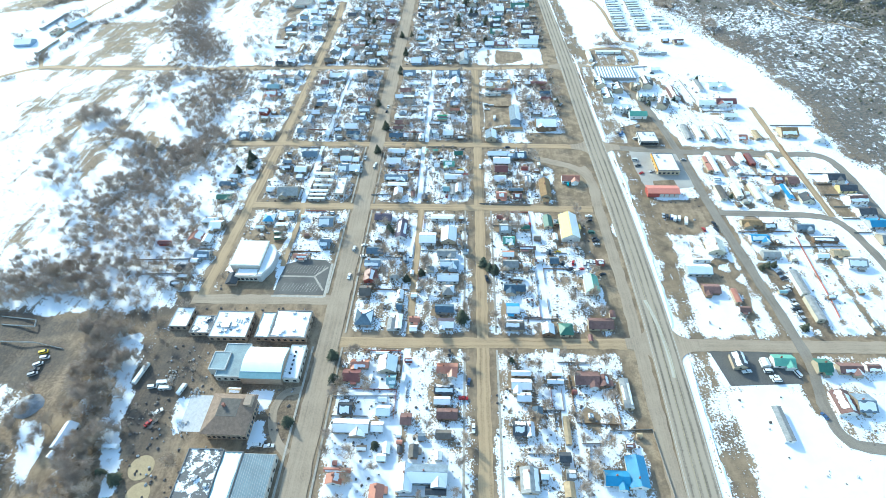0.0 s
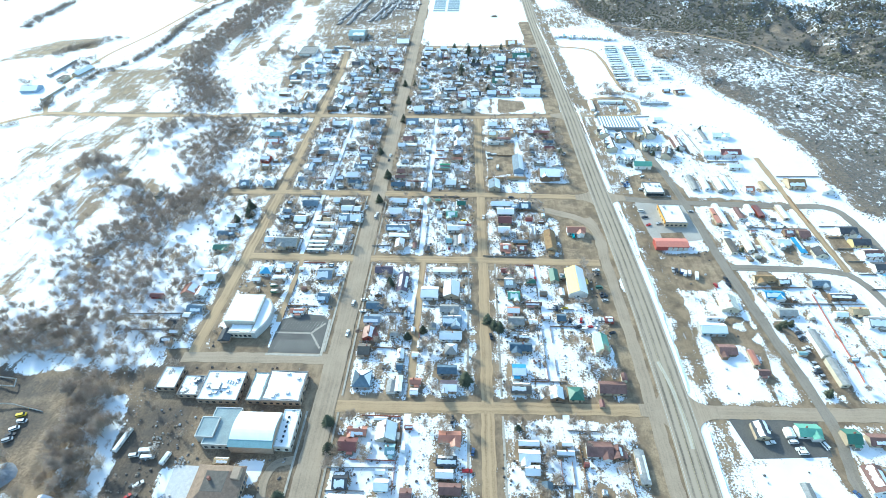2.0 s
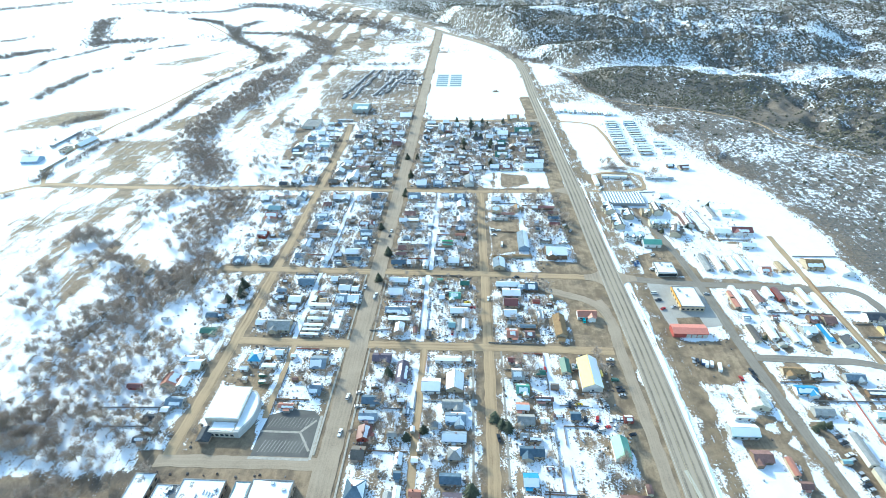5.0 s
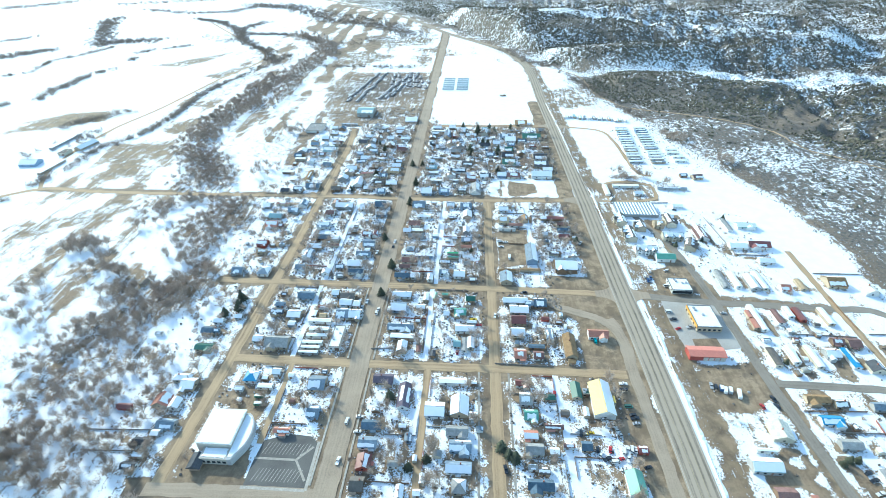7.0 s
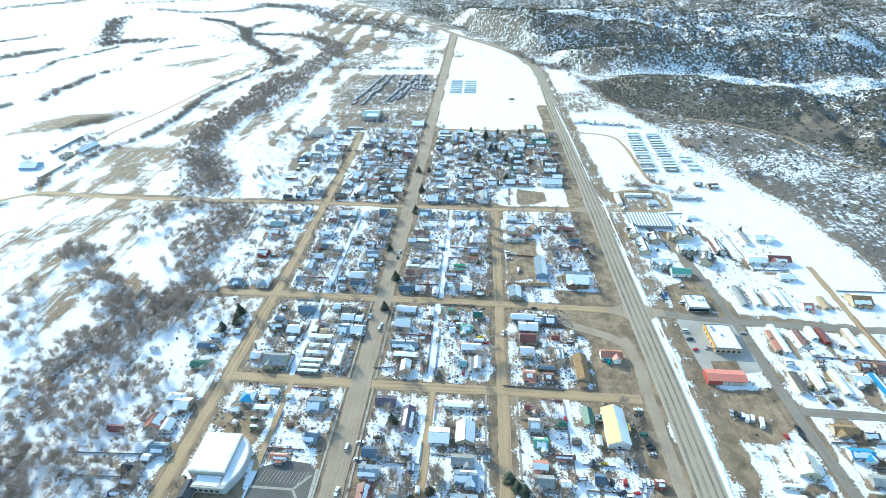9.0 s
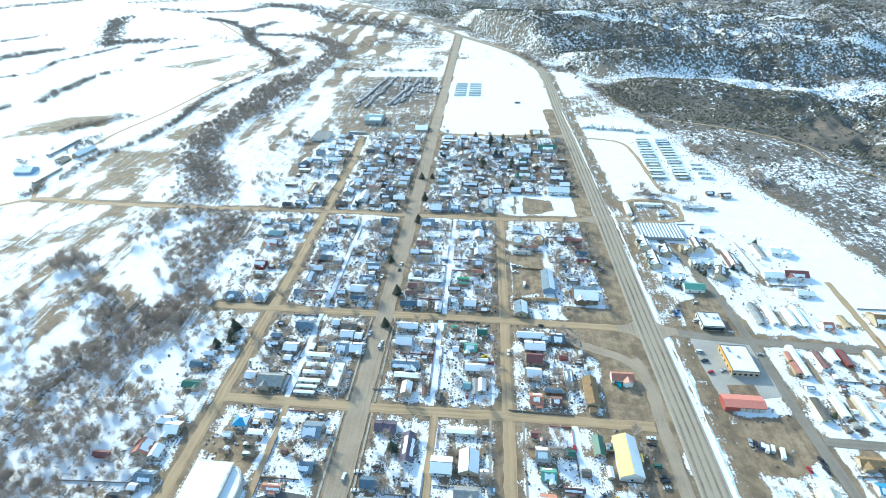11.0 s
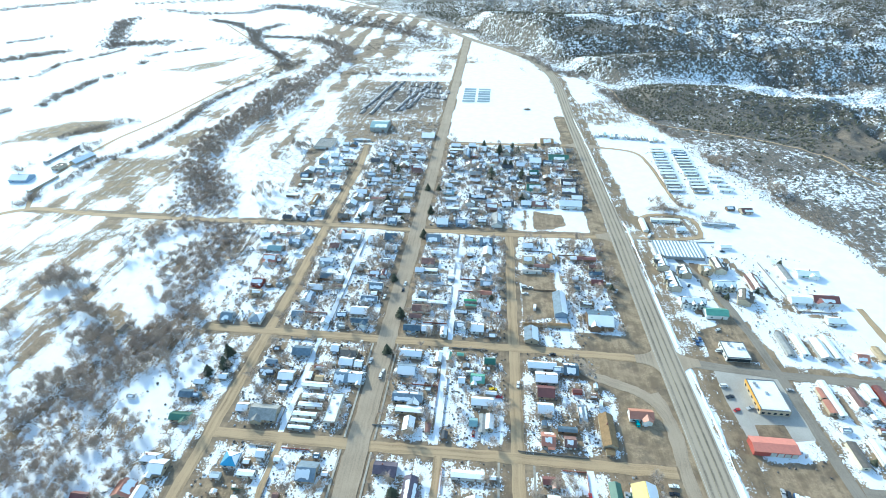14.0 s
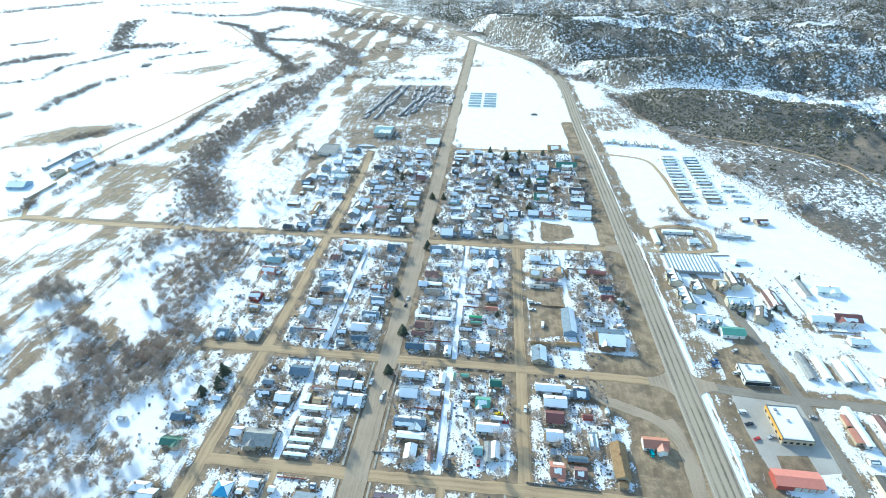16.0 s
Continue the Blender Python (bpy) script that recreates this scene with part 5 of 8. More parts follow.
def curve_line(pts, n=8):
    """A smooth line through the given corners."""
    out = []
    p = [Vector(q) for q in pts]
    for i in range(len(p) - 1):
        a, b, c, d = p[max(i - 1, 0)], p[i], p[i + 1], p[min(i + 2, len(p) - 1)]
        for j in range(n):
            t = j / n
            out.append(0.5 * ((2 * b) + (c - a) * t + (2 * a - 5 * b + 4 * c - d) * t * t + (3 * b - a - 3 * c + d) * t ** 3))
    return [tuple(q) for q in out] + [tuple(p[-1])]


DIRT, PAVED = "packed brown dirt street with tyre ruts and snowy verges", "weathered grey-brown asphalt street, dusty and cracked"
HWY = curve_line([(108, 34), (110.2, 90), (112.6, 156), (113, 220), (112.3, 270), (111, 315), (108.3, 388), (106, 480), (103, 590), (95, 829.8), (88.2, 1036), (55.2, 1169.4), (-3.3, 1260.6), (-85.4, 1370.8), (-212, 1585.6), (-475, 1878.5), (-748.1, 2146.8)])
strip_mesh("highway", HWY, 15.5, highway_asphalt, 0.28, "worn grey-brown asphalt highway with painted lane lines", "highway")
strip_mesh("road_main", [(-75.5, 33.2), (-75.9, 580.3), (-78.2, 865.1), (-79.4, 1144.3), (-82.5, 1363.6)], 12.5, asphalt, 0.24, PAVED, "street", ragged=0.9)
strip_mesh("road_middle", [(13.2, 33.6), (11.2, 290.3), (7.9, 511.9)], 7.0, dirt_road, 0.066, DIRT, "dirt street", ragged=0.9)
strip_mesh("road_west", curve_line([(-162.6, 196.1), (-160.5, 269.4), (-159.4, 368.9), (-160.5, 515), (-161.7, 641.5), (-167.4, 708)]), 6.5, dirt_road, 0.072, DIRT, "dirt street", ragged=0.9)
strip_mesh("road_first_cross", [(-69.5, 167.6), (104.2, 171)], 7.0, dirt_road, 0.078, DIRT, "dirt street", ragged=0.9)
strip_mesh("road_school", [(-167.6, 197), (-81.5, 198.5)], 7.5, asphalt, 0.084, PAVED, "street", ragged=0.9)
strip_mesh("road_second_cross", [(-157.5, 288), (-79.7, 287.6), (10.2, 287.8), (93.3, 287.5)], 6.5, dirt_road, 0.090, DIRT, "dirt street", ragged=0.9)
strip_mesh("road_third_cross", [(-203.1, 370.5), (11.9, 369.9), (102.7, 368.2)], 6.5, dirt_road, 0.096, DIRT, "dirt street", ragged=0.9)
strip_mesh("road_fourth_cross", curve_line([(-514, 479.6), (-462.5, 515.7), (-395.7, 512.6), (-267.6, 512.5), (-158.9, 515), (-82.7, 513.8), (8.4, 512.9), (98.7, 517.7)]), 6.0, dirt_road, 0.102, DIRT, "dirt street", ragged=0.9)
strip_mesh("road_fifth_cross", [(-75.1, 723.4), (92.2, 731.2)], 5.0, dirt_road, 0.108, DIRT, "dirt street", ragged=0.9)
strip_mesh("road_frontage", curve_line([(98.5, 53.9), (99.6, 192.6), (98, 281.2), (97, 325.2), (92.9, 339.8)]), 7.0, asphalt, 0.114, DIRT, "dirt street", ragged=0.9)
strip_mesh("road_north_first", [(113.3, 171), (262.3, 172.8)], 8.0, asphalt, 0.120, PAVED, "street", ragged=0.9)
strip_mesh("road_north_third", curve_line([(114.7, 368.3), (174.7, 362.5), (249.9, 359.7), (286, 357.1), (294.4, 331.7), (294, 279.7), (298.4, 193.8)]), 7.0, grey_asphalt, 0.126, PAVED, "street", ragged=0.9)
strip_mesh("road_north_second", curve_line([(182.5, 285.3), (245.8, 283.3), (263, 272.6), (269.6, 233.1), (270.4, 173.9)]), 6.0, grey_asphalt, 0.132, PAVED, "street", ragged=0.9)
strip_mesh("road_north_side", curve_line([(136.5, 515.1), (159, 457.3), (167.2, 428.2), (174.7, 364.9), (178.4, 291.6), (183.2, 232.5), (188.8, 169.5), (184.1, 133.8), (190.3, 116), (232.8, 114.2)]), 6.0, grey_asphalt, 0.138, PAVED, "street", ragged=0.9)
strip_mesh("road_north_far", [(261.1, 434.9), (259.5, 355.9), (259.8, 282.5)], 5.0, dirt_road, 0.144, DIRT, "dirt street", ragged=0.9)
strip_mesh("road_loop", curve_line([(51.5, 364.2), (56.1, 352.4), (70.7, 345.9), (86.5, 338.6), (95.3, 327.6), (98.6, 311.5), (97, 291.1)]), 7.0, asphalt, 0.150, DIRT, "dirt street", ragged=0.9)
strip_mesh("alley_west", [(-118.5, 225.8), (-118.6, 285.4)], 3.0, dirt_road, 0.156, "narrow rutted dirt alley between back yards", "alley", ragged=0.9)
strip_mesh("alley_middle", [(-30.4, 174.2), (-31.3, 285.1)], 4.0, dirt_road, 0.162, "narrow rutted dirt alley between back yards", "alley", ragged=0.9)
strip_mesh("canal_road", curve_line([(-464.5, 513.8), (-493.1, 575.8), (-496.3, 689.8), (-476.6, 787.4), (-456, 958.1), (-431.4, 1071.4), (-460, 1157.1), (-580.2, 1310), (-726.3, 1495.4)]), 4.5, dirt_road, 0.2, DIRT, "dirt road", follow=True, ragged=0.9)
strip_mesh("hill_track", curve_line([(144, 1025), (173, 979), (179, 929), (183, 876), (199, 841), (214, 816), (268, 784), (305, 758), (348, 726), (368, 696), (379, 646), (436, 586)]), 2.6, dirt_road, 0.5, "pale dirt track climbing a brushy hill", "dirt track", follow=True, ragged=0.9)
strip_mesh("park_road", curve_line([(115, 727.7), (156.5, 716.8), (168.7, 678.7), (173.6, 592.6), (187.6, 579.3)]), 4.0, dirt_road, 0.168, DIRT, "dirt street", ragged=0.9)


def apron(x, y, side, reach, flare):
    """The widening of a street where it meets the highway, with rounded corners."""
    pts = [(x, y - flare)] + [(x + side * reach * (1 - math.cos(a)), y - 3.6 - (flare - 3.6) * (1 - math.sin(a))) for a in np.linspace(0.2, math.pi / 2, 7)]
    pts += [(px, 2 * y - py) for px, py in reversed(pts)]
    pts = pts if side > 0 else pts[::-1]
    ob = strip_mesh("street_apron", [(x, y), (x + side, y)], 1, asphalt, 0.19, "flared asphalt street mouth beside the highway", "street")
    ob.data.clear_geometry()
    ob.data.from_pydata([(a, b, 0.19) for a, b in pts], [], [tuple(range(len(pts)))])
    ob.data.uv_layers.new(name="UVMap").data.foreach_set("uv", np.array([ob.data.vertices[l.vertex_index].co[:2] for l in ob.data.loops], np.float32).ravel())


for x, y, side in ((105.5, 171, -1), (120.5, 171, 1), (101.5, 368.2, -1), (115.8, 368, 1), (98, 517.7, -1), (110.6, 519.5, 1), (92, 731, -1), (105, 729, 1)):
    apron(x, y, side, 13, 12)

# ---- painted lines, kerbs and pavements ----
def offset_line(line, by):
    pts = [Vector(p) for p in line]
    out = []
    for i, p in enumerate(pts):
        t = (pts[min(i + 1, len(pts) - 1)] - pts[max(i - 1, 0)]).normalized()
        out.append((p.x + t.y * by, p.y - t.x * by))
    return out


for by, mat, wide in ((-7.0, paint_white, 0.16), (7.0, paint_white, 0.16), (-1.8, paint_yellow, 0.2), (1.8, paint_yellow, 0.2)):
    strip_mesh("lane_line", offset_line(HWY, by), wide, mat, 0.286, "faded painted lane line on the highway", "road marking")


def snow_bank(corners, wide):
    """A ploughed ridge of snow, ragged along both edges and lumpy on top."""
    line = [Vector(p) for p in curve_line(corners, 6)]
    fine = [line[0]]
    for a, b in zip(line, line[1:]):
        n = max(1, int((b - a).length / 1.6))
        fine += [a.lerp(b, (i + 1) / n) for i in range(n)]
    r = random.Random(int(corners[0][1]))
    verts, faces, low, high = [], [], wide * 0.5, wide * 0.5
    for i, p in enumerate(fine):
        t = (fine[min(i + 1, len(fine) - 1)] - fine[max(i - 1, 0)]).normalized()
        side = Vector((t.y, -t.x))
        low = min(max(low + r.uniform(-0.35, 0.35), 0.15), wide * 0.8)
        high = min(max(high + r.uniform(-0.6, 0.6), 0.2), wide * 1.3)
        top = 0.3 + r.uniform(0.1, 0.55)
        for u, z in ((-low, 0.05), (-low * 0.3, top), (high * 0.35, top * r.uniform(0.6, 1.0)), (high, 0.05)):
            q = p + side * u
            verts.append((q.x, q.y, z))
        if i:
            k = 4 * i
            faces += [(k - 4 + j, k - 3 + j, k + 1 + j, k + j) for j in range(3)]
    me = bpy.data.meshes.new("snow_bank")
    me.from_pydata(verts, [], faces)
    me.materials.append(snow)
    return tagged(new("snow_bank", me), "ploughed snow bank beside the highway", "snow bank", kind="structure")


sand_median = road_material("sanded_lane", (0.30, 0.27, 0.21), (0.50, 0.46, 0.37), 0.5)
strip_mesh("sanded_lane", curve_line([(113.5, 150), (114.2, 165), (113.4, 185), (110.5, 203)]), 2.0, sand_median, 0.283, "pale sanded turning lane on the highway", "road marking")
snow_bank([(120.8, 54), (122, 90), (122.6, 127), (124.6, 160)], 1.0)
snow_bank([(121.4, 183), (123, 222), (123, 273), (123.2, 322), (121, 361.6)], 1.5)
snow_bank([(119.3, 381), (117.6, 420), (116.6, 486), (114.2, 543.9)], 1.4)
snow_bank([(110.2, 582.3), (105.2, 716.2), (99.5, 830)], 1.3)
for x in (-84.2, -67.4):
    strip_mesh("pavement", [(x, 53), (x, 164)], 1.1, concrete, 0.26, "pale concrete pavement along the main street", "pavement")
    strip_mesh("pavement", [(x, 203.4 if x < -80 else 174), (x, 283.7)], 1.1, concrete, 0.26, "pale concrete pavement along the main street", "pavement")
    strip_mesh("pavement", [(x, 291.5), (x, 365.6)], 1.1, concrete, 0.26, "pale concrete pavement along the main street", "pavement")
for x, a, b in ((20.5, 53.5, 164.6), (20.0, 176.4, 284.5), (2.5, 53.4, 162.5), (1.5, 176.3, 284.4)):
    strip_mesh("pavement", [(x, a), (x - 0.5, b)], 1.2, concrete, 0.1, "narrow concrete pavement beside a dirt street", "pavement")
for a, b in (((-30.2, 53.3), (-30.4, 164.3)), ((52.5, 53.7), (53, 166.7)), ((50.9, 174.6), (48.2, 284.7)), ((-120.6, 291.3), (-121.6, 367.2)), ((-33.8, 291.9), (-35, 367)), ((-120.6, 375), (-119.4, 510.6)), ((-33, 373.8), (-34.2, 509.5)), ((46.7, 376.5), (44.2, 510.3))):
    strip_mesh("alley_snow", [a, b], 3.2, snow, 0.06, "snow-covered back alley between yards", "alley", ragged=0.9)


def paved_lot(name, corners, material, z, label):
    s = Shape().solid([(x, y, z - 0.3) for x, y in corners], [(x, y, z) for x, y in corners])
    me = s.mesh(name, material)
    uv = me.uv_layers.new(name="UVMap")
    uv.data.foreach_set("uv", np.array([me.vertices[l.vertex_index].co[:2] for l in me.loops], np.float32).ravel())
    return tagged(new(name, me), label, "car park", kind="structure")


paved_lot("car_park", [(-118, 201), (-86, 201), (-86.5, 228), (-91, 232), (-104, 233), (-116.5, 228), (-118, 214)], lot_asphalt, 0.07, "dark asphalt school car park with painted bays")
paved_lot("car_park", [(135.4, 362.9), (134.8, 338.8), (137.4, 314.1), (144.1, 312.7), (144.6, 322.4), (161.1, 323.9), (161.8, 312.8), (176.2, 315.6), (175.1, 347.5), (173.1, 363.3), (156.9, 364.3)], road_material("pale_lot", (0.32, 0.295, 0.26), (0.46, 0.43, 0.385), 0.1), 0.04, "pale asphalt car park round a shop")
paved_lot("car_park", [(137, 168), (141.5, 146), (180, 148.5), (182, 169)], lot_asphalt, 0.04, "dark asphalt car park beside offices")
paved_lot("walkway", [(-118, 216.6), (-95.6, 216.6), (-88, 205.4), (-86.9, 206.1), (-94.6, 217.2), (-87.6, 225.2), (-88.6, 225.9), (-95.8, 217.9), (-118, 217.9)], concrete, 0.12, "pale concrete walkway across the school car park")
for row in (208, 223.5):
    for i in range(13):
        x = -115 + i * 1.9
        strip_mesh("bay_line", [(x, row - 3.6), (x + 2.2, row + 3.6)], 0.16, paint_white, 0.076, "painted parking bay line", "road marking")
for a, b in (((-119, 200.6), (-86, 200.6)), ((-85.6, 200.5), (-86, 229))):
    strip_mesh("pavement", [a, b], 1.6, concrete, 0.13, "pale concrete pavement along the school car park", "pavement")
strip_mesh("school_drive", curve_line([(-83.8, 136.9), (-92.3, 134.3), (-95.6, 126.8), (-94.5, 117.6), (-89.6, 108.4), (-82.9, 102.2)]), 4.2, asphalt, 0.16, "curved grey asphalt drive before the old school", "drive")
sand_mat = tone("pale_sand", (0.46, 0.35, 0.20), 0.2, scale=0.3, fine=2.0)
for px, py, r in ((-151, 93.6, 6.0), (-147, 81.5, 5.5)):
    ring = [(px + r * math.cos(a), py + r * math.sin(a)) for a in np.linspace(0, math.tau, 28, endpoint=False)]
    paved_lot("play_pit", ring, sand_mat, 0.12, "round pale sand play pit beside the school")

# ---- houses ----
ROOFS = {
    "rd": ((0.20, 0.078, 0.068), "red"), "or": ((0.46, 0.20, 0.135), "faded terracotta"), "rb": ((0.20, 0.115, 0.10), "reddish-brown"),
    "dg": ((0.075, 0.08, 0.09), "dark grey"), "dt": ((0.14, 0.125, 0.11), "brown-grey"), "gr": ((0.30, 0.30, 0.29), "grey"),
    "bl": ((0.20, 0.25, 0.30), "blue-grey"), "bs": ((0.10, 0.15, 0.20), "slate blue"), "tl": ((0.24, 0.38, 0.40), "pale teal"),
    "mt": ((0.06, 0.30, 0.36), "teal"), "mb": ((0.05, 0.26, 0.46), "bright blue"), "gn": ((0.14, 0.34, 0.26), "light green"),
    "gd": ((0.05, 0.15, 0.11), "dark green"), "mg": ((0.10, 0.42, 0.20), "bright green"), "yl": ((0.52, 0.41, 0.12), "pale yellow"),
    "tn": ((0.44, 0.33, 0.20), "tan"), "br": ((0.28, 0.18, 0.09), "brown"), "wh": ((0.72, 0.72, 0.70), "white"),
    "wt": ((0.60, 0.57, 0.48), "cream"), "dp": ((0.12, 0.10, 0.13), "dark purple-grey"),
}
METAL = ("rd", "or", "mt", "mb", "gn", "gd", "mg", "yl", "tl")
WALLS = {
    "w": ((0.66, 0.65, 0.62), "white"), "t": ((0.40, 0.33, 0.24), "tan"), "g": ((0.34, 0.34, 0.33), "grey"), "c": ((0.52, 0.47, 0.37), "cream"),
    "b": ((0.20, 0.13, 0.08), "brown"), "r": ((0.30, 0.07, 0.05), "red"), "l": ((0.24, 0.32, 0.42), "blue"), "y": ((0.58, 0.48, 0.24), "yellow"), "n": ((0.1, 0.3, 0.2), "green"),
}
SNOWED = {"n": "bare of snow", "p": "patched with snow", "q": "half under snow", "w": "under snow"}


def roof_mat(code):
    rgb = ROOFS[code][0]
    if code in METAL:
        return tone("roof_metal_" + code, rgb, 0.14, scale=0.4, fine=3.0, rough=0.42, metal=0.0, vary=0.2, bump=0.1)
    return tone("roof_shingle_" + code, rgb, 0.32, scale=0.5, fine=5.0, rough=0.9, vary=0.35, bump=0.4, depth=0.05)


def wall_mat(code):
    return tone("siding_" + code, WALLS[code][0], 0.16, scale=0.5, fine=4.0, rough=0.75, vary=0.25)


brick_mat = tone("brick_stack", (0.26, 0.12, 0.09), 0.3, fine=6.0)
door_mat = tone("painted_door", (0.22, 0.14, 0.10), 0.3, vary=0.8)
SHARED = {}


def shared_box(name, sx, sy, sz, material):
    """A box mesh that alike parts share, its base at the origin."""
    key = (name, round(sx, 1), round(sy, 2), round(sz, 1), material.name)
    if key not in SHARED:
        SHARED[key] = Shape().box(-sx / 2, -sy / 2, 0, sx / 2, sy / 2, sz).mesh(name, material)
    return SHARED[key]


def placed(name, mesh, parent, x, y, z, turn=0.0, label=""):
    ob = part(name, mesh, None, parent, label)
    ob.matrix_basis = pose(x, y, z, 0, 0, turn)
    return ob


def slope(u0, u1, e0, e1, z0, z1, thick, lift=0.0):
    """A slab over one roof slope: u along the ridge, from the eaves at e0 (height z0) to the ridge at e1 (z1)."""
    low = [(u0, e0, z0 + lift), (u1, e0, z0 + lift), (u1, e1, z1 + lift), (u0, e1, z1 + lift)]
    return Shape().solid(low, [(a, b, c + thick) for a, b, c in low])


def snow_slab(rng, u0, u1, e0, e1, z0, z1, full):
    """A snow blanket with an uneven lower edge on one slope, or a patch of it."""
    n = 9
    if full:
        a, b, lo, hi = u0 + 0.1, u1 - 0.1, 0.02, 0.97
    else:
        a = u0 + (u1 - u0) * rng.uniform(0, 0.3)
        b = u1 - (u1 - u0) * rng.uniform(0, 0.3)
        lo, hi = rng.choice([(0.03, 0.6), (0.25, 0.95), (0.03, 0.9)])
    low, high = [], []
    for i in range(n):
        u = a + (b - a) * i / (n - 1)
        j = rng.uniform(0, 0.06 if full else 0.28)
        k = rng.uniform(0, 0.03 if full else 0.22)
        for ring, f in ((low, lo + j * (hi - lo)), (high, hi - k * (hi - lo))):
            ring.append((u, e0 + (e1 - e0) * f, z0 + (z1 - z0) * f + 0.155))
    ring = low + high[::-1]
    if e1 < e0:
        ring = ring[::-1]
    t = rng.uniform(0.14, 0.26)
    return Shape().solid(ring, [(p[0], p[1], p[2] + t) for p in ring])


def flat_snow(rng, x0, y0, x1, y1, z):
    """One blanket on a flat roof, its edge uneven."""
    ring, n = [], 7
    for i in range(n):
        ring.append((x0 + (x1 - x0) * i / n, y0 + rng.uniform(0, 0.8), z))
    for i in range(n):
        ring.append((x1 - rng.uniform(0, 0.8), y0 + (y1 - y0) * i / n, z))
    for i in range(n):
        ring.append((x1 - (x1 - x0) * i / n, y1 - rng.uniform(0, 0.8), z))
    for i in range(n):
        ring.append((x0 + rng.uniform(0, 0.8), y1 - (y1 - y0) * i / n, z))
    return Shape().solid(ring, [(a, b, c + 0.16) for a, b, c in ring])


def house(x, y, w, d, turn, form, roof, snowed, h, wall):
    rng = random.Random(int(x * 31 + y * 17 + w * 7))
    small, long_home, flat, hip = form[0] == "s", form[0] == "t", form == "f", form == "h"
    swap = form.endswith("y")
    w, d = max(w, 2.2), max(d, 2.2)
    h = h * 0.86 if h < 3.3 else h * 0.8
    if long_home and max(w, d) > 10:
        w, d = (min(w, 4.8), d) if d > w else (w, min(d, 4.8))
    if swap:
        w, d, turn = d, w, turn + 90
    colour, wcolour = ROOFS[roof][1], WALLS[wall][1]
    kindname = "shed" if small else "mobile_home" if long_home else "building" if flat or h >= 4.4 else "house"
    noun = {"shed": "small outbuilding", "mobile_home": "long mobile home", "building": "large building", "house": "house"}[kindname]
    roof_word = "metal" if roof in METAL else "shingle"
    top = thing(kindname, x, y, turn, f"{wcolour} {noun} with {colour} {roof_word} roof {SNOWED[snowed]}", kindname.replace("_", " "), {"shed": "outbuildings", "mobile_home": "mobile homes", "building": "large buildings", "house": "town houses"}[kindname])
    over = 0.2 if small or long_home else 0.45
    bw, bd = w - 2 * over, d - 2 * over
    X, Y = bw / 2, bd / 2
    rise = 0.0 if flat else d * (0.10 if long_home else 0.2 if small else rng.uniform(0.22, 0.30))
    rise = min(rise, 3.4)
    wm, rm = wall_mat(wall), roof_mat(roof)
    if flat:
        s = Shape().box(-X, -Y, -0.3, X, Y, h)
        part("wall", s, wm, top)
        t = 0.3
        for box in ((-X - 0.1, -Y - 0.1, X + 0.1, -Y + t), (-X - 0.1, Y - t, X + 0.1, Y + 0.1), (-X - 0.1, -Y + t, -X + t, Y - t), (X - t, -Y + t, X + 0.1, Y - t)):
            part("parapet", Shape().box(box[0], box[1], h + 0.005, box[2], box[3], h + 0.5), concrete, top)
        sheet = part("roof", Shape().box(-X + t, -Y + t, h - 0.02, X - t, Y - t, h + 0.12), rm, top)
        if snowed != "n":
            part("snow", flat_snow(rng, -X + t, -Y + t, X - t, Y - t, h + 0.13), snow, sheet, "wind-smoothed white snow")
        for i in range(3):
            placed("vent", shared_box("vent", 1.3, 1.3, 0.8, metal_grey), sheet, rng.uniform(-X * 0.7, X * 0.7), rng.uniform(-Y * 0.7, Y * 0.7), h + 0.1)
    elif hip:
        k = min(X, Y) * 0.85
        part("wall", Shape().box(-X, -Y, -0.3, X, Y, h), wm, top)
        e = over
        base = [(-X - e, -Y - e, h), (X + e, -Y - e, h), (X + e, Y + e, h), (-X - e, Y + e, h)]
        ridge = [(-X + k, 0, h + rise), (X - k, 0, h + rise)]
        lift = lambda p, t: (p[0], p[1], p[2] + t)
        faces = ([base[0], base[1], ridge[1], ridge[0]], [base[2], base[3], ridge[0], ridge[1]], [base[1], base[2], ridge[1]], [base[3], base[0], ridge[0]])
        for i, fc in enumerate(faces):
            sheet = part("roof", Shape().solid(fc, [lift(p, 0.15) for p in fc]), rm, top)
            if snowed == "w" or (snowed in "pq" and i in (1, 3 if snowed == "q" else 2)):
                c = Vector([sum(p[j] for p in fc) / len(fc) for j in range(3)])
                inner = [tuple(c + (Vector(p) - c) * rng.uniform(0.78, 0.95)) for p in fc]
                part("snow", Shape().solid([lift(p, 0.16) for p in inner], [lift(p, 0.34) for p in inner]), snow, sheet)
    else:
        s = Shape()
        low = [(-X, -Y, -0.3), (-X, Y, -0.3), (-X, Y, h), (-X, 0, h + rise * Y / (Y + over)), (-X, -Y, h)]
        s.solid(low, [(X, b, c) for _, b, c in low])
        if small or long_home:
            bare = top
            top = new(kindname, s.mesh(kindname, wm))
            top.matrix_basis = bare.matrix_basis
            tagged(top, bare["label"], bare["category"], bare["group"])
            bpy.data.objects.remove(bare)
        else:
            part("wall", s, wm, top)
        U, E = w / 2, d / 2
        z0 = h - rise * over / max(E, 0.1)
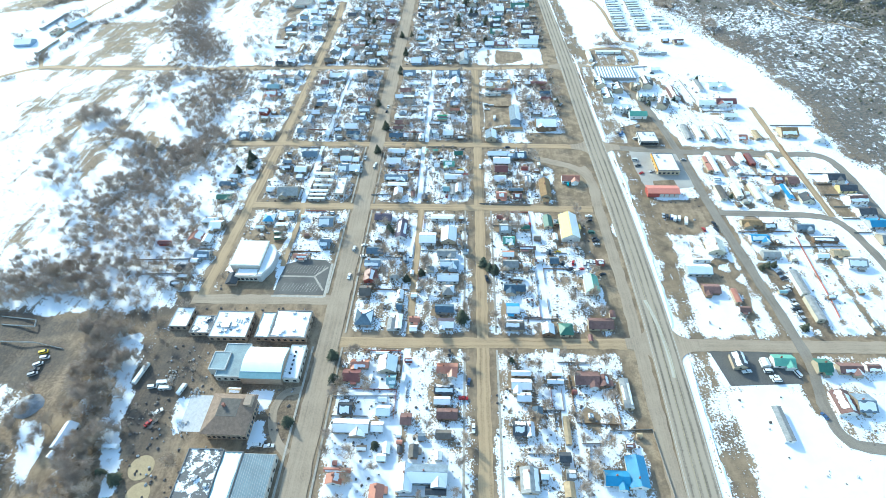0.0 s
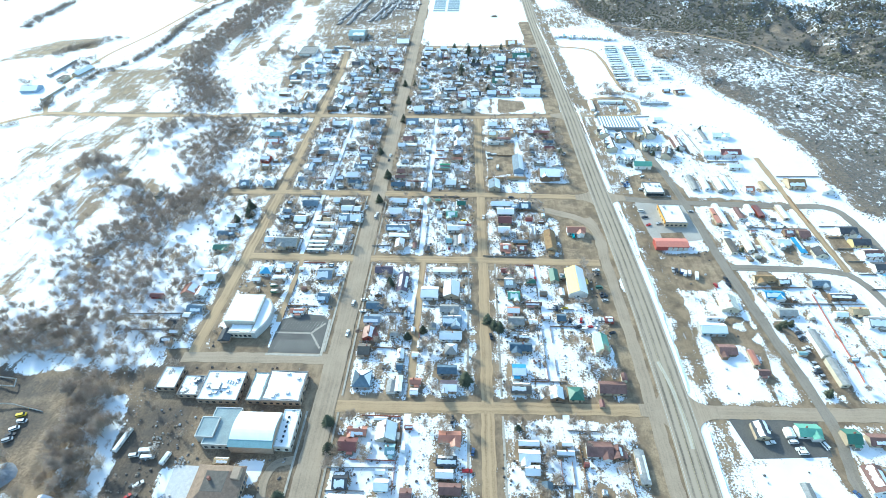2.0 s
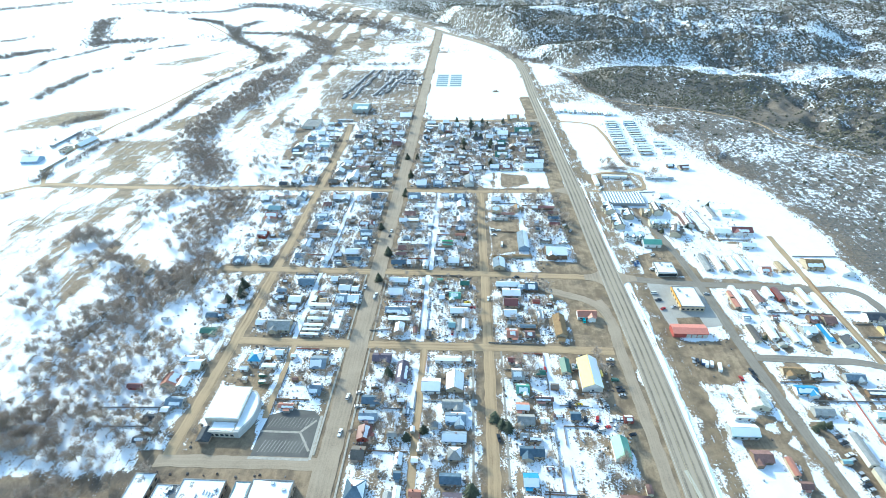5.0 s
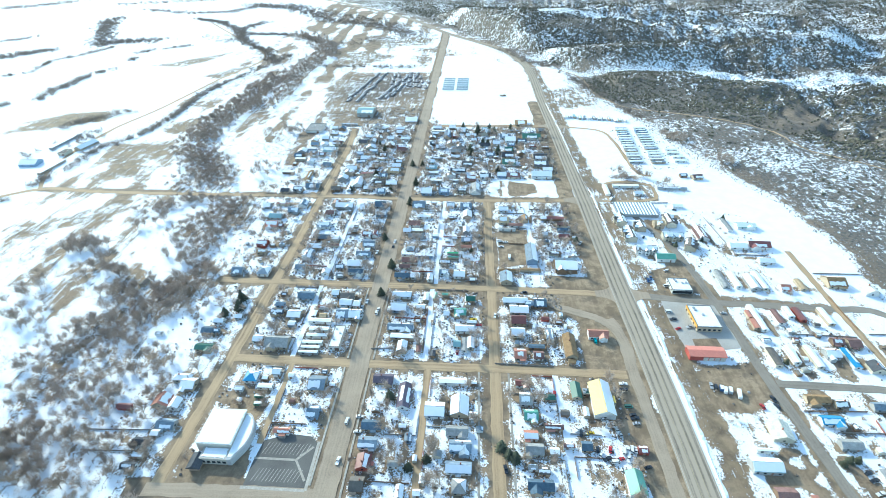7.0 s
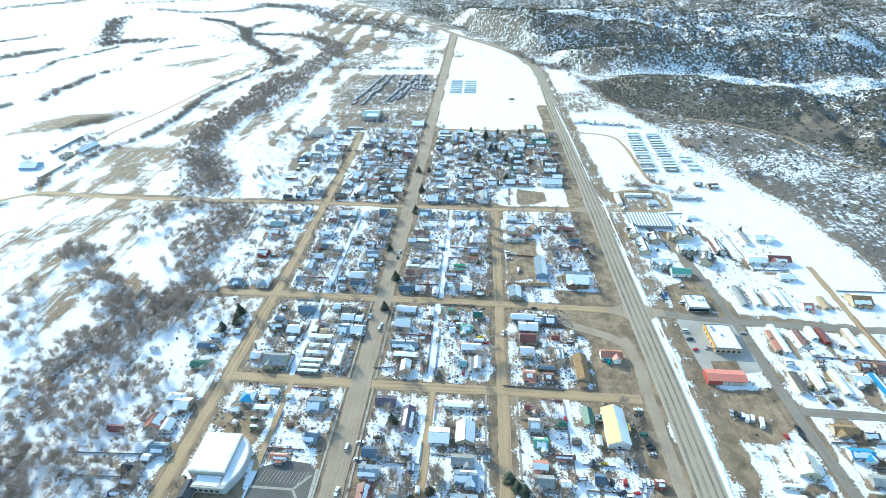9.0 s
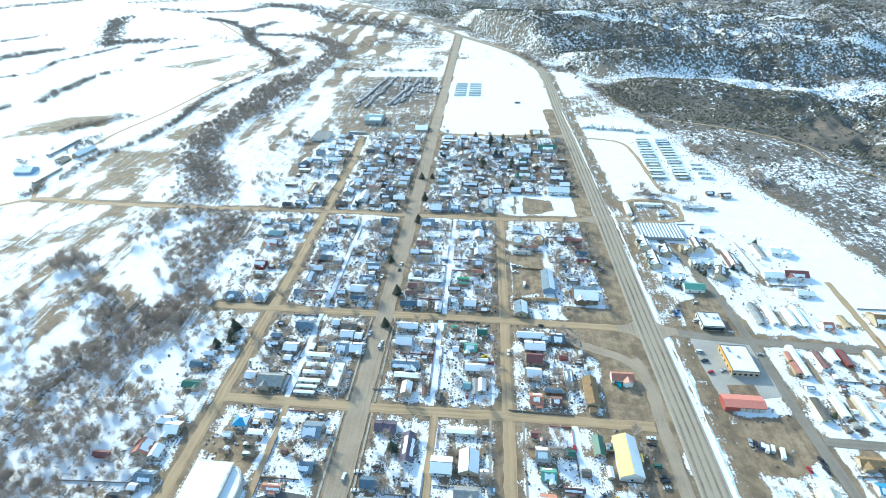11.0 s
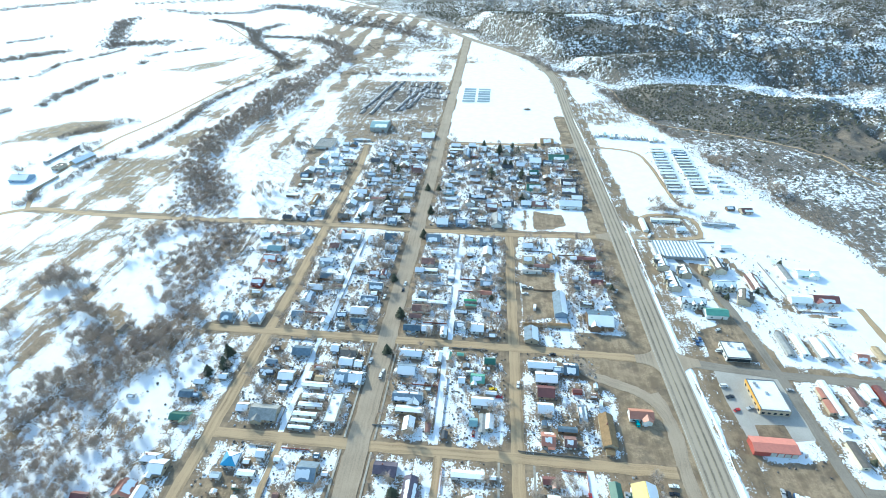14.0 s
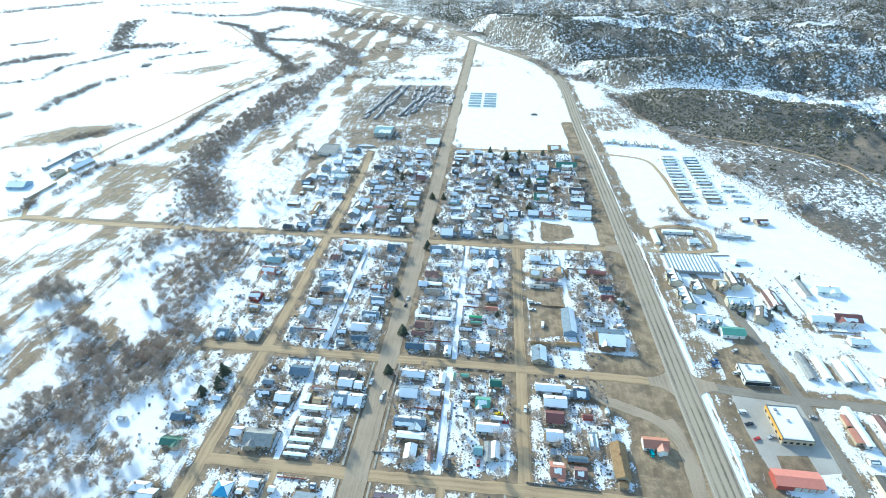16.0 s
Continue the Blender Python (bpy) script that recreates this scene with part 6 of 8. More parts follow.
        for side in (-1, 1):
            a = slope(-U, U, side * E, 0, z0, h + rise, 0.15)
            if side > 0:
                a.f = [tuple(reversed(f)) for f in a.f]
            sheet = part("roof", a, rm, top)
            sunny = side > 0
            full = snowed == "w" or (snowed == "q" and not sunny)
            if full or (snowed == "p" and (not sunny or rng.random() < 0.6)):
                part("snow", snow_slab(rng, -U, U, side * E, 0, z0, h + rise, full), snow, sheet, "thick white snow blanket" if full else "melting snow patch")
    if small:
        if y < 300:
            placed("door", shared_box("door", 1.4, 0.08, 1.9, door_mat), top, rng.uniform(-0.2, 0.2) * bw, -Y - 0.03, 0.0)
        return top
    big = kindname == "building"
    far = y > 400
    n = 2 if far or long_home else max(2, min(4, int(bw / 3.6)))
    gap = bw / n
    for side in (-1,):
        for i in range(n):
            u = -bw / 2 + gap * (i + 0.5)
            if side == -1 and i == n // 2:
                placed("door", shared_box("door", 2.8 if big else 1.0, 0.08, 2.6 if big else 2.05, door_mat), top, u, -Y - 0.03, 0.0)
            else:
                placed("window", shared_box("window", 1.3, 0.08, 1.1, glass), top, u, side * (Y + 0.03), 0.9 if h < 4 else 1.4)
    for side in () if far else (-1, 1) if swap else (1,):
        placed("window", shared_box("window", 1.2, 0.08, 1.1, glass), top, side * (X + 0.03), 0, 1.0, 90)
    if not flat and not long_home:
        if rng.random() < 0.4:
            cx = rng.uniform(-0.6, 0.6) * X
            placed("chimney", shared_box("chimney", 0.7, 0.6, 1.7, brick_mat), sheet, cx, 0.5, h + rise - 0.6)
        if not big and not hip and bw > 7 and rise > 0.9 and 55 < y < 530 and rng.random() < 0.45 and not swap:
            # a gabled wing towards the street
            pw = rng.uniform(0.34, 0.46) * bw
            px = rng.choice((-1, 1)) * (bw - pw) * rng.uniform(0.35, 0.5)
            up = min(rise * 0.8, pw * 0.3)
            yf, meet = -Y - rng.uniform(1.4, 2.6), -(d / 2) * (1 - up / rise)
            gable = [(px - pw / 2, yf, -0.3), (px + pw / 2, yf, -0.3), (px + pw / 2, yf, h), (px, yf, h + up), (px - pw / 2, yf, h)]
            part("wing_wall", Shape().solid(gable, [(a, -Y + 0.3, c) for a, b, c in gable]), wm, top)
            for side in (-1, 1):
                ex = px + side * (pw / 2 + 0.3)
                quad = [(ex, yf - 0.35, h - 0.12), (ex, -d / 2 + 0.1, h - 0.12), (px, meet, h + up), (px, yf - 0.35, h + up)]
                if side > 0:
                    quad = quad[::-1]
                quad = quad[::-1]
                sheet = part("roof", Shape().solid(quad, [(a, b, c + 0.15) for a, b, c in quad]), rm, top)
                if snowed in "wq" or snowed == "p" and side > 0:
                    c0 = Vector([sum(p[j] for p in quad) / 4 for j in range(3)])
                    inner = [tuple(c0 + (Vector(p) - c0) * rng.uniform(0.8, 0.95)) for p in quad]
                    part("snow", Shape().solid([(a, b, c + 0.16) for a, b, c in inner], [(a, b, c + 0.34) for a, b, c in inner]), snow, sheet)
        elif not big and not hip and not far and rng.random() < 0.4:
            pw = rng.uniform(2.5, min(5.0, bw * 0.6))
            px = rng.uniform(-0.5, 0.5) * (bw - pw)
            part("porch_roof", slope(px - pw / 2, px + pw / 2, -Y - 2.0, -Y, h - 0.55, h - 0.25, 0.12), rm, top)
            for u in (-pw / 2 + 0.15, pw / 2 - 0.15):
                placed("porch_post", shared_box("porch_post", 0.14, 0.14, h - 0.5, wall_mat("w")), top, px + u, -Y - 1.85, 0.0)
            part("porch_floor", Shape().box(px - pw / 2, -Y - 2.0, -0.1, px + pw / 2, -Y, 0.22), concrete, top)
    return top


for spec in PLAN:
    house(*spec)

# ---- school and other large buildings ----
def patchy_roof(name, base, share):
    """A flat roof with old snow lying on it in drifts; share: how much of it is covered."""
    m, nt, bsdf = nodes_of(name)
    at = coords(nt)
    drift, fine = noise_at(nt, at, 0.22, 4, 0.6), noise_at(nt, at, 2.2, 4, 0.65)
    lying = ramp(nt, calc(nt, "MULTIPLY_ADD", fine, 0.25, drift), 0.66 - share * 0.3, 0.70 - share * 0.3)
    gravel = blend(nt, ramp(nt, fine, 0.3, 0.7), tuple(v * 0.7 for v in base), base)
    wire(nt, blend(nt, lying, gravel, SNOW), bsdf.inputs["Base Color"])
    bsdf.inputs["Roughness"].default_value = 0.8
    bumped(nt, bsdf, calc(nt, "ADD", fine, lying), 0.4, 0.1)
    return m


def block(top, x0, y0, x1, y1, h, wall, roof, snowed=True, parapet=True, vents=0, seed=1, windows=True, coping=None):
    """One flat-roofed wing of a building, in the world's own axes."""
    rng = random.Random(seed)
    part("wall", Shape().box(x0, y0, -0.3, x1, y1, h), wall, top)
    part("roof", Shape().box(x0 + 0.3, y0 + 0.3, h - 0.05, x1 - 0.3, y1 - 0.3, h + 0.1), roof, top)
    if parapet:
        for b in ((x0 - 0.1, y0 - 0.1, x1 + 0.1, y0 + 0.3), (x0 - 0.1, y1 - 0.3, x1 + 0.1, y1 + 0.1), (x0 - 0.1, y0 + 0.3, x0 + 0.3, y1 - 0.3), (x1 - 0.3, y0 + 0.3, x1 + 0.1, y1 - 0.3)):
            part("parapet", Shape().box(b[0], b[1], h + 0.004, b[2], b[3], h + 0.45), coping or dark_coping, top)
    if snowed:
        part("snow", flat_snow(rng, x0 + 0.5, y0 + 0.5, x1 - 0.5, y1 - 0.5, h + 0.11), snow, top, "wind-smoothed white snow")
    for i in range(vents):
        placed("vent", shared_box("vent", 1.6, 1.4, 1.0, metal_grey), top, rng.uniform(x0 + 2, x1 - 2), rng.uniform(y0 + 2, y1 - 2), h + 0.1)
    if windows:
        n = max(2, int((x1 - x0) / 3.2))
        for i in range(n):
            u = x0 + (x1 - x0) * (i + 0.5) / n
            for zz in ([1.0] if h < 6.5 else [1.0, 4.4]):
                placed("window", shared_box("window", 1.7, 0.08, 1.5, glass), top, u, y0 - 0.03, zz)
        m = max(2, int((y1 - y0) / 4))
        for i in range(m):
            v = y0 + (y1 - y0) * (i + 0.5) / m
            placed("window", shared_box("window", 1.7, 0.08, 1.5, glass), top, x1 + 0.03, v, 1.0, 90)
            placed("window", shared_box("window", 1.7, 0.08, 1.5, glass), top, x0 - 0.03, v, 1.0, 90)


school_wall = tone("school_brick", (0.36, 0.27, 0.20), 0.2, fine=4.0)
pale_wall = tone("school_render", (0.50, 0.46, 0.40), 0.15)
teal_roof, grey_roof, brown_roof = roof_mat("tl"), roof_mat("gr"), tone("brown_tile_roof", (0.24, 0.17, 0.125), 0.3, fine=4.0)

dark_coping = tone("dark_metal_coping", (0.17, 0.17, 0.17), 0.2, rough=0.5)
pale_coping = tone("pale_coping", (0.48, 0.50, 0.50), 0.15, rough=0.6)
drifted = patchy_roof("drifted_roof", (0.30, 0.30, 0.30), 0.55)
hall = thing("school_building", 0, 0, 0, "flat-roofed school wing with snowy white roof and vents", "school")
block(hall, -109.5, 166.8, -88.5, 186, 4.2, school_wall, grey_roof, vents=5, seed=2)
block(hall, -118.2, 167, -109.8, 185, 3.5, school_wall, teal_roof, seed=3)
wing = thing("school_building", 0, 0, 0, "low flat-roofed school building with patchy snow roof", "school")
block(wing, -145, 166.5, -123, 185, 3.8, school_wall, drifted, snowed=False, vents=5, seed=4)
block(wing, -157.5, 169.5, -145.3, 182, 3.0, school_wall, patchy_roof("dark_patchy_roof", (0.16, 0.17, 0.18), 0.2), snowed=False, vents=3, seed=5)
block(wing, -171.5, 173.5, -160.5, 187.5, 3.1, school_wall, drifted, snowed=False, seed=6)

dull_teal = tone("dull_teal_membrane", (0.27, 0.34, 0.36), 0.2, scale=0.15, fine=2.0, rough=0.85)
part("air_unit", Shape().box(-139, 172.5, 3.9, -134.5, 177, 5.3).box(-133.5, 173.5, 3.9, -130.5, 175.5, 4.8), metal_grey, wing, "pale blue-grey rooftop air unit")
for i in range(4):
    placed("air_duct", shared_box("air_duct", 0.5, 2.2, 0.5, metal_grey), wing, -132 + i * 1.6, 178.5 - i * 0.5, 3.9)
gym = thing("school_gymnasium", 0, 0, 0, "school gymnasium with white barrel roof and teal flat wings", "school")
block(gym, -131.5, 141, -117.4, 161.8, 4.2, pale_wall, dull_teal, snowed=False, seed=7, coping=pale_coping)
block(gym, -136, 144.5, -126.8, 155.5, 5.2, pale_wall, dull_teal, snowed=False, seed=8, windows=False, coping=pale_coping)
block(gym, -94.8, 141, -86.5, 162, 4.0, pale_wall, patchy_roof("teal_patchy_roof", (0.30, 0.38, 0.40), 0.6), snowed=False, seed=9, coping=pale_coping)
for i in range(6):
    placed("roof_light", shared_box("roof_light", 0.9, 1.1, 0.5, glass), gym, -91.4, 144 + i * 2.7, 4.1)
part("wall", Shape().box(-117, 139.5, -0.3, -95, 158.5, 6.0), school_wall, gym)
arc = [(139.2 + 19.6 * i / 12, 6.0 + 2.6 * math.sin(math.pi * i / 12)) for i in range(13)]
shell = [(y, z - 0.2) for y, z in arc] + [(y, z + 0.05) for y, z in reversed(arc)]
vault = Shape().solid([(-117.3, y, z) for y, z in shell], [(-94.7, y, z) for y, z in shell])
part("barrel_roof", vault, teal_roof, gym, "curved pale teal metal roof")
top_arc = [(y, z + 0.06) for y, z in arc[2:]]
ring = [(-117, y, z) for y, z in top_arc] + [(-117, y, z + 0.2) for y, z in top_arc[::-1]]
cap = Shape().solid(ring, [(-95, y, z) for _, y, z in ring])
part("snow", cap, snow, gym, "smooth white snow blanket")
for end in (-117, -95):
    s = Shape()
    for (ya, za), (yb, zb) in zip(arc, arc[1:]):
        s.box(end - 0.15, ya, 5.9, end + 0.15, yb, min(za, zb) - 0.05)
    part("gable", s, school_wall, gym)

old = thing("old_school", 0, 0, 0, "two-storey brick school with brown hipped roof and flat top", "school")
part("wall", Shape().box(-124.5, 108.8, -0.3, -104, 128, 7.6), tone("old_brick", (0.34, 0.25, 0.18), 0.2, fine=5.0), old)
base = [(-125.8, 107.6, 7.5), (-102.8, 107.6, 7.5), (-102.8, 129.2, 7.5), (-125.8, 129.2, 7.5)]
crown = [(-119.8, 115.6, 10.2), (-109.5, 115.6, 10.2), (-109.5, 125.2, 10.2), (-119.8, 125.2, 10.2)]
for i in range(4):
    j = (i + 1) % 4
    fc = [base[i], base[j], crown[j], crown[i]]
    part("roof", Shape().solid(fc, [(a, b, c + 0.2) for a, b, c in fc]), brown_roof, old)
part("flat_roof", Shape().box(-119.8, 115.6, 10.0, -109.5, 125.2, 10.45), roof_mat("dt"), old, "grey flat roof deck")
part("dormer", Shape().solid([(-108, 122, 8.2), (-104, 122, 8.2), (-104, 127.5, 8.2), (-108, 127.5, 8.2)], [(-108, 122, 10.4), (-104.6, 122, 10.0), (-104.6, 127.5, 10.0), (-108, 127.5, 10.4)]), school_wall, old)
for i in range(8):
    for zz in (1.2, 4.8):
        placed("window", shared_box("window", 1.3, 0.1, 1.9, glass), old, -123 + i * 2.5, 108.76, zz)
        placed("window", shared_box("window", 1.3, 0.1, 1.9, glass), old, -103.96, 110 + i * 2.3, zz, 90)
placed("chimney", shared_box("chimney", 1.2, 1.2, 3.2, brick_mat), old, -117, 121, 9.6)
paved_lot("walkway", [(-141, 112), (-126.5, 112), (-126.5, 132), (-142, 132)], tone("snowy_concrete", (0.52, 0.52, 0.52), 0.2), 0.1, "snow-dusted concrete yard beside the old school")

works = thing("school_annex", 0, 0, 0, "long flat-roofed school annex with grey gravel roof", "school")
block(works, -129, 70, -112, 101.8, 4.6, pale_wall, patchy_roof("gravel_patchy_roof", (0.17, 0.165, 0.16), 0.12), snowed=False, vents=3, seed=11)
block(works, -112, 70, -102.5, 101, 4.3, pale_wall, teal_roof, seed=12)
block(works, -102.3, 70, -86.5, 100.5, 4.2, pale_wall, dull_teal, snowed=False, parapet=False, seed=13)
for i in range(14):
    placed("roof_rib", shared_box("roof_rib", 0.12, 30, 0.16, metal_grey), works, -101.4 + i * 1.1, 85.3, 4.3)
rng = random.Random(3)

sports = thing("sports_hall", 0, 0, 0, "tall white-roofed sports hall with curved lower wing", "school")
part("wall", Shape().box(-149.2, 219.5, -0.3, -130.2, 241.5, 7.4), pale_wall, sports)
part("roof", Shape().box(-149.6, 219.1, 7.3, -129.8, 241.9, 7.65), roof_mat("wh"), sports)
part("snow", flat_snow(rng, -149.4, 219.3, -130, 241.7, 7.66), snow, sports, "smooth white snow blanket")
curve = [(-130.2, 241.5)] + [(-130.2 + 7.5 * math.sin(a), 228 + 14 * math.cos(a)) for a in np.linspace(0.25, 2.2, 9)] + [(-128, 212.2), (-130.2, 212.2)]
curve = curve[::-1]
part("curved_wing", Shape().solid([(x, y, -0.3) for x, y in curve], [(x, y, 5.0) for x, y in curve]), tone("sports_wall", (0.42, 0.42, 0.42), 0.15), sports)
mid = Vector((-128.5, 228))
inner = [tuple(mid + (Vector(p) - mid) * 0.9) for p in curve]
part("snow", Shape().solid([(x, y, 5.02) for x, y in inner], [(x, y, 5.2) for x, y in inner]), snow, sports)
part("front_wing", Shape().box(-145, 212.3, -0.3, -130.4, 219.4, 4.6), pale_wall, sports)
part("snow", flat_snow(rng, -144.5, 212.8, -131, 219, 4.62), snow, sports)
for i in range(5):
    placed("window", shared_box("window", 1.8, 0.1, 1.6, glass), sports, -143 + i * 2.8, 212.26, 1.2)
part("entrance_roof", Shape().solid([(-150, 207, 3), (-142.5, 207, 3), (-142.5, 216, 3), (-150, 216, 3)], [(-146.3, 207, 5.2), (-146.2, 207, 5.2), (-146.2, 216, 5.2), (-146.3, 216, 5.2)]), roof_mat("dg"), sports)
part("entrance_wall", Shape().box(-149, 208, -0.3, -143.5, 215.5, 3.0), school_wall, sports)

# shop with a flat white roof, fire station, bank
shop = thing("shop", 0, 0, 0, "flat-roofed shop with tan walls and snowy white roof", "shop")
block(shop, 150, 330, 166.5, 353.2, 4.1, wall_mat("t"), roof_mat("wh"), vents=3, seed=21)
part("fascia", Shape().box(149.4, 330.4, 3.0, 149.9, 352.8, 4.6), tone("orange_fascia", (0.60, 0.30, 0.06), 0.2), shop, "orange shop fascia")
station = thing("fire_station", 0, 0, 0, "red metal fire station with white roller doors", "fire station")
part("wall", Shape().box(136, 302.4, -0.3, 158.5, 311.4, 3.8), tone("red_siding", (0.33, 0.07, 0.055), 0.15), station)
for a, b, za, zb in ((302, 306.9, 3.7, 5.0), (311.8, 306.9, 3.7, 5.0)):
    s = slope(135.5, 159, a, b, za, zb, 0.15)
    if a > b:
        s.f = [tuple(reversed(f)) for f in s.f]
    part("roof", s, tone("faded_red_metal", (0.60, 0.22, 0.16), 0.12, rough=0.45), station)
for i in range(4):
    placed("roller_door", shared_box("roller_door", 3.0, 0.12, 3.0, paint_white), station, 146 + i * 3.6, 302.3, 0.0)
bank = thing("bank", 0, 0, 0, "white flat-roofed bank with dark glass front", "bank")
block(bank, 146, 371.5, 161, 386.5, 3.4, wall_mat("w"), roof_mat("wh"), vents=4, seed=22)
part("glass_front", Shape().box(146.5, 371.1, 0.6, 160.5, 371.45, 2.8), glass, bank)

# ribbed storage building and the rows of panels in the field
store = thing("storage_building", 0, 0, 0, "long storage building with snow-striped metal roof", "storage")
part("wall", Shape().box(131.5, 487, -0.3, 169, 511, 3.0), wall_mat("g"), store)
part("roof", Shape().box(131, 486.5, 2.95, 169.5, 511.5, 3.15), roof_mat("bl"), store)
for i in range(13):
    placed("snow", shared_box("snow", 1.5, 23.6, 0.16, snow), store, 133 + i * 2.85, 499, 3.16)
panel_mat = tone("blue_panel", (0.34, 0.42, 0.45), 0.15, rough=0.4)
for col in (-62, -39):
    for row in range(6):
        y = 893 + row * 12.5
        rack = thing("panel_row", col + 10, y, 0, "row of tilted pale blue panels in a snowy field", "solar panel", "rows of panels")
        part("panel", Shape().solid([(-9.5, -2.1, 0.9), (9.5, -2.1, 0.9), (9.5, 2.1, 2.3), (-9.5, 2.1, 2.3)], [(-9.5, -2.1, 1.02), (9.5, -2.1, 1.02), (9.5, 2.1, 2.42), (-9.5, 2.1, 2.42)]), panel_mat, rack)
        for u in (-8, 0, 8):
            placed("post", shared_box("post", 0.2, 0.2, 1.7, metal_grey), rack, u, 0, -0.1)

# two-storey apartment houses with stepped gables
def apartment(x, y, length, turn, roof, wall, gables):
    rng = random.Random(int(x * 13 + y))
    top = thing("apartment_building", x, y, turn, f"{WALLS[wall][1]} two-storey apartment building with {ROOFS[roof][1]} gabled roofs", "apartment building", "apartment buildings")
    length *= 0.9
    L, D, h, up = length / 2, 3.8, 4.4, 1.9
    wm, rm = wall_mat(wall), roof_mat(roof)
    body = [(-L, -D, -0.3), (-L, D, -0.3), (-L, D, h), (-L, 0, h + up), (-L, -D, h)]
    part("wall", Shape().solid(body, [(L, b, c) for _, b, c in body]), wm, top)
    for side in (-1, 1):
        a = slope(-L - 0.3, L + 0.3, side * (D + 0.4), 0, h - 0.2, h + up, 0.15)
        if side > 0:
            a.f = [tuple(reversed(f)) for f in a.f]
        sheet = part("roof", a, rm, top)
        part("snow", snow_slab(rng, -L, L, side * (D + 0.4), 0, h - 0.2, h + up, side < 0 and rng.random() < 0.5), snow, sheet, "melting snow patch")
    for i in range(gables):
        px, pw = -L + (i + 0.5) * length / gables, length / gables * 0.66
        out = -D - (2.4 if i % 2 else 1.4)
        gable = [(px - pw / 2, out, -0.3), (px + pw / 2, out, -0.3), (px + pw / 2, out, h - 0.3), (px, out, h + up - 0.5), (px - pw / 2, out, h - 0.3)]
        part("gable_wall", Shape().solid(gable, [(a, -D + 0.5, c) for a, b, c in gable]), wm, top)
        for side in (-1, 1):
            ex = px + side * (pw / 2 + 0.35)
            quad = [(ex, out - 0.4, h - 0.55), (ex, -D + 0.3, h - 0.55), (px, -0.6, h + up - 0.45), (px, out - 0.4, h + up - 0.45)]
            quad = quad if side > 0 else quad[::-1]
            sheet = part("roof", Shape().solid(quad, [(a, b, c + 0.16) for a, b, c in quad]), rm, top)
            if rng.random() < 0.5:
                mid = Vector([sum(p[j] for p in quad) / 4 for j in range(3)])
                inner = [tuple(mid + (Vector(p) - mid) * rng.uniform(0.6, 0.92)) for p in quad]
                part("snow", Shape().solid([(a, b, c + 0.17) for a, b, c in inner], [(a, b, c + 0.3) for a, b, c in inner]), snow, sheet)
        for zz in (0.9, 3.4):
            placed("window", shared_box("window", 1.3, 0.08, 1.2, glass), top, px, out - 0.03, zz)
    return top


apartment(131.5, 477, 18, -90, "dt", "c", 3)
apartment(134, 452, 22, -90, "dt", "c", 4)
apartment(141, 428, 19, 0, "dg", "w", 3)
apartment(146.5, 466, 13, -90, "dt", "t", 2)
apartment(175, 477, 19, 90, "dt", "c", 3)
apartment(164, 471, 10, 0, "tn", "t", 1)
apartment(170, 450.5, 19, 0, "bs", "c", 3)
apartment(180.5, 437, 16, 70, "dt", "t", 3)

# log and lumber stacks of the sawmill
log_mat = tone("weathered_logs", (0.27, 0.25, 0.24), 0.35, scale=0.3, fine=2.5)
rng = random.Random(8)
stack = Shape()
for i in range(9):
    for lay in range(3):
        if i + lay < 9 - lay:
            r = 0.55
            yy, zz = (i - 4 + lay * 0.5) * 1.1, 0.5 + lay * 0.95
            stack.tube((-11 + rng.uniform(0, 1.5), yy, zz), (11 - rng.uniform(0, 1.5), yy, zz), r, r * 0.9, 6)
log_mesh = stack.mesh("log", log_mat)
for i in range(66):
    k = i % 22
    if i < 22:
        px, py, turn = -205 + (k % 2) * 13 + k * 1.1, 835 + (k // 2) * 15.0, 82
    elif i < 44:
        px, py, turn = -158 + (k % 2) * 12 + k * 1.6, 850 + (k // 2) * 13.5, 80
    else:
        px, py, turn = -150 + (k % 8) * 8.5, 925 + (k // 8) * 26 - (k % 8) * 2.0, 95
    px, py = px + rng.uniform(-3, 3), py + rng.uniform(-3, 3)
    pile = thing("log_pile", px, py, turn + rng.uniform(-4, 4), "weathered grey log stack in a sawmill yard", "log pile", "log stacks of the sawmill")
    pile.scale = (0.85, 0.62, 0.6)
    tagged(part("log", log_mesh, None, pile), kind="stuff")
    part("snow", shared_box("snow", 18, 0.9, 0.3, snow), None, pile).matrix_basis = pose(0, 0.6, 2.85)

# mobile home park and the rows of trailers beyond
for col, x0, x1 in ((0, 186.5, 179.5), (1, 211, 205)):
    for i in range(15):
        f = i / 14
        yy = 725 - f * 111
        house(round(x0 + (x1 - x0) * f, 1), round(yy, 1), 15.5, 4.4, 4, "tx", rng.choice(["bl", "gr", "tl", "bs"]), rng.choice("wwpq"), 2.6, rng.choice("wgtl"))
for i in range(13):
    house(round(120 + i * 6.6, 1), round(769 - i * 1.2 + rng.uniform(-3, 3), 1), 4.2, 11, rng.uniform(-12, 12), "ty", rng.choice(["bl", "gr", "tl"]), rng.choice("wwp"), 2.6, rng.choice("wgt"))
for x, y in ((230, 652), (229, 642), (232, 630), (231, 619)):
    house(x, y, 14, 5, 0, "tx", "bl", "w", 2.6, "w")

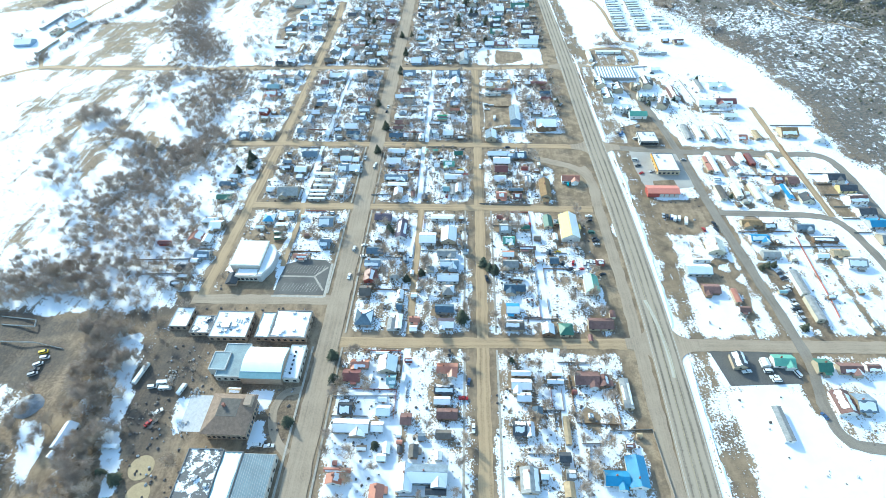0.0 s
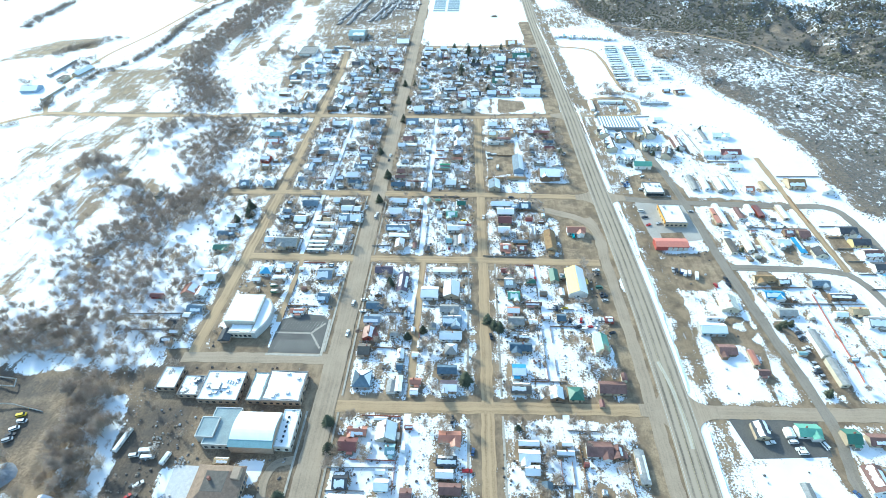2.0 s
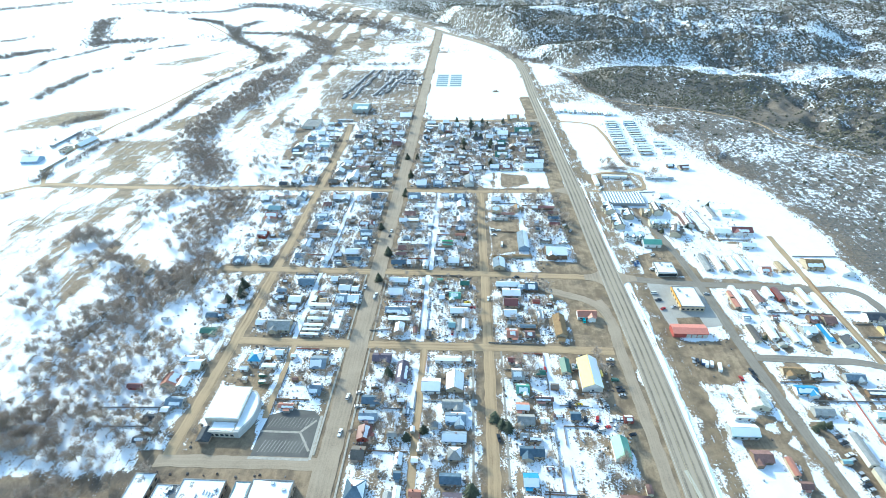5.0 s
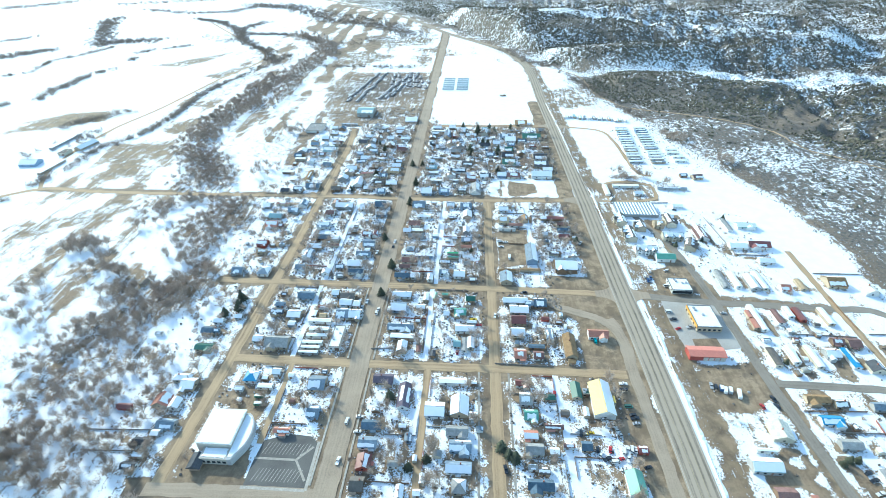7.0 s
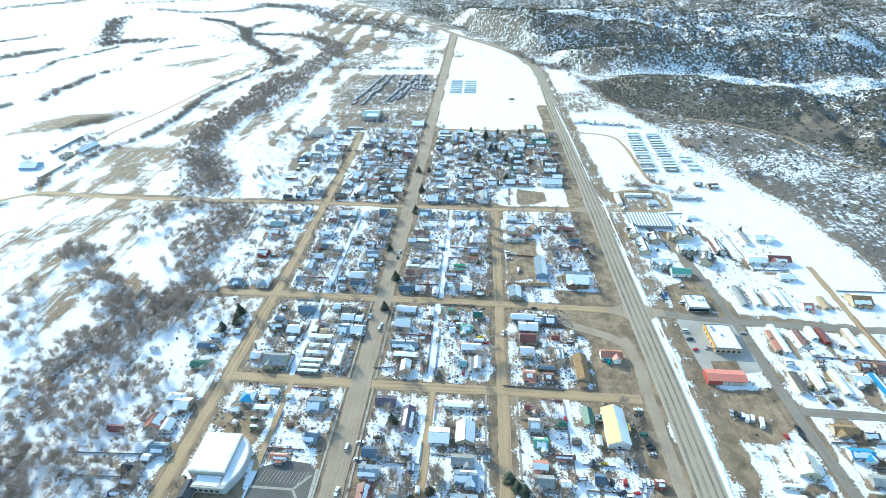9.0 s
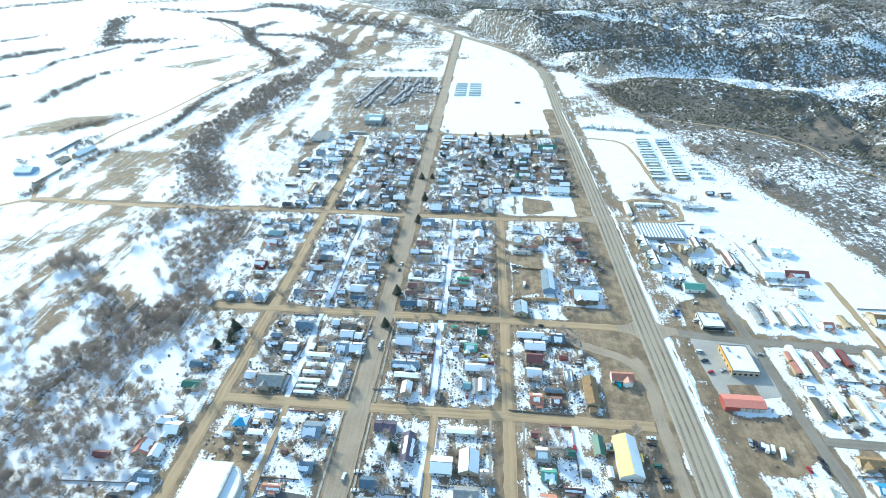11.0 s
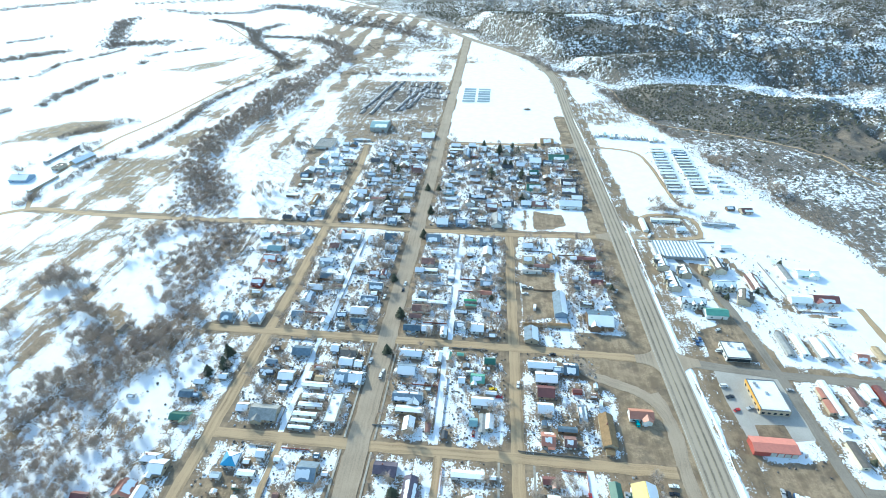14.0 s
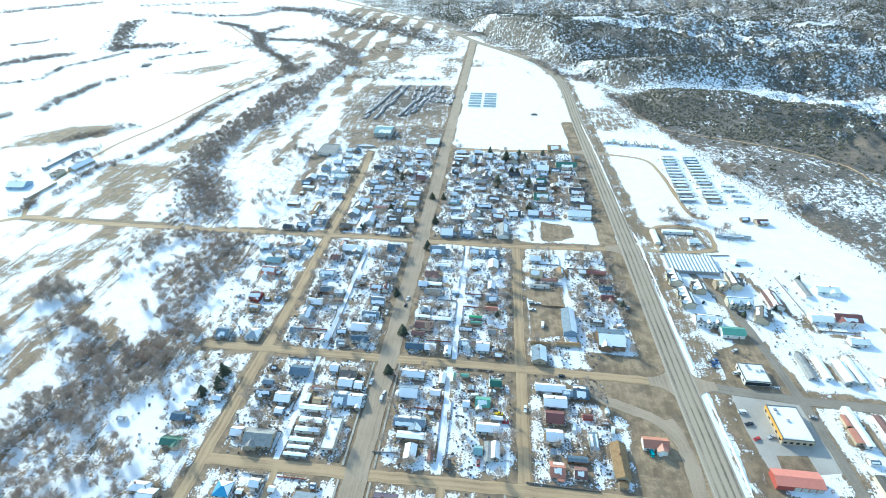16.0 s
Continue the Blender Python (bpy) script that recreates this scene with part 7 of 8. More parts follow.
# gravel heap and yard walls by the river
rng = random.Random(17)
heap = Shape()
rings = [[(r * (1 + 0.12 * math.sin(3 * a + r)) * math.cos(a), r * math.sin(a), z) for a in np.linspace(0, math.tau, 14, endpoint=False)] for r, z in ((7.5, -0.2), (5.6, 1.2), (3.4, 2.6), (1.0, 3.9))]
for lo, hi in zip(rings, rings[1:]):
    for i in range(14):
        heap.quad(lo[i], lo[(i + 1) % 14], hi[(i + 1) % 14], hi[i])
heap.quad(*rings[-1])
mound = new("gravel_mound", heap.mesh("gravel_mound", tone("blue_gravel", (0.26, 0.27, 0.29), 0.25, fine=3.0)))
mound.location = (-225.7, 123.0, 0)
tagged(mound, "grey-blue heap of crushed gravel on bare earth", "gravel heap")

# walled property with a looped drive beside the storage building
house(234, 575, 11, 9, 8, "gx", "rb", "p", 3.2, "t")
house(221, 579, 8, 6, 8, "gx", "bs", "p", 2.8, "b")
house(162, 534, 9, 6, 5, "gx", "bl", "w", 2.6, "w")
strip_mesh("park_drive", curve_line([(112, 520), (131.5, 518), (154, 519.5), (176.6, 525.3), (180.5, 543), (178, 556), (160, 562), (142.7, 562), (132, 554), (130.2, 536), (131.5, 520)]), 4.0, dirt_road, 0.18, DIRT, "dirt drive", ragged=0.9)

# row of newer houses behind the trailer lots, with fenced yards
for hx, hy, w, d, roof, wall in ((281, 326.5, 13, 9, "dg", "w"), (283, 313, 13, 8.5, "dg", "y"), (284, 300.5, 13, 9, "rb", "w"), (283, 286.8, 12, 8.5, "dg", "w"), (283.5, 274, 12, 9, "mb", "g"), (283, 258.5, 13, 10, "gr", "t")):
    house(hx, hy, w, d, 2, "gx", roof, "n" if roof in ("dg", "mb") else "p", 3.2, wall)
house(293.5, 381, 10, 11, 0, "gy", "wt", "p", 3.2, "w")
house(250, 236, 12, 9, 0, "gx", "gr", "p", 3.0, "w")

# ---- vehicles ----
PAINTS = {"w": ((0.75, 0.75, 0.74), "white"), "d": ((0.03, 0.035, 0.045), "black"), "r": ((0.42, 0.03, 0.03), "red"), "b": ((0.05, 0.10, 0.22), "blue"),
          "s": ((0.42, 0.43, 0.44), "silver"), "y": ((0.70, 0.50, 0.03), "yellow"), "g": ((0.10, 0.22, 0.16), "green"), "t": ((0.02, 0.38, 0.42), "turquoise")}
KINDS = {
    "car": ([(-2.25, 0.3), (2.25, 0.3), (2.3, 0.75), (1.2, 0.95), (-1.9, 0.98), (-2.3, 0.85)], [(-1.75, 0.96), (1.05, 0.94), (0.35, 1.42), (-1.2, 1.45)], 0.86),
    "pickup": ([(-2.7, 0.45), (2.7, 0.45), (2.75, 1.0), (1.4, 1.12), (-0.6, 1.14), (-0.65, 1.0), (-2.75, 1.0)], [(-0.6, 1.1), (1.25, 1.1), (0.7, 1.75), (-0.5, 1.78)], 0.95),
    "van": ([(-2.6, 0.35), (2.6, 0.35), (2.65, 0.95), (2.2, 1.2), (-2.6, 1.25)], [(-2.55, 1.22), (2.1, 1.18), (1.4, 1.95), (-2.45, 2.0)], 0.95),
}
CARS = {}
wheel_shape = Shape().tube((0, -0.11, 0), (0, 0.11, 0), 0.33, 0.33, 10)
wheel_mesh = wheel_shape.mesh("wheel", rubber)


def vehicle(kind, paint, x, y, turn):
    prof, cab, half = KINDS[kind]
    if (kind, paint) not in CARS:
        mat = tone("car_paint_" + paint, PAINTS[paint][0], 0.08, rough=0.3, bump=0.0, vary=0.2)
        body = Shape().solid([(a, half, b) for a, b in prof][::-1], [(a, -half, b) for a, b in prof][::-1]).mesh(kind, mat)
        win = Shape().solid([(a, half - 0.08, b) for a, b in cab][::-1], [(a, -half + 0.08, b) for a, b in cab][::-1]).mesh("cabin", glass)
        (x0, z0), (x1, z1) = cab[3], cab[2]
        top = Shape().box(x0, -half + 0.12, z0 - 0.03, x1, half - 0.12, z0 + 0.04).mesh("roof", mat)
        CARS[kind, paint] = body, win, top
    body, win, top = CARS[kind, paint]
    word = PAINTS[paint][1]
    ob = new(kind, body)
    ob.matrix_basis = pose(x, y, 0.06, 0, 0, turn) @ Matrix.Scale(0.92, 4)
    tagged(ob, f"parked {word} {kind} with dark windows, dusty paint", kind, "parked vehicles")
    part("cabin", win, None, ob)
    part("roof", top, None, ob)
    r = prof[1][0] * 0.62
    for u in (-r, r):
        for v in (-half + 0.1, half - 0.1):
            placed("wheel", wheel_mesh, ob, u, v, 0.33)
    return ob


def camper(x, y, turn, length=7.0, paint="w"):
    mat = tone("camper_shell_" + paint, PAINTS[paint][0], 0.1, rough=0.4, vary=0.15)
    L = length / 2
    ob = thing("camper_trailer", x, y, turn, f"{PAINTS[paint][1]} camper trailer with rounded front, snow-dusted", "camper trailer", "parked trailers", z=0.05)
    ob.scale = (0.82, 0.82, 0.82)
    prof = [(-L, 0.5), (L, 0.5), (L, 2.2), (L - 0.5, 2.75), (-L + 0.3, 2.8), (-L, 2.5)]
    part("body", Shape().solid([(a, 1.2, b) for a, b in prof][::-1], [(a, -1.2, b) for a, b in prof][::-1]), mat, ob)
    for u in (-L * 0.5, L * 0.3):
        placed("window", shared_box("window", 1.1, 0.06, 0.7, glass), ob, u, -1.22, 1.4)
    part("hitch", Shape().box(L, -0.08, 0.45, L + 1.1, 0.08, 0.6), metal_grey, ob)
    part("snow", Shape().box(-L + 0.4, -1.1, 2.8, L - 0.6, 1.1, 2.92), snow, ob)
    for v in (-1.1, 1.1):
        placed("wheel", wheel_mesh, ob, -0.2, v, 0.33)


vehicle("pickup", "r", 1.6, 134.3, 0)
vehicle("pickup", "w", 6.8, 118.2, 90)
vehicle("van", "d", -6.7, 161.6, 90)
vehicle("car", "b", 4.4, 144.2, 80)
vehicle("pickup", "w", 152.6, 154.7, 10)
vehicle("van", "w", 164.1, 155.4, 5)
vehicle("pickup", "w", 165.8, 151.8, 5)
vehicle("van", "w", 166.4, 149.8, 5)
vehicle("van", "w", 178.7, 154.2, 110)
vehicle("car", "b", 181.3, 130.3, 115)
vehicle("van", "w", -98.6, 106, 5)
vehicle("pickup", "w", -92.7, 105.9, 5)
vehicle("pickup", "w", -155.3, 121.8, 40)
vehicle("pickup", "d", -154.6, 115.1, 70)
vehicle("car", "r", -157.7, 115.6, 60)
vehicle("van", "w", -164.7, 135.8, 8)
vehicle("pickup", "d", 15.2, 218, 100)
vehicle("car", "d", 200.1, 226.7, 20)
vehicle("pickup", "d", 200.6, 222.7, 20)
vehicle("pickup", "w", 199.1, 215.6, 20)
vehicle("van", "s", 198.3, 212.2, 20)
vehicle("car", "s", 198, 204.8, 20)
vehicle("van", "w", 197.9, 201.3, 20)
vehicle("pickup", "d", 197.4, 198.1, 20)
vehicle("car", "s", 198.3, 196.1, 20)
vehicle("pickup", "s", 197.3, 191.6, 20)
vehicle("car", "r", 71.5, 232.8, 80)
vehicle("van", "w", 78.8, 232.3, 80)
vehicle("pickup", "w", 81, 233.2, 85)
vehicle("van", "w", 83.1, 233.7, 80)
vehicle("car", "w", 85.1, 233.4, 85)
vehicle("car", "r", 75.9, 227.5, 20)
vehicle("pickup", "w", 80, 228.1, 70)
vehicle("car", "s", 81.8, 225.6, 60)
vehicle("van", "w", 72.9, 225.7, 10)
vehicle("pickup", "d", 68.9, 227.2, 30)
vehicle("car", "w", 66, 229.6, 60)
vehicle("car", "d", 64.8, 232.6, 80)
vehicle("car", "w", 76.8, 221.7, 10)
vehicle("car", "d", 88.9, 223.4, 20)
vehicle("pickup", "w", 88.9, 279.5, 0)
vehicle("pickup", "d", 88.1, 275.2, 0)
vehicle("van", "g", 88.1, 262.3, 0)
vehicle("car", "d", 89.1, 256.5, 10)
vehicle("pickup", "d", 89.7, 254.1, 10)
vehicle("car", "s", 89.7, 250.7, 10)
vehicle("pickup", "w", 71.3, 251.9, 100)
vehicle("van", "w", 73.6, 249.2, 95)
vehicle("car", "w", 76.1, 249.3, 100)
vehicle("pickup", "w", 77.8, 245.1, 100)
vehicle("car", "s", 79.1, 242.9, 100)
vehicle("car", "y", 62.9, 242.7, 10)
vehicle("car", "w", 60.5, 245.9, 20)
vehicle("pickup", "w", 56.2, 244.8, 40)
vehicle("car", "d", 57.6, 242.1, 80)
vehicle("car", "r", 165.6, 266.8, 100)
vehicle("car", "d", 174.1, 267.6, 110)
vehicle("pickup", "d", 174.4, 272.7, 100)
vehicle("van", "w", -73.6, 242.9, 85)
vehicle("pickup", "w", -72.8, 217.7, 85)
vehicle("car", "w", -67, 246.5, 5)
vehicle("car", "w", -66.3, 236.3, 5)
vehicle("car", "r", 46.4, 269.4, 90)
vehicle("pickup", "w", -82.2, 349.1, 85)
vehicle("van", "w", -83.6, 336.5, 85)
vehicle("pickup", "w", -83, 331.4, 85)
vehicle("car", "w", -72.5, 340.8, 85)
vehicle("pickup", "y", -3.1, 333.3, 0)
vehicle("car", "r", 0.7, 327.6, 5)
vehicle("car", "r", -13.2, 300.5, 88)
vehicle("van", "w", 136.9, 349.6, 5)
vehicle("pickup", "d", 137.7, 341.4, 15)
vehicle("car", "r", 138.3, 331.8, 30)
vehicle("pickup", "s", 146.6, 334, 20)
vehicle("van", "w", 136.6, 399, 90)
vehicle("pickup", "b", 135.3, 389.9, 80)
vehicle("van", "w", 144.5, 380.5, 20)
# a teal dumpster, drawn with the van's shape
vehicle("van", "t", 78.8, 316.4, 95)
vehicle("pickup", "w", 82.9, 317.2, 95)
vehicle("car", "d", 35.3, 366.3, 5)
vehicle("pickup", "w", 12.2, 338.3, 85)
vehicle("car", "d", 28.4, 339.5, 5)
vehicle("car", "s", 175.7, 350.2, 0)
vehicle("van", "w", 18.7, 437.2, 0)
vehicle("pickup", "w", 19.3, 428.8, 0)
vehicle("car", "w", 23.7, 436.4, 10)
vehicle("van", "w", 131, 391.9, 90)
vehicle("pickup", "b", 132.5, 386.6, 80)
vehicle("pickup", "w", -86.2, 414.4, 85)
vehicle("pickup", "w", -73.4, 432.1, 85)
vehicle("car", "d", -73.7, 424.1, 85)
vehicle("car", "w", -84.8, 342.3, 85)
vehicle("van", "w", -73.1, 337, 88)
vehicle("car", "w", -92.3, 365, 85)
vehicle("pickup", "s", 88.5, 438, 60)
vehicle("car", "w", 150.6, 401.2, 30)
vehicle("car", "d", 188.1, 502.4, 0)
vehicle("pickup", "w", 154.9, 503, 5)
vehicle("car", "d", 145.8, 450.6, 60)
vehicle("car", "s", 155.1, 458.3, 60)
vehicle("car", "d", 168.1, 440.1, 20)
camper(-48.1, 143.2, 85, 8)
camper(-30.4, 145.2, 90, 7)
# long blue-white truck trailer in the yard, drawn with the camper's shape
camper(-174.3, 143.4, 80, 16, "w")
# the next two campers stand in for rows of stacked grey-white lumber
camper(-159.4, 138.3, 5, 9)
camper(-157.3, 135, 5, 8, "s")
camper(-147.9, 134.6, 75, 8)
camper(-170.4, 102.6, 0, 10)
camper(155.8, 275, 75, 9)
camper(151.6, 277.5, 75, 6, "s")
camper(148.6, 277.4, 75, 6)
camper(146.9, 278.9, 75, 5, "b")
vehicle("van", "d", 144, 280.2, 75)
# two small green containers, built from the camper shape
camper(-129.8, 256.9, 5, 7, "g")
camper(-128, 251.4, 5, 7, "g")
camper(-64.4, 340.7, 85, 6)
camper(39.2, 327.7, 80, 7)
vehicle("pickup", "s", 141.8, 281, 80)
camper(60.3, 327.6, 80, 7)
camper(-17.8, 344.6, 5, 6)
camper(132, 521, 60, 8)
camper(25.8, 412.2, 85, 7)
# row of yellow, white and grey loaders, modelled as vans and a pickup
vehicle("van", "y", -237.3, 155.5, 20)
vehicle("van", "w", -234.4, 152, 10)
vehicle("van", "w", -235.5, 147.6, 30)
vehicle("pickup", "d", -235.2, 144.2, 15)
vehicle("van", "s", -234.7, 141.4, 25)

# ---- trees ----
bark = tone("grey_bark", (0.33, 0.28, 0.24), 0.25, rough=0.95)
twig_mats = [tone("bare_twigs_grey", (0.375, 0.305, 0.25), 0.35, rough=0.95, vary=0.4), tone("bare_twigs_brown", (0.40, 0.315, 0.24), 0.3, rough=0.95, vary=0.4)]
needle = tone("dark_needles", (0.085, 0.092, 0.058), 0.4, rough=0.9, vary=0.4)
juniper = tone("juniper_green", (0.122, 0.112, 0.080), 0.4, scale=0.05, fine=1.0, rough=0.95)
sage = tone("grey_brush", (0.24, 0.21, 0.185), 0.35, scale=0.05, fine=1.0, rough=0.95)


def triangles(name, pts, material):
    """A mesh of loose triangles from an array of n x 3 x 3."""
    me = bpy.data.meshes.new(name)
    n = len(pts)
    me.vertices.add(n * 3)
    me.vertices.foreach_set("co", pts.astype(np.float32).ravel())
    me.loops.add(n * 3)
    me.polygons.add(n)
    me.polygons.foreach_set("loop_start", np.arange(0, n * 3, 3, dtype=np.int32))
    me.loops.foreach_set("vertex_index", np.arange(n * 3, dtype=np.int32))
    me.update(calc_edges=True)
    me.materials.append(material)
    return me


def blades(rs, start, way, length, width):
    """One thin triangle for each twig."""
    side = np.cross(way, rs.normal(size=way.shape))
    side /= np.linalg.norm(side, axis=1, keepdims=True) + 1e-9
    w = (width * 0.5)[:, None] * side
    return np.stack([start - w, start + w, start + way * length[:, None]], 1)


def bare_tree_meshes(seed):
    """A leafless tree ten metres high: trunk with limbs, and a crown of twigs."""
    rng, rs = random.Random(seed), np.random.RandomState(seed)
    wood, tips = Shape(), []

    def grow(p, way, length, r, level):
        q = p + way * length
        wood.tube(p, q, r * 0.8, r * 0.42, 5 if level == 0 else 3)
        if level >= 1:
            tips.append((p, q, level))
        if level >= 2:
            return
        for k in range(rng.randint(6, 7) if level == 0 else rng.randint(3, 4)):
            a, tilt = rng.uniform(0, math.tau), rng.uniform(0.35, 1.15)
            out = Vector((math.cos(a) * math.sin(tilt), math.sin(a) * math.sin(tilt), math.cos(tilt)))
            out = (out + way * 0.25).normalized()
            grow(p.lerp(q, rng.uniform(0.45, 1.0)), out, length * rng.uniform(0.75, 1.1) * (1.15 if level == 0 else 0.8), r * 0.42, level + 1)

    grow(Vector((0, 0, -0.3)), Vector((rng.uniform(-0.1, 0.1), rng.uniform(-0.1, 0.1), 1)).normalized(), 3.4, 0.22, 0)
    starts, ways, lens = [], [], []
    for p, q, level in tips:
        for k in range(34):
            f = rng.uniform(0.25, 1.0)
            d = (q - p).normalized() * 0.8 + Vector((rng.gauss(0, 0.7), rng.gauss(0, 0.7), rng.gauss(0.2, 0.5)))
            starts.append(p.lerp(q, f) + Vector((rng.gauss(0, 0.3), rng.gauss(0, 0.3), rng.gauss(0, 0.3))))
            ways.append(d.normalized())
            lens.append(rng.uniform(0.9, 2.4))
    def thinned(step, longer, lo, hi):
        return blades(rs, np.array(starts)[::step], np.array(ways)[::step], np.array(lens)[::step] * longer, rs.uniform(lo, hi, len(lens[::step])))

    return wood, thinned(1, 1.0, 0.06, 0.105), thinned(2, 1.05, 0.08, 0.14), thinned(3, 1.1, 0.12, 0.21), thinned(7, 1.3, 0.24, 0.40)


TREE_MESHES = []
for s in range(5):
    wood, crown, middling, sparse, distant = bare_tree_meshes(40 + s)
    fan = np.array([[wood.v[f[0]], wood.v[f[i]], wood.v[f[i + 1]]] for f in wood.f for i in range(1, len(f) - 1)])
    TREE_MESHES.append((wood.mesh("bare_tree", bark), [triangles("crown", crown, m) for m in twig_mats], np.concatenate([fan, middling]), np.concatenate([fan[::2], sparse]), np.concatenate([fan[::5], distant])))
FAR_TREES = []


def bare_tree(x, y, h, k, z=0.0, label="leafless grey-brown tree with fine bare twigs", group="bare trees"):
    if inside(np.array([x]), np.array([y]), YARD)[0] > 0:
        return
    wood_mesh, crowns = TREE_MESHES[k % 5][:2]
    s = h / 10.0
    if y > 262 or group == "river trees" and (y > 235 or k % 3):
        FAR_TREES.append((x, y, z, s, k))
        return
    ob = new("bare_tree", wood_mesh)
    ob.matrix_basis = pose(x, y, z, 0, 0, (k * 77) % 360) @ Matrix.Diagonal((s * (0.9 + (k % 7) * 0.05), s * (0.9 + (k % 5) * 0.07), s, 1))
    tagged(ob, label, "tree", group)
    part("crown", crowns[(k // 5) % 2], None, ob)


def conifer_meshes(seed):
    rng = random.Random(seed)
    trunk = Shape().tube((0, 0, -0.3), (0, 0, 9.2), 0.22, 0.04, 6)
    tri = []
    for lay in range(17):
        f = lay / 17
        z, r = 0.9 + 8.9 * f, (1 - f) ** 0.85 * 2.1 + 0.12
        for k in range(int(9 + 12 * (1 - f))):
            a = rng.uniform(0, math.tau)
            rr = r * rng.uniform(0.65, 1.1)
            half = 0.35 + 0.25 * (1 - f)
            tip = (math.cos(a) * rr, math.sin(a) * rr, z - 0.35 * rr * rng.uniform(0.3, 1.0))
            for s in (-1, 1):
                b = a + s * half / max(rr, 0.3) * 0.8
                tri.append([(0, 0, z + 0.55), tip, (math.cos(b) * rr * 0.6, math.sin(b) * rr * 0.6, z - 0.05 - rng.uniform(0, 0.3))])
    return trunk.mesh("conifer", bark), triangles("crown", np.array(tri), needle)


CONIFERS = [conifer_meshes(s) for s in (5, 6, 7)]


def conifer(x, y, h):
    k = int(abs(x) * 7 + abs(y)) % 3
    ob = new("conifer", CONIFERS[k][0])
    s = h / 10
    ob.matrix_basis = pose(x, y, 0, 0, 0, (k * 50 + x) % 360) @ Matrix.Diagonal((s * 2.1, s * 2.1, s * 0.9, 1))
    tagged(ob, "dark green conifer with ragged drooping branches", "tree", "conifers")
    part("crown", CONIFERS[k][1], None, ob)


conifer(-71.3, 157.4, 9)
conifer(-67.7, 142.3, 9)
conifer(-86.6, 118.3, 8)
conifer(-41.1, 107.7, 6)
conifer(-160.3, 87.3, 9)
conifer(-168.3, 89.6, 7)
conifer(27.6, 157.6, 5)
conifer(0.1, 185.4, 11)
conifer(-51.9, 260.6, 9)
conifer(-35.3, 215.6, 7)
conifer(-26.4, 220.9, 7)
conifer(20.4, 224, 9)
conifer(17.1, 226, 8)
conifer(13.2, 230.1, 9)
conifer(195.6, 183.8, 7)
conifer(194.5, 233.1, 6)
conifer(198.5, 233.3, 6)
conifer(190.2, 230.9, 6)
conifer(-176.2, 346.1, 11)
conifer(-182.7, 330.6, 7)
conifer(-73.1, 357.9, 9)
conifer(196.5, 302.9, 5)
conifer(-70.5, 394.6, 10)
conifer(-82.8, 436, 8)
conifer(-68, 502.1, 10)
conifer(-2.5, 696.5, 15)
conifer(12.8, 706.3, 13)
conifer(19.2, 698.7, 12)
conifer(4.1, 665.8, 9)
conifer(10.4, 662, 9)
conifer(-10.8, 628.8, 16)
conifer(22, 632.1, 13)
conifer(-173.9, 335.4, 11)
conifer(-182, 327.9, 8)
conifer(-128.7, 471.8, 7)
conifer(-67.1, 545.8, 10)
conifer(-76, 593.8, 9)
conifer(-91.8, 532.9, 8)
conifer(-122.7, 648.7, 9)
conifer(-113.3, 566.2, 9)
conifer(20.6, 579.9, 10)
conifer(84.6, 438.3, 8)
conifer(169.4, 437.9, 6)
conifer(194.6, 448, 6)
conifer(-21.9, 720.1, 9)
conifer(41.1, 717.6, 9)
conifer(-114.5, 635, 10)
conifer(-138.3, 596.2, 8)
conifer(-64.6, 595, 8)
conifer(226.7, 485.7, 7)
conifer(-133.4, 528.6, 7)
conifer(-6, 419.3, 6)

rng = random.Random(77)
count = 0
# street trees along the main street, the middle street and the yards of the town
for side in (-65.2, -86.6):
    y = 184.0
    while y < 745:
        y += rng.uniform(14, 38)
        if all(abs(y - c) > 7 for c in (197.5, 287.7, 370.6, 514.9)) and not (side < -80 and y < 236):
            bare_tree(round(side + rng.uniform(-0.8, 0.8), 1), round(y, 1), rng.uniform(5.5, 9), count)
            count += 1
TREED = []
for x0, y0, x1, y1, tries, lo, hi in ((-66, 78.3, 88, 163.6, 150, 6, 10), (-154, 206.1, -86, 283.4, 45, 6, 11), (-66, 176.4, 88, 284.4, 140, 6, 11), (-154, 291.9, 88, 366.1, 240, 6, 11), (-154, 375.8, 88, 509.5, 520, 6, 11),
                                      (-158, 523, 86, 719.2, 560, 6, 11), (-205, 200.8, -168, 358.9, 75, 6, 11), (-205, 376.4, -168, 712.6, 130, 6, 11), (142, 178.4, 252, 355.3, 40, 3, 5.5), (-170, 52.7, -132, 191.2, 20, 6, 10), (-245, 52.5, -172, 195.8, 120, 6, 11), (140, 370, 250, 506.1, 30, 3, 5)):
    for k in range(tries):
        x, y = round(rng.uniform(x0, x1), 1), round(rng.uniform(y0, y1), 1)
        if free(x, y, 1.2, 1.2, 0.4) and all((x - a) ** 2 + (y - b) ** 2 > 9 for a, b in TREED):
            TREED.append((x, y))
            bare_tree(x, y, rng.uniform(lo, hi) * (0.7 if rng.random() < 0.3 else 1.15), count)
            count += 1


# ---- cottonwoods along the river, brush, and the wooded hills ----
def height_at(x, y):
    return float(height(np.array([x]), np.array([y]))[0])


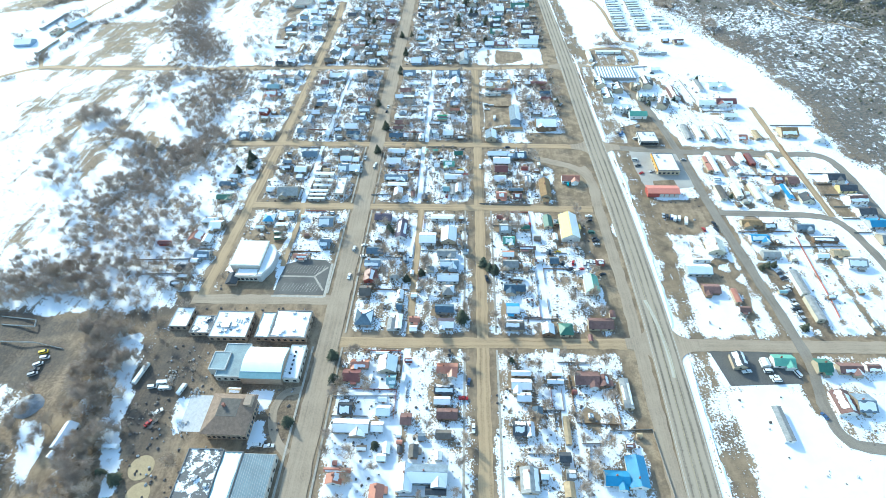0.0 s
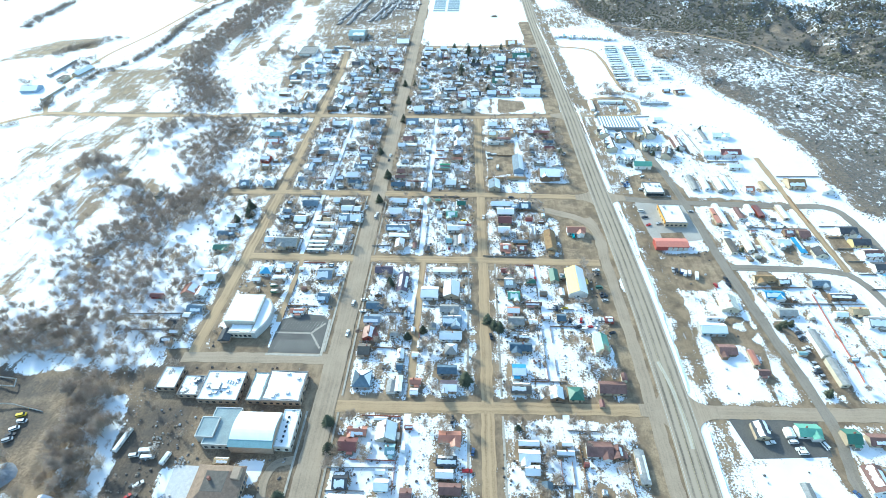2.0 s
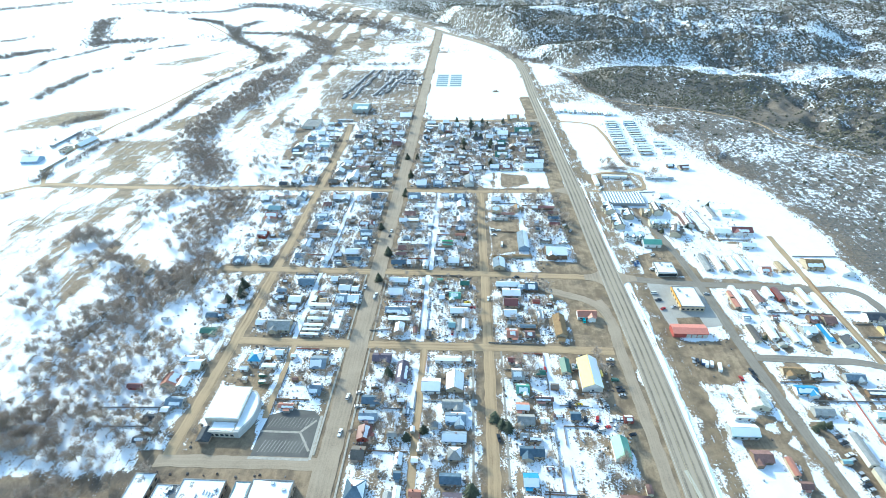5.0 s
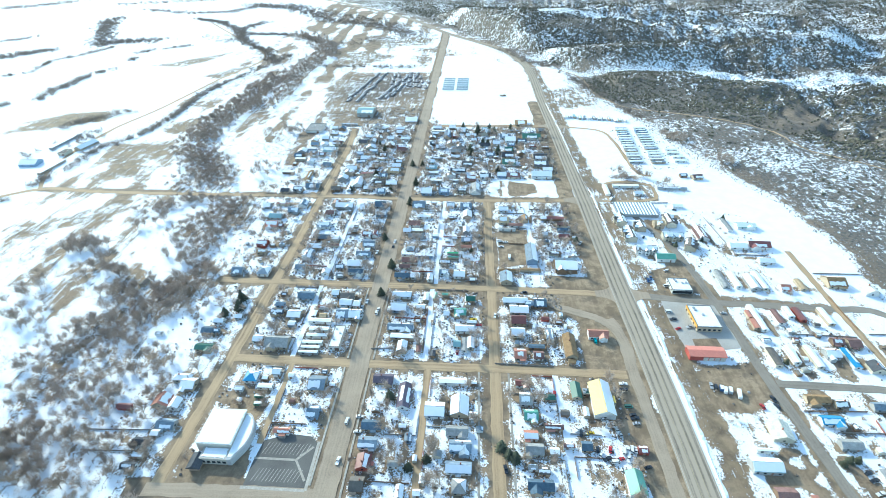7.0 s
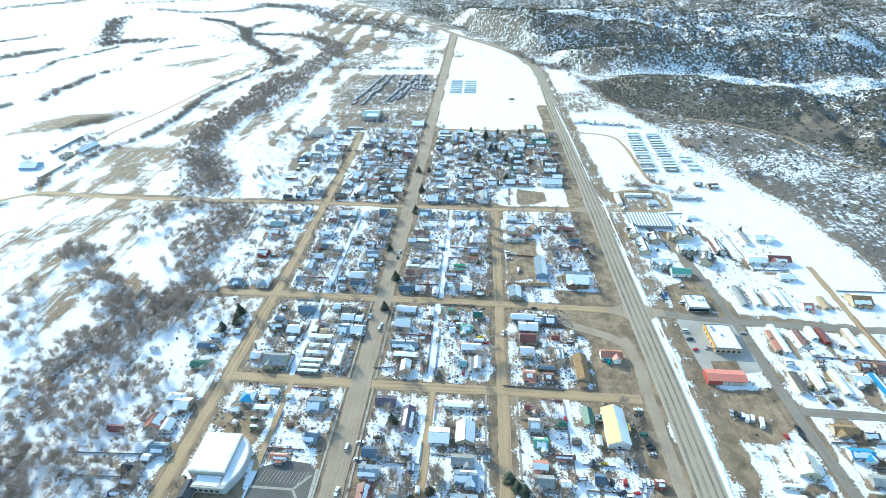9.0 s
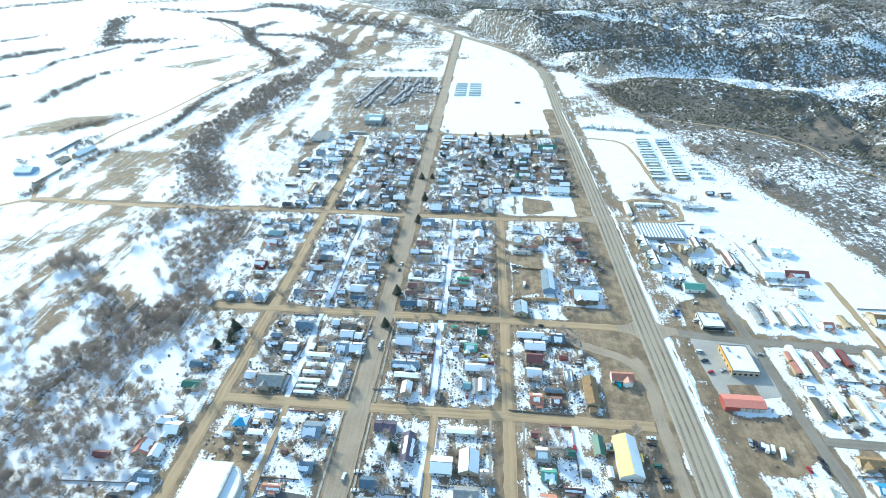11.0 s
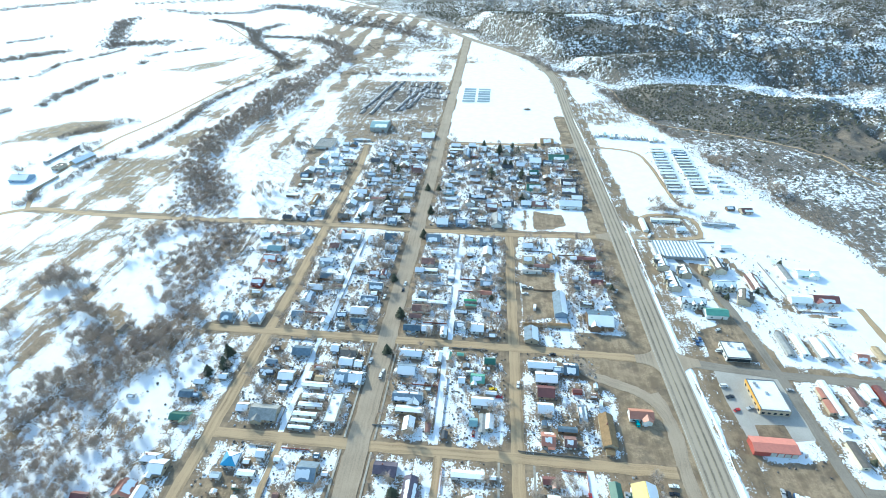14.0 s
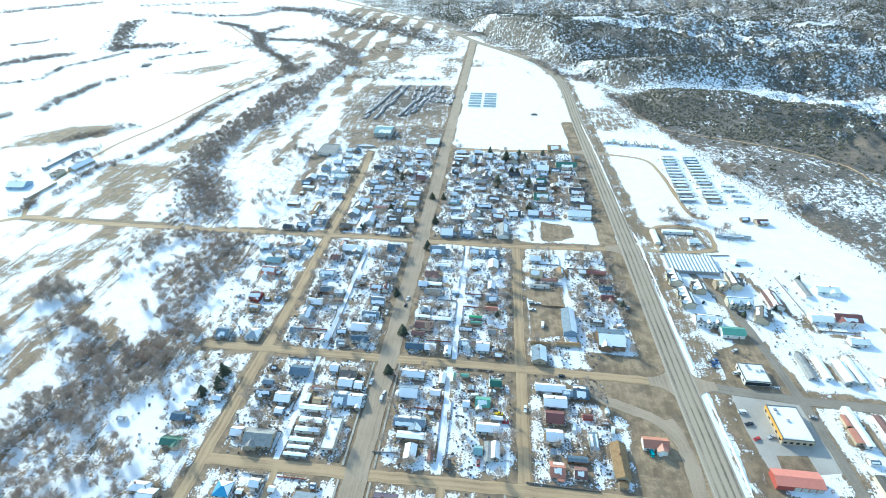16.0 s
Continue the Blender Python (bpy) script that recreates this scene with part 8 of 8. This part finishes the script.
for line, spread, rate, lo, hi in THICKETS:
    for (ax, ay), (bx, by) in zip(line, line[1:]):
        for k in range(int(math.hypot(bx - ax, by - ay) * rate * (1.15 if by < 300 else 0.82))):
            f = rng.random()
            x, y = ax + (bx - ax) * f + rng.uniform(-2.1, 2.1) * spread, ay + (by - ay) * f + rng.uniform(-2.1, 2.1) * spread
            if free(x, y, 1, 1, 1):
                bare_tree(round(x, 1), round(y, 1), rng.uniform(lo, hi) * (0.7 if y < 300 else 0.8), count, round(height_at(x, y), 2), "leafless cottonwood in the river thicket", "river trees")
                count += 1


# groves beside the river meadows
for gx, gy, spread, n in ((-352, 410, 7, 16), (-335, 408, 7, 14), (-316, 380, 6, 10), (-291, 374, 6, 14), (-300, 450, 9, 8), (-345, 350, 9, 10), (-320, 315, 8, 10), (-250, 690, 9, 14), (250, 690, 9, 14), (275, 620, 8, 10), (158, 574, 9, 12), (200, 549, 6, 6), (-207, 168, 7, 22), (-200, 150, 7, 24), (-192, 128, 6, 20), (-184, 103, 6, 18), (-178, 84, 6, 14), (-176, 66, 7, 10), (-210, 133, 5, 8), (-186, 148, 4, 8), (-222, 84, 10, 12), (-166, 186, 4, 5), (-240, 580, 10, 10), (-222, 520, 6, 10)):
    for k in range(n):
        x, y = rng.gauss(gx, spread), rng.gauss(gy, spread)
        if free(x, y, 1, 1, 1):
            bare_tree(round(x, 1), round(y, 1), rng.uniform(8, 13), count, round(height_at(x, y), 2), "leafless cottonwood in the river thicket", "river trees")
            count += 1


chunks = []
for x, y, z, s, k in FAR_TREES:
    a = math.radians((k * 77) % 360)
    p = TREE_MESHES[k % 5][2 if y < 300 else 3 if y < 480 else 4]
    p = p * (s * (0.9 + (k % 7) * 0.05), s * (0.9 + (k % 5) * 0.07), s)
    q = p.copy()
    q[..., 0], q[..., 1] = p[..., 0] * math.cos(a) - p[..., 1] * math.sin(a) + x, p[..., 0] * math.sin(a) + p[..., 1] * math.cos(a) + y
    q[..., 2] += z
    chunks.append(q)
tagged(new("distant_bare_trees", triangles("distant_bare_trees", np.concatenate(chunks), twig_mats[0])), "leafless grey trees over distant yards and river", "trees", kind="stuff")


def brush(name, lines, n, lo, hi, twigs, material, seed, label, wide=0.13):
    """Thickets of bare shrubs scattered along lines of (from, to, spread, share)."""
    rs = np.random.RandomState(seed)
    share = np.array([math.dist(a, b) * w for a, b, s, w in lines])
    pick = rs.choice(len(lines), n, p=share / share.sum())
    f = rs.random(n)
    a, b = np.array([l[0] for l in lines])[pick], np.array([l[1] for l in lines])[pick]
    spread = np.array([l[2] for l in lines])[pick][:, None]
    c = a + (b - a) * f[:, None] + rs.normal(size=(n, 2)) * spread
    keep = np.ones(n, bool)
    for s in STREETS + HALLS:
        keep &= ~((c[:, 0] > s[0] - 1) & (c[:, 0] < s[2] + 1) & (c[:, 1] > s[1] - 1) & (c[:, 1] < s[3] + 1))
    for s in PLAN:
        keep &= ~((np.abs(c[:, 0] - s[0]) < s[2] / 2 + 1) & (np.abs(c[:, 1] - s[1]) < s[3] / 2 + 1))
    c = c[keep & (inside(c[:, 0], c[:, 1], YARD) < 0)]
    m = len(c)
    h = rs.uniform(lo, hi, m)
    z = height(c[:, 0], c[:, 1])
    rep = np.repeat(np.arange(m), twigs)
    k = len(rep)
    way = rs.normal(size=(k, 3)) * (0.65, 0.65, 0.45) + (0, 0, 0.7)
    way /= np.linalg.norm(way, axis=1, keepdims=True)
    start = np.stack([c[rep, 0], c[rep, 1], z[rep] - 0.1], 1) + way * (h[rep] * rs.uniform(0.0, 0.55, k))[:, None] + rs.normal(size=(k, 3)) * (0.18 * h[rep])[:, None] * (1, 1, 0.3)
    start[:, 2] = np.maximum(start[:, 2], z[rep] - 0.05)
    tri = blades(rs, start, way, h[rep] * rs.uniform(0.3, 0.6, k), rs.uniform(0.6, 1.4, k) * wide * (0.6 + 0.12 * h[rep]))
    return tagged(new(name, triangles(name, tri, material)), label, "brush", kind="stuff")


river_lines = [(a, b, spread * 1.15, rate) for line, spread, rate, lo, hi in THICKETS for a, b in zip(line, line[1:])]
brush("river_brush", river_lines + [((-225, 205), (-190, 195), 7, 1.0), ((-203, 175), (-176, 66), 7, 1.2), ((-420, 372), (-395, 392), 9, 0.6), ((-275, 590), (-232, 660), 16, 0.5)],
      2500, 1.4, 4.2, 54, twig_mats[0], 4, "grey leafless willow thicket along the river")
brush("field_brush", [((-430, 330), (-300, 430), 40, 1.0), ((-400, 250), (-290, 330), 35, 0.8), ((-230, 560), (-210, 740), 25, 0.6), ((-390, 560), (-330, 500), 15, 0.4), ((-470, 600), (-380, 1100), 12, 0.5), ((-300, 700), (-340, 1000), 30, 0.7), ((150, 560), (215, 640), 10, 0.3), ((228, 772), (247, 697), 9, 1.6), ((247, 697), (268, 630), 9, 1.6), ((268, 630), (311, 541), 8, 1.2), ((144, 574), (172, 574), 3, 2.5), ((186, 551), (210, 548), 4, 2.0), ((105, 880), (190, 940), 9, 0.5), ((104, 828), (194, 812), 8, 0.6), ((34, 864), (39, 865), 1.2, 14), ((-300, 1010), (-120, 1010), 14, 0.6), ((-250, 640), (-215, 800), 22, 0.8)],
      4200, 0.8, 3.2, 30, twig_mats[1], 6, "scattered leafless shrubs in snowy fields")
brush("town_brush", [((-60, 90), (80, 90), 25, 0.25), ((-150, 260), (80, 260), 20, 0.5), ((-150, 340), (80, 340), 22, 0.6), ((-150, 420), (80, 420), 18, 0.6), ((-150, 490), (80, 490), 20, 0.6), ((-150, 600), (80, 600), 30, 0.7), ((-150, 700), (80, 700), 25, 0.7), ((-225, 735), (-95, 780), 24, 1.2), ((-280, 690), (-215, 620), 22, 0.8), ((-215, 640), (-190, 540), 14, 1.0), ((136, 200), (136, 350), 3.5, 0.6)],
      5200, 0.7, 2.3, 18, twig_mats[1], 7, "low leafless garden shrubs and hedges")


def clumps(name, c, h, material, seed, label, ring=6, tall=1.0):
    """Low rounded bushes: each an uneven closed lump of a few faces."""
    rs = np.random.RandomState(seed)
    m = len(c)
    z = height(c[:, 0], c[:, 1])
    ang = np.arange(ring) * math.tau / ring
    r1, r2 = h[:, None] * rs.uniform(0.35, 0.62, (m, ring)), h[:, None] * rs.uniform(0.25, 0.5, (m, ring))
    low = np.stack([c[:, :1] + np.cos(ang) * r1, c[:, 1:] + np.sin(ang) * r1, z[:, None] + h[:, None] * rs.uniform(-0.05, 0.2, (m, ring))], -1)
    high = np.stack([c[:, :1] + np.cos(ang + 0.5) * r2, c[:, 1:] + np.sin(ang + 0.5) * r2, z[:, None] + h[:, None] * rs.uniform(0.5, 0.85, (m, ring)) * tall], -1)
    tip = np.stack([c[:, 0] + rs.normal(size=m) * 0.1 * h, c[:, 1] + rs.normal(size=m) * 0.1 * h, z + h * tall], -1)
    tri = []
    for i in range(ring):
        j = (i + 1) % ring
        if ring < 5:
            tri.append(np.stack([low[:, i], low[:, j], tip], 1))
        else:
            tri += [np.stack([low[:, i], low[:, j], high[:, i]], 1), np.stack([low[:, j], high[:, j], high[:, i]], 1), np.stack([high[:, i], high[:, j], tip], 1)]
    return tagged(new(name, triangles(name, np.concatenate(tri), material)), label, "bushes", kind="stuff")


rs = np.random.RandomState(33)
for name, n, mat, label in (("yard_clutter", 5600, tone("dark_clutter", (0.12, 0.105, 0.095), 0.6, fine=2.0), "dark yard clutter, stacked wood and junk heaps"), ("pale_clutter", 2600, tone("pale_clutter_mat", (0.45, 0.45, 0.46), 0.4, fine=2.0), "pale tarpaulins, tanks and scrap in back yards")):
    at = []
    while len(at) < n:
        x, y = rs.uniform(-215, 250), rs.uniform(62, 800)
        if 90 < x < 127 or x > 127 and (500 < y < 596 or y > 735) or x > 142 and 365 < y < 430 and x > 200 or x > 90 and rs.random() < 0.8 or x < -165 and (y < 205 or rs.random() < 0.75) or 100 < x < 172 and y > 600 or y > 720 and x > -85:
            continue
        if y < 290 and rs.random() < 0.62:
            continue
        if free(x, y, 0.5, 0.5, 0.5):
            at.append((x, y))
    clumps(name, np.array(at), rs.uniform(0.5, 1.7, n), mat, 34 if name == "yard_clutter" else 35, label, 5, 0.62)
# the brushy foothill beyond the track, and the mesa behind the snowy vale
MESA_WOOD = [(60, 1180), (130, 1060), (261, 1018), (340, 1010), (420, 985), (520, 985), (640, 985), (1500, 1000), (1500, 2300), (-420, 2300), (-300, 1800), (-62, 1420)]
rs = np.random.RandomState(12)
N = 330000
c = np.stack([rs.uniform(-420, 1500, N), rs.uniform(420, 2300, N)], 1)
d = inside(c[:, 0], c[:, 1], SCRUB_EDGE)
wood = waves(c[:, 0], c[:, 1], 150, 31, 4)
density = 0.07 * smooth(0, 60, d) + 0.9 * zone(c[:, 0], c[:, 1], HILL_WOOD, 8) + 0.50 * zone(c[:, 0], c[:, 1], MESA_WOOD, 12) * smooth(10, 60, d)
for line, half in MESA_SNOW:
    density *= 1 - 0.97 * np.exp(-(along(c[:, 0], c[:, 1], line) / half) ** 4)
density *= 1 - 0.9 * zone(c[:, 0], c[:, 1], BARE_SLOPE, 10)
density *= 1 - 0.95 * np.exp(-(along(c[:, 0], c[:, 1], VALE) / 28) ** 2)
density *= 1 - 0.7 * smooth(1500, 1900, c[:, 1])
keep = (d > 4) & (rs.random(N) < density * (0.62 + 0.4 * wood)) & (np.abs(c[:, 0]) < 0.95 * c[:, 1] + 60)
c = c[keep]
near = c[:, 1] + 0.5 * c[:, 0] < 1130
clumps("hill_junipers", c[near], rs.uniform(1.6, 3.8, near.sum()), juniper, 13, "dark juniper bushes dotted over snowy hills", 5, 0.72)
clumps("far_junipers", c[~near], rs.uniform(2.0, 4.6, (~near).sum()), juniper, 15, "dark juniper woods on far snowy hills", 4, 0.9)
c = np.stack([rs.uniform(60, 700, 42000), rs.uniform(340, 1250, 42000)], 1)
d = inside(c[:, 0], c[:, 1], SCRUB_EDGE)
c = c[(d > -8) & (d < 150) & (rs.random(42000) < 0.75)]
clumps("hill_sage", c, rs.uniform(0.8, 1.9, len(c)), sage, 14, "grey sagebrush on the lower hill slopes", 4, 0.7)

# broken concrete and brick in the school yard
for name, n, places, mat, label in (("rubble", 90, ((-139.5, 133.5, 3.0), (-140.5, 113.5, 3.2), (-157, 143, 3.5)), tone("pale_rubble", (0.60, 0.57, 0.54), 0.35, fine=2.0), "pale broken concrete rubble in a school yard"),
                                    ("lumber_heap", 60, ((-158, 122, 5.0), (-168, 118, 5.0), (-150, 150, 6.0)), tone("grey_lumber", (0.34, 0.29, 0.24), 0.35, fine=2.0), "heaped grey lumber and scrap on bare earth")):
    rs = np.random.RandomState(n)
    pick = rs.randint(0, len(places), n)
    spot = np.array(places)[pick]
    clumps(name, spot[:, :2] + rs.normal(size=(n, 2)) * spot[:, 2:] * 0.6, rs.uniform(0.4, 1.3, n), mat, n, label)

# field edges: line, width, how thick with trees
HEDGES = [
    ([(-837, 1192), (-893, 1285), (-969, 1415), (-1026, 1532), (-1019, 1559)], 26, 3.2),
    ([(-860, 1234), (-805, 1241), (-742, 1270)], 30, 4.0),
    ([(-992, 1061), (-971, 1100), (-961, 1125), (-922, 1158)], 22, 3.2),
    ([(-1115, 1224), (-1065, 1290)], 10, 1.2),
    ([(-878, 937), (-852, 957), (-831, 977), (-856, 1064), (-832, 1102), (-805, 1189)], 4, 0.8),
    ([(-736, 776), (-727, 792)], 6, 1.5),
    ([(-695, 814), (-707, 863), (-705, 906), (-709, 959)], 10, 1.8),
    ([(-709, 966), (-685, 1002)], 8, 1.2),
    ([(-698, 1070), (-698, 1091)], 9, 2.0),
    ([(-720, 1136), (-693, 1173), (-640, 1210)], 10, 0.8),
    ([(-1523, 1636), (-1479, 1715), (-1413, 1777), (-1360, 1881)], 40, 1.8),
    ([(-1170, 1806), (-1058, 1863), (-905, 1912)], 30, 1.0),
    ([(-1022, 1705), (-844, 1637), (-741, 1674), (-694, 1772), (-575, 1737)], 24, 1.4),
    ([(-740, 1815), (-575, 1737), (-501, 1663), (-417, 1537), (-284, 1470), (-149, 1330)], 34, 3.0),
    ([(-640, 1830), (-500, 1720), (-330, 1560), (-200, 1440)], 36, 1.2),
    ([(-791, 1550), (-692, 1491), (-617, 1407), (-556, 1283), (-498, 1205), (-449, 1160), (-415, 1073)], 14, 2.4),
    ([(-568, 1344), (-497, 1337), (-413, 1325), (-357, 1244)], 12, 2.0),
    ([(-560, 1300), (-600, 1420), (-580, 1500)], 18, 1.6),
    ([(-459, 640), (-443, 688), (-440, 758), (-448, 840), (-440, 911), (-420, 985)], 5, 1.3),
    ([(-470, 560), (-474, 620), (-462, 650)], 5, 1.0),
    ([(-497, 470), (-478, 500)], 6, 2.0),
    ([(-575, 700), (-540, 745), (-520, 765)], 14, 1.6),
    ([(-545, 600), (-515, 640), (-505, 690)], 16, 1.0),
    ([(-478, 515), (-480, 550)], 6, 1.6),
    ([(-304, 1043), (-199, 1034), (-110, 1042)], 10, 0.8),
    ([(-420, 1000), (-400, 1060), (-395, 1130)], 14, 1.2),
    ([(-647, 1306), (-557, 1254)], 24, 0.6),
    ([(-350, 1180), (-240, 1290), (-120, 1330)], 40, 0.7),
    ([(105, 1040), (150, 1000), (172, 930), (196, 850), (225, 775)], 9, 0.8),
    ([(40, 1200), (92, 1095), (150, 1035)], 12, 0.9),
]
HEDGE_LINES = [(a, b, wide * 0.5, thick) for line, wide, thick in HEDGES for a, b in zip(line, line[1:])]
brush("hedgerow_trees", HEDGE_LINES, 5200, 3.0, 8.5, 36, twig_mats[0], 19, "leafless grey hedgerows between snowy fields", 0.36)

# ---- fences ----
FENCE_MATS = {"d": tone("weathered_fence", (0.27, 0.24, 0.21), 0.3), "b": tone("brown_fence", (0.24, 0.15, 0.09), 0.3), "r": tone("red_fence", (0.34, 0.12, 0.08), 0.25), "g": tone("pale_fence", (0.45, 0.44, 0.42), 0.2)}
FENCE_WORDS = {"d": "weathered grey-brown board fence", "b": "brown wooden board fence", "r": "red-brown board fence", "g": "pale picket fence"}


def panel_mesh(length, m):
    key = ("panel", round(length * 2) / 2, m)
    if key not in SHARED:
        L = key[1]
        n = max(2, int(L / 0.6))
        front = [(L * i / (2 * n), -0.03 - 0.03 * (i % 2)) for i in range(2 * n + 1)]
        ring = front + [(a, 0.03) for a, _ in front[::-1]]
        s = Shape().solid([(a, b, 0.03) for a, b in ring], [(a, b, 1.05) for a, b in ring])
        SHARED[key] = s.mesh("panel", FENCE_MATS[m])
    return SHARED[key]


def fence(x0, y0, x1, y1, m, gaps=0.0, seed=1):
    dist, turn = math.hypot(x1 - x0, y1 - y0), math.degrees(math.atan2(y1 - y0, x1 - x0))
    if dist < 3:
        return
    n = max(1, round(dist / 11.0))
    top = thing("fence", x0, y0, turn, FENCE_WORDS[m] + " round a snowy yard", "fence", "yard fences")
    mesh = panel_mesh(dist / n, m)
    r = random.Random(seed)
    for i in range(n):
        if i and r.random() < gaps:
            continue
        placed("panel", mesh, top, i * dist / n, 0, 0)


def clear_line(x0, y0, x1, y1):
    for s in PLAN:
        if max(min(x0, x1), s[0] - s[2] / 2) <= min(max(x0, x1), s[0] + s[2] / 2) and max(min(y0, y1), s[1] - s[3] / 2) <= min(max(y0, y1), s[1] + s[3] / 2):
            return False
    return True


fence(-279, 180, -256, 178, "g")
fence(-256, 178, -254, 173, "g")
fence(-275, 174, -254, 173, "g")
fence(-268, 162, -247, 162, "g")
fence(-247, 162, -227, 158, "g")
fence(224.7, 260.6, 222.8, 233.6, "r")
fence(222.8, 233.6, 221.1, 206.4, "r")
fence(221.1, 206.4, 219.5, 192.4, "r")
for y in (333, 320, 307, 293.5, 280.5, 266):
    fence(265.2, y, 277, y + 0.4, "d")
fence(57.4, 150.9, 58.4, 122.8, "b")
fence(58.4, 122.8, 80, 122.4, "b")
fence(80, 122.4, 79.5, 141.6, "b")
fence(73.9, 119.2, 94.6, 120.5, "d")
fence(94.6, 120.5, 96.8, 89, "d")
fence(59.1, 112.2, 68.6, 112.5, "d")
fence(68.6, 112.5, 73.9, 119.2, "d")
fence(-219.4, 229.1, -182.2, 230.6, "d")
fence(-213.7, 216.1, -179.4, 217.5, "d")
fence(-66.4, 133.6, -33.8, 134.6, "g")
fence(-65.7, 122.5, -46.9, 122.9, "d")
fence(211, 488.9, 215.4, 427, "d")
fence(215.4, 427, 240.7, 426.9, "d")
fence(130.1, 512.7, 186.3, 516.8, "d")
fence(213.5, 330.5, 255.4, 329.6, "d")
fence(260.4, 373.5, 260.3, 337.4, "b")
fence(264.8, 403, 300.8, 403.5, "d")
fence(187.8, 265, 223.5, 266.4, "b")
fence(198.8, 251.1, 253.3, 252.3, "d")
fence(11.3, 292.1, 48.6, 291.3, "d")
fence(-70.7, 300.9, -56.4, 301.9, "d")
fence(186.5, 317.3, 195.2, 297.8, "d")
fence(58.7, 92.4, 62.9, 110.9, "d")
fence(22.5, 94.9, 30.8, 96, "g")
fence(45.8, 186.8, 56.2, 186.9, "d")
fence(36.9, 188.1, 47.4, 187.9, "d")
fence(26.8, 144.2, 55, 144.1, "d")
fence(36, 129, 53.1, 129.3, "d")
fence(32.9, 106.3, 47.6, 106.8, "d")
# back fences along the alleys, and the lines between the lots
rng = random.Random(52)
for x, y0, y1, reach in ((-119, 228.7, 281.5, 28), (-31, 57.3, 162.3, 28), (-31, 176.2, 282.1, 28), (50, 57.6, 162.8, 28), (49, 176.6, 282.8, 28), (-121, 293.2, 365.3, 28), (-34, 293.9, 366.1, 28), (-121, 377.0, 508.6, 28), (-34, 377.8, 509.5, 28), (46, 378.4, 510.3, 28)):
    for side in (-1, 1):
        y = y0
        while y < y1 - 6:
            step = rng.uniform(9, 17)
            top = min(y + step, y1)
            fx = x + side * 2.7
            m = rng.choice("ddddbbrg")
            if rng.random() < 0.6 and clear_line(fx, y, fx, top):
                fence(round(fx, 1), round(y, 1), round(fx, 1), round(top - 0.4, 1), m, 0.1, int(y))
            far = fx + side * rng.uniform(0.45, 1.0) * reach
            if rng.random() < 0.4 and clear_line(fx, top, far, top):
                fence(round(fx, 1), round(top, 1), round(far, 1), round(top, 1), m, 0.05, int(y))
            y = top
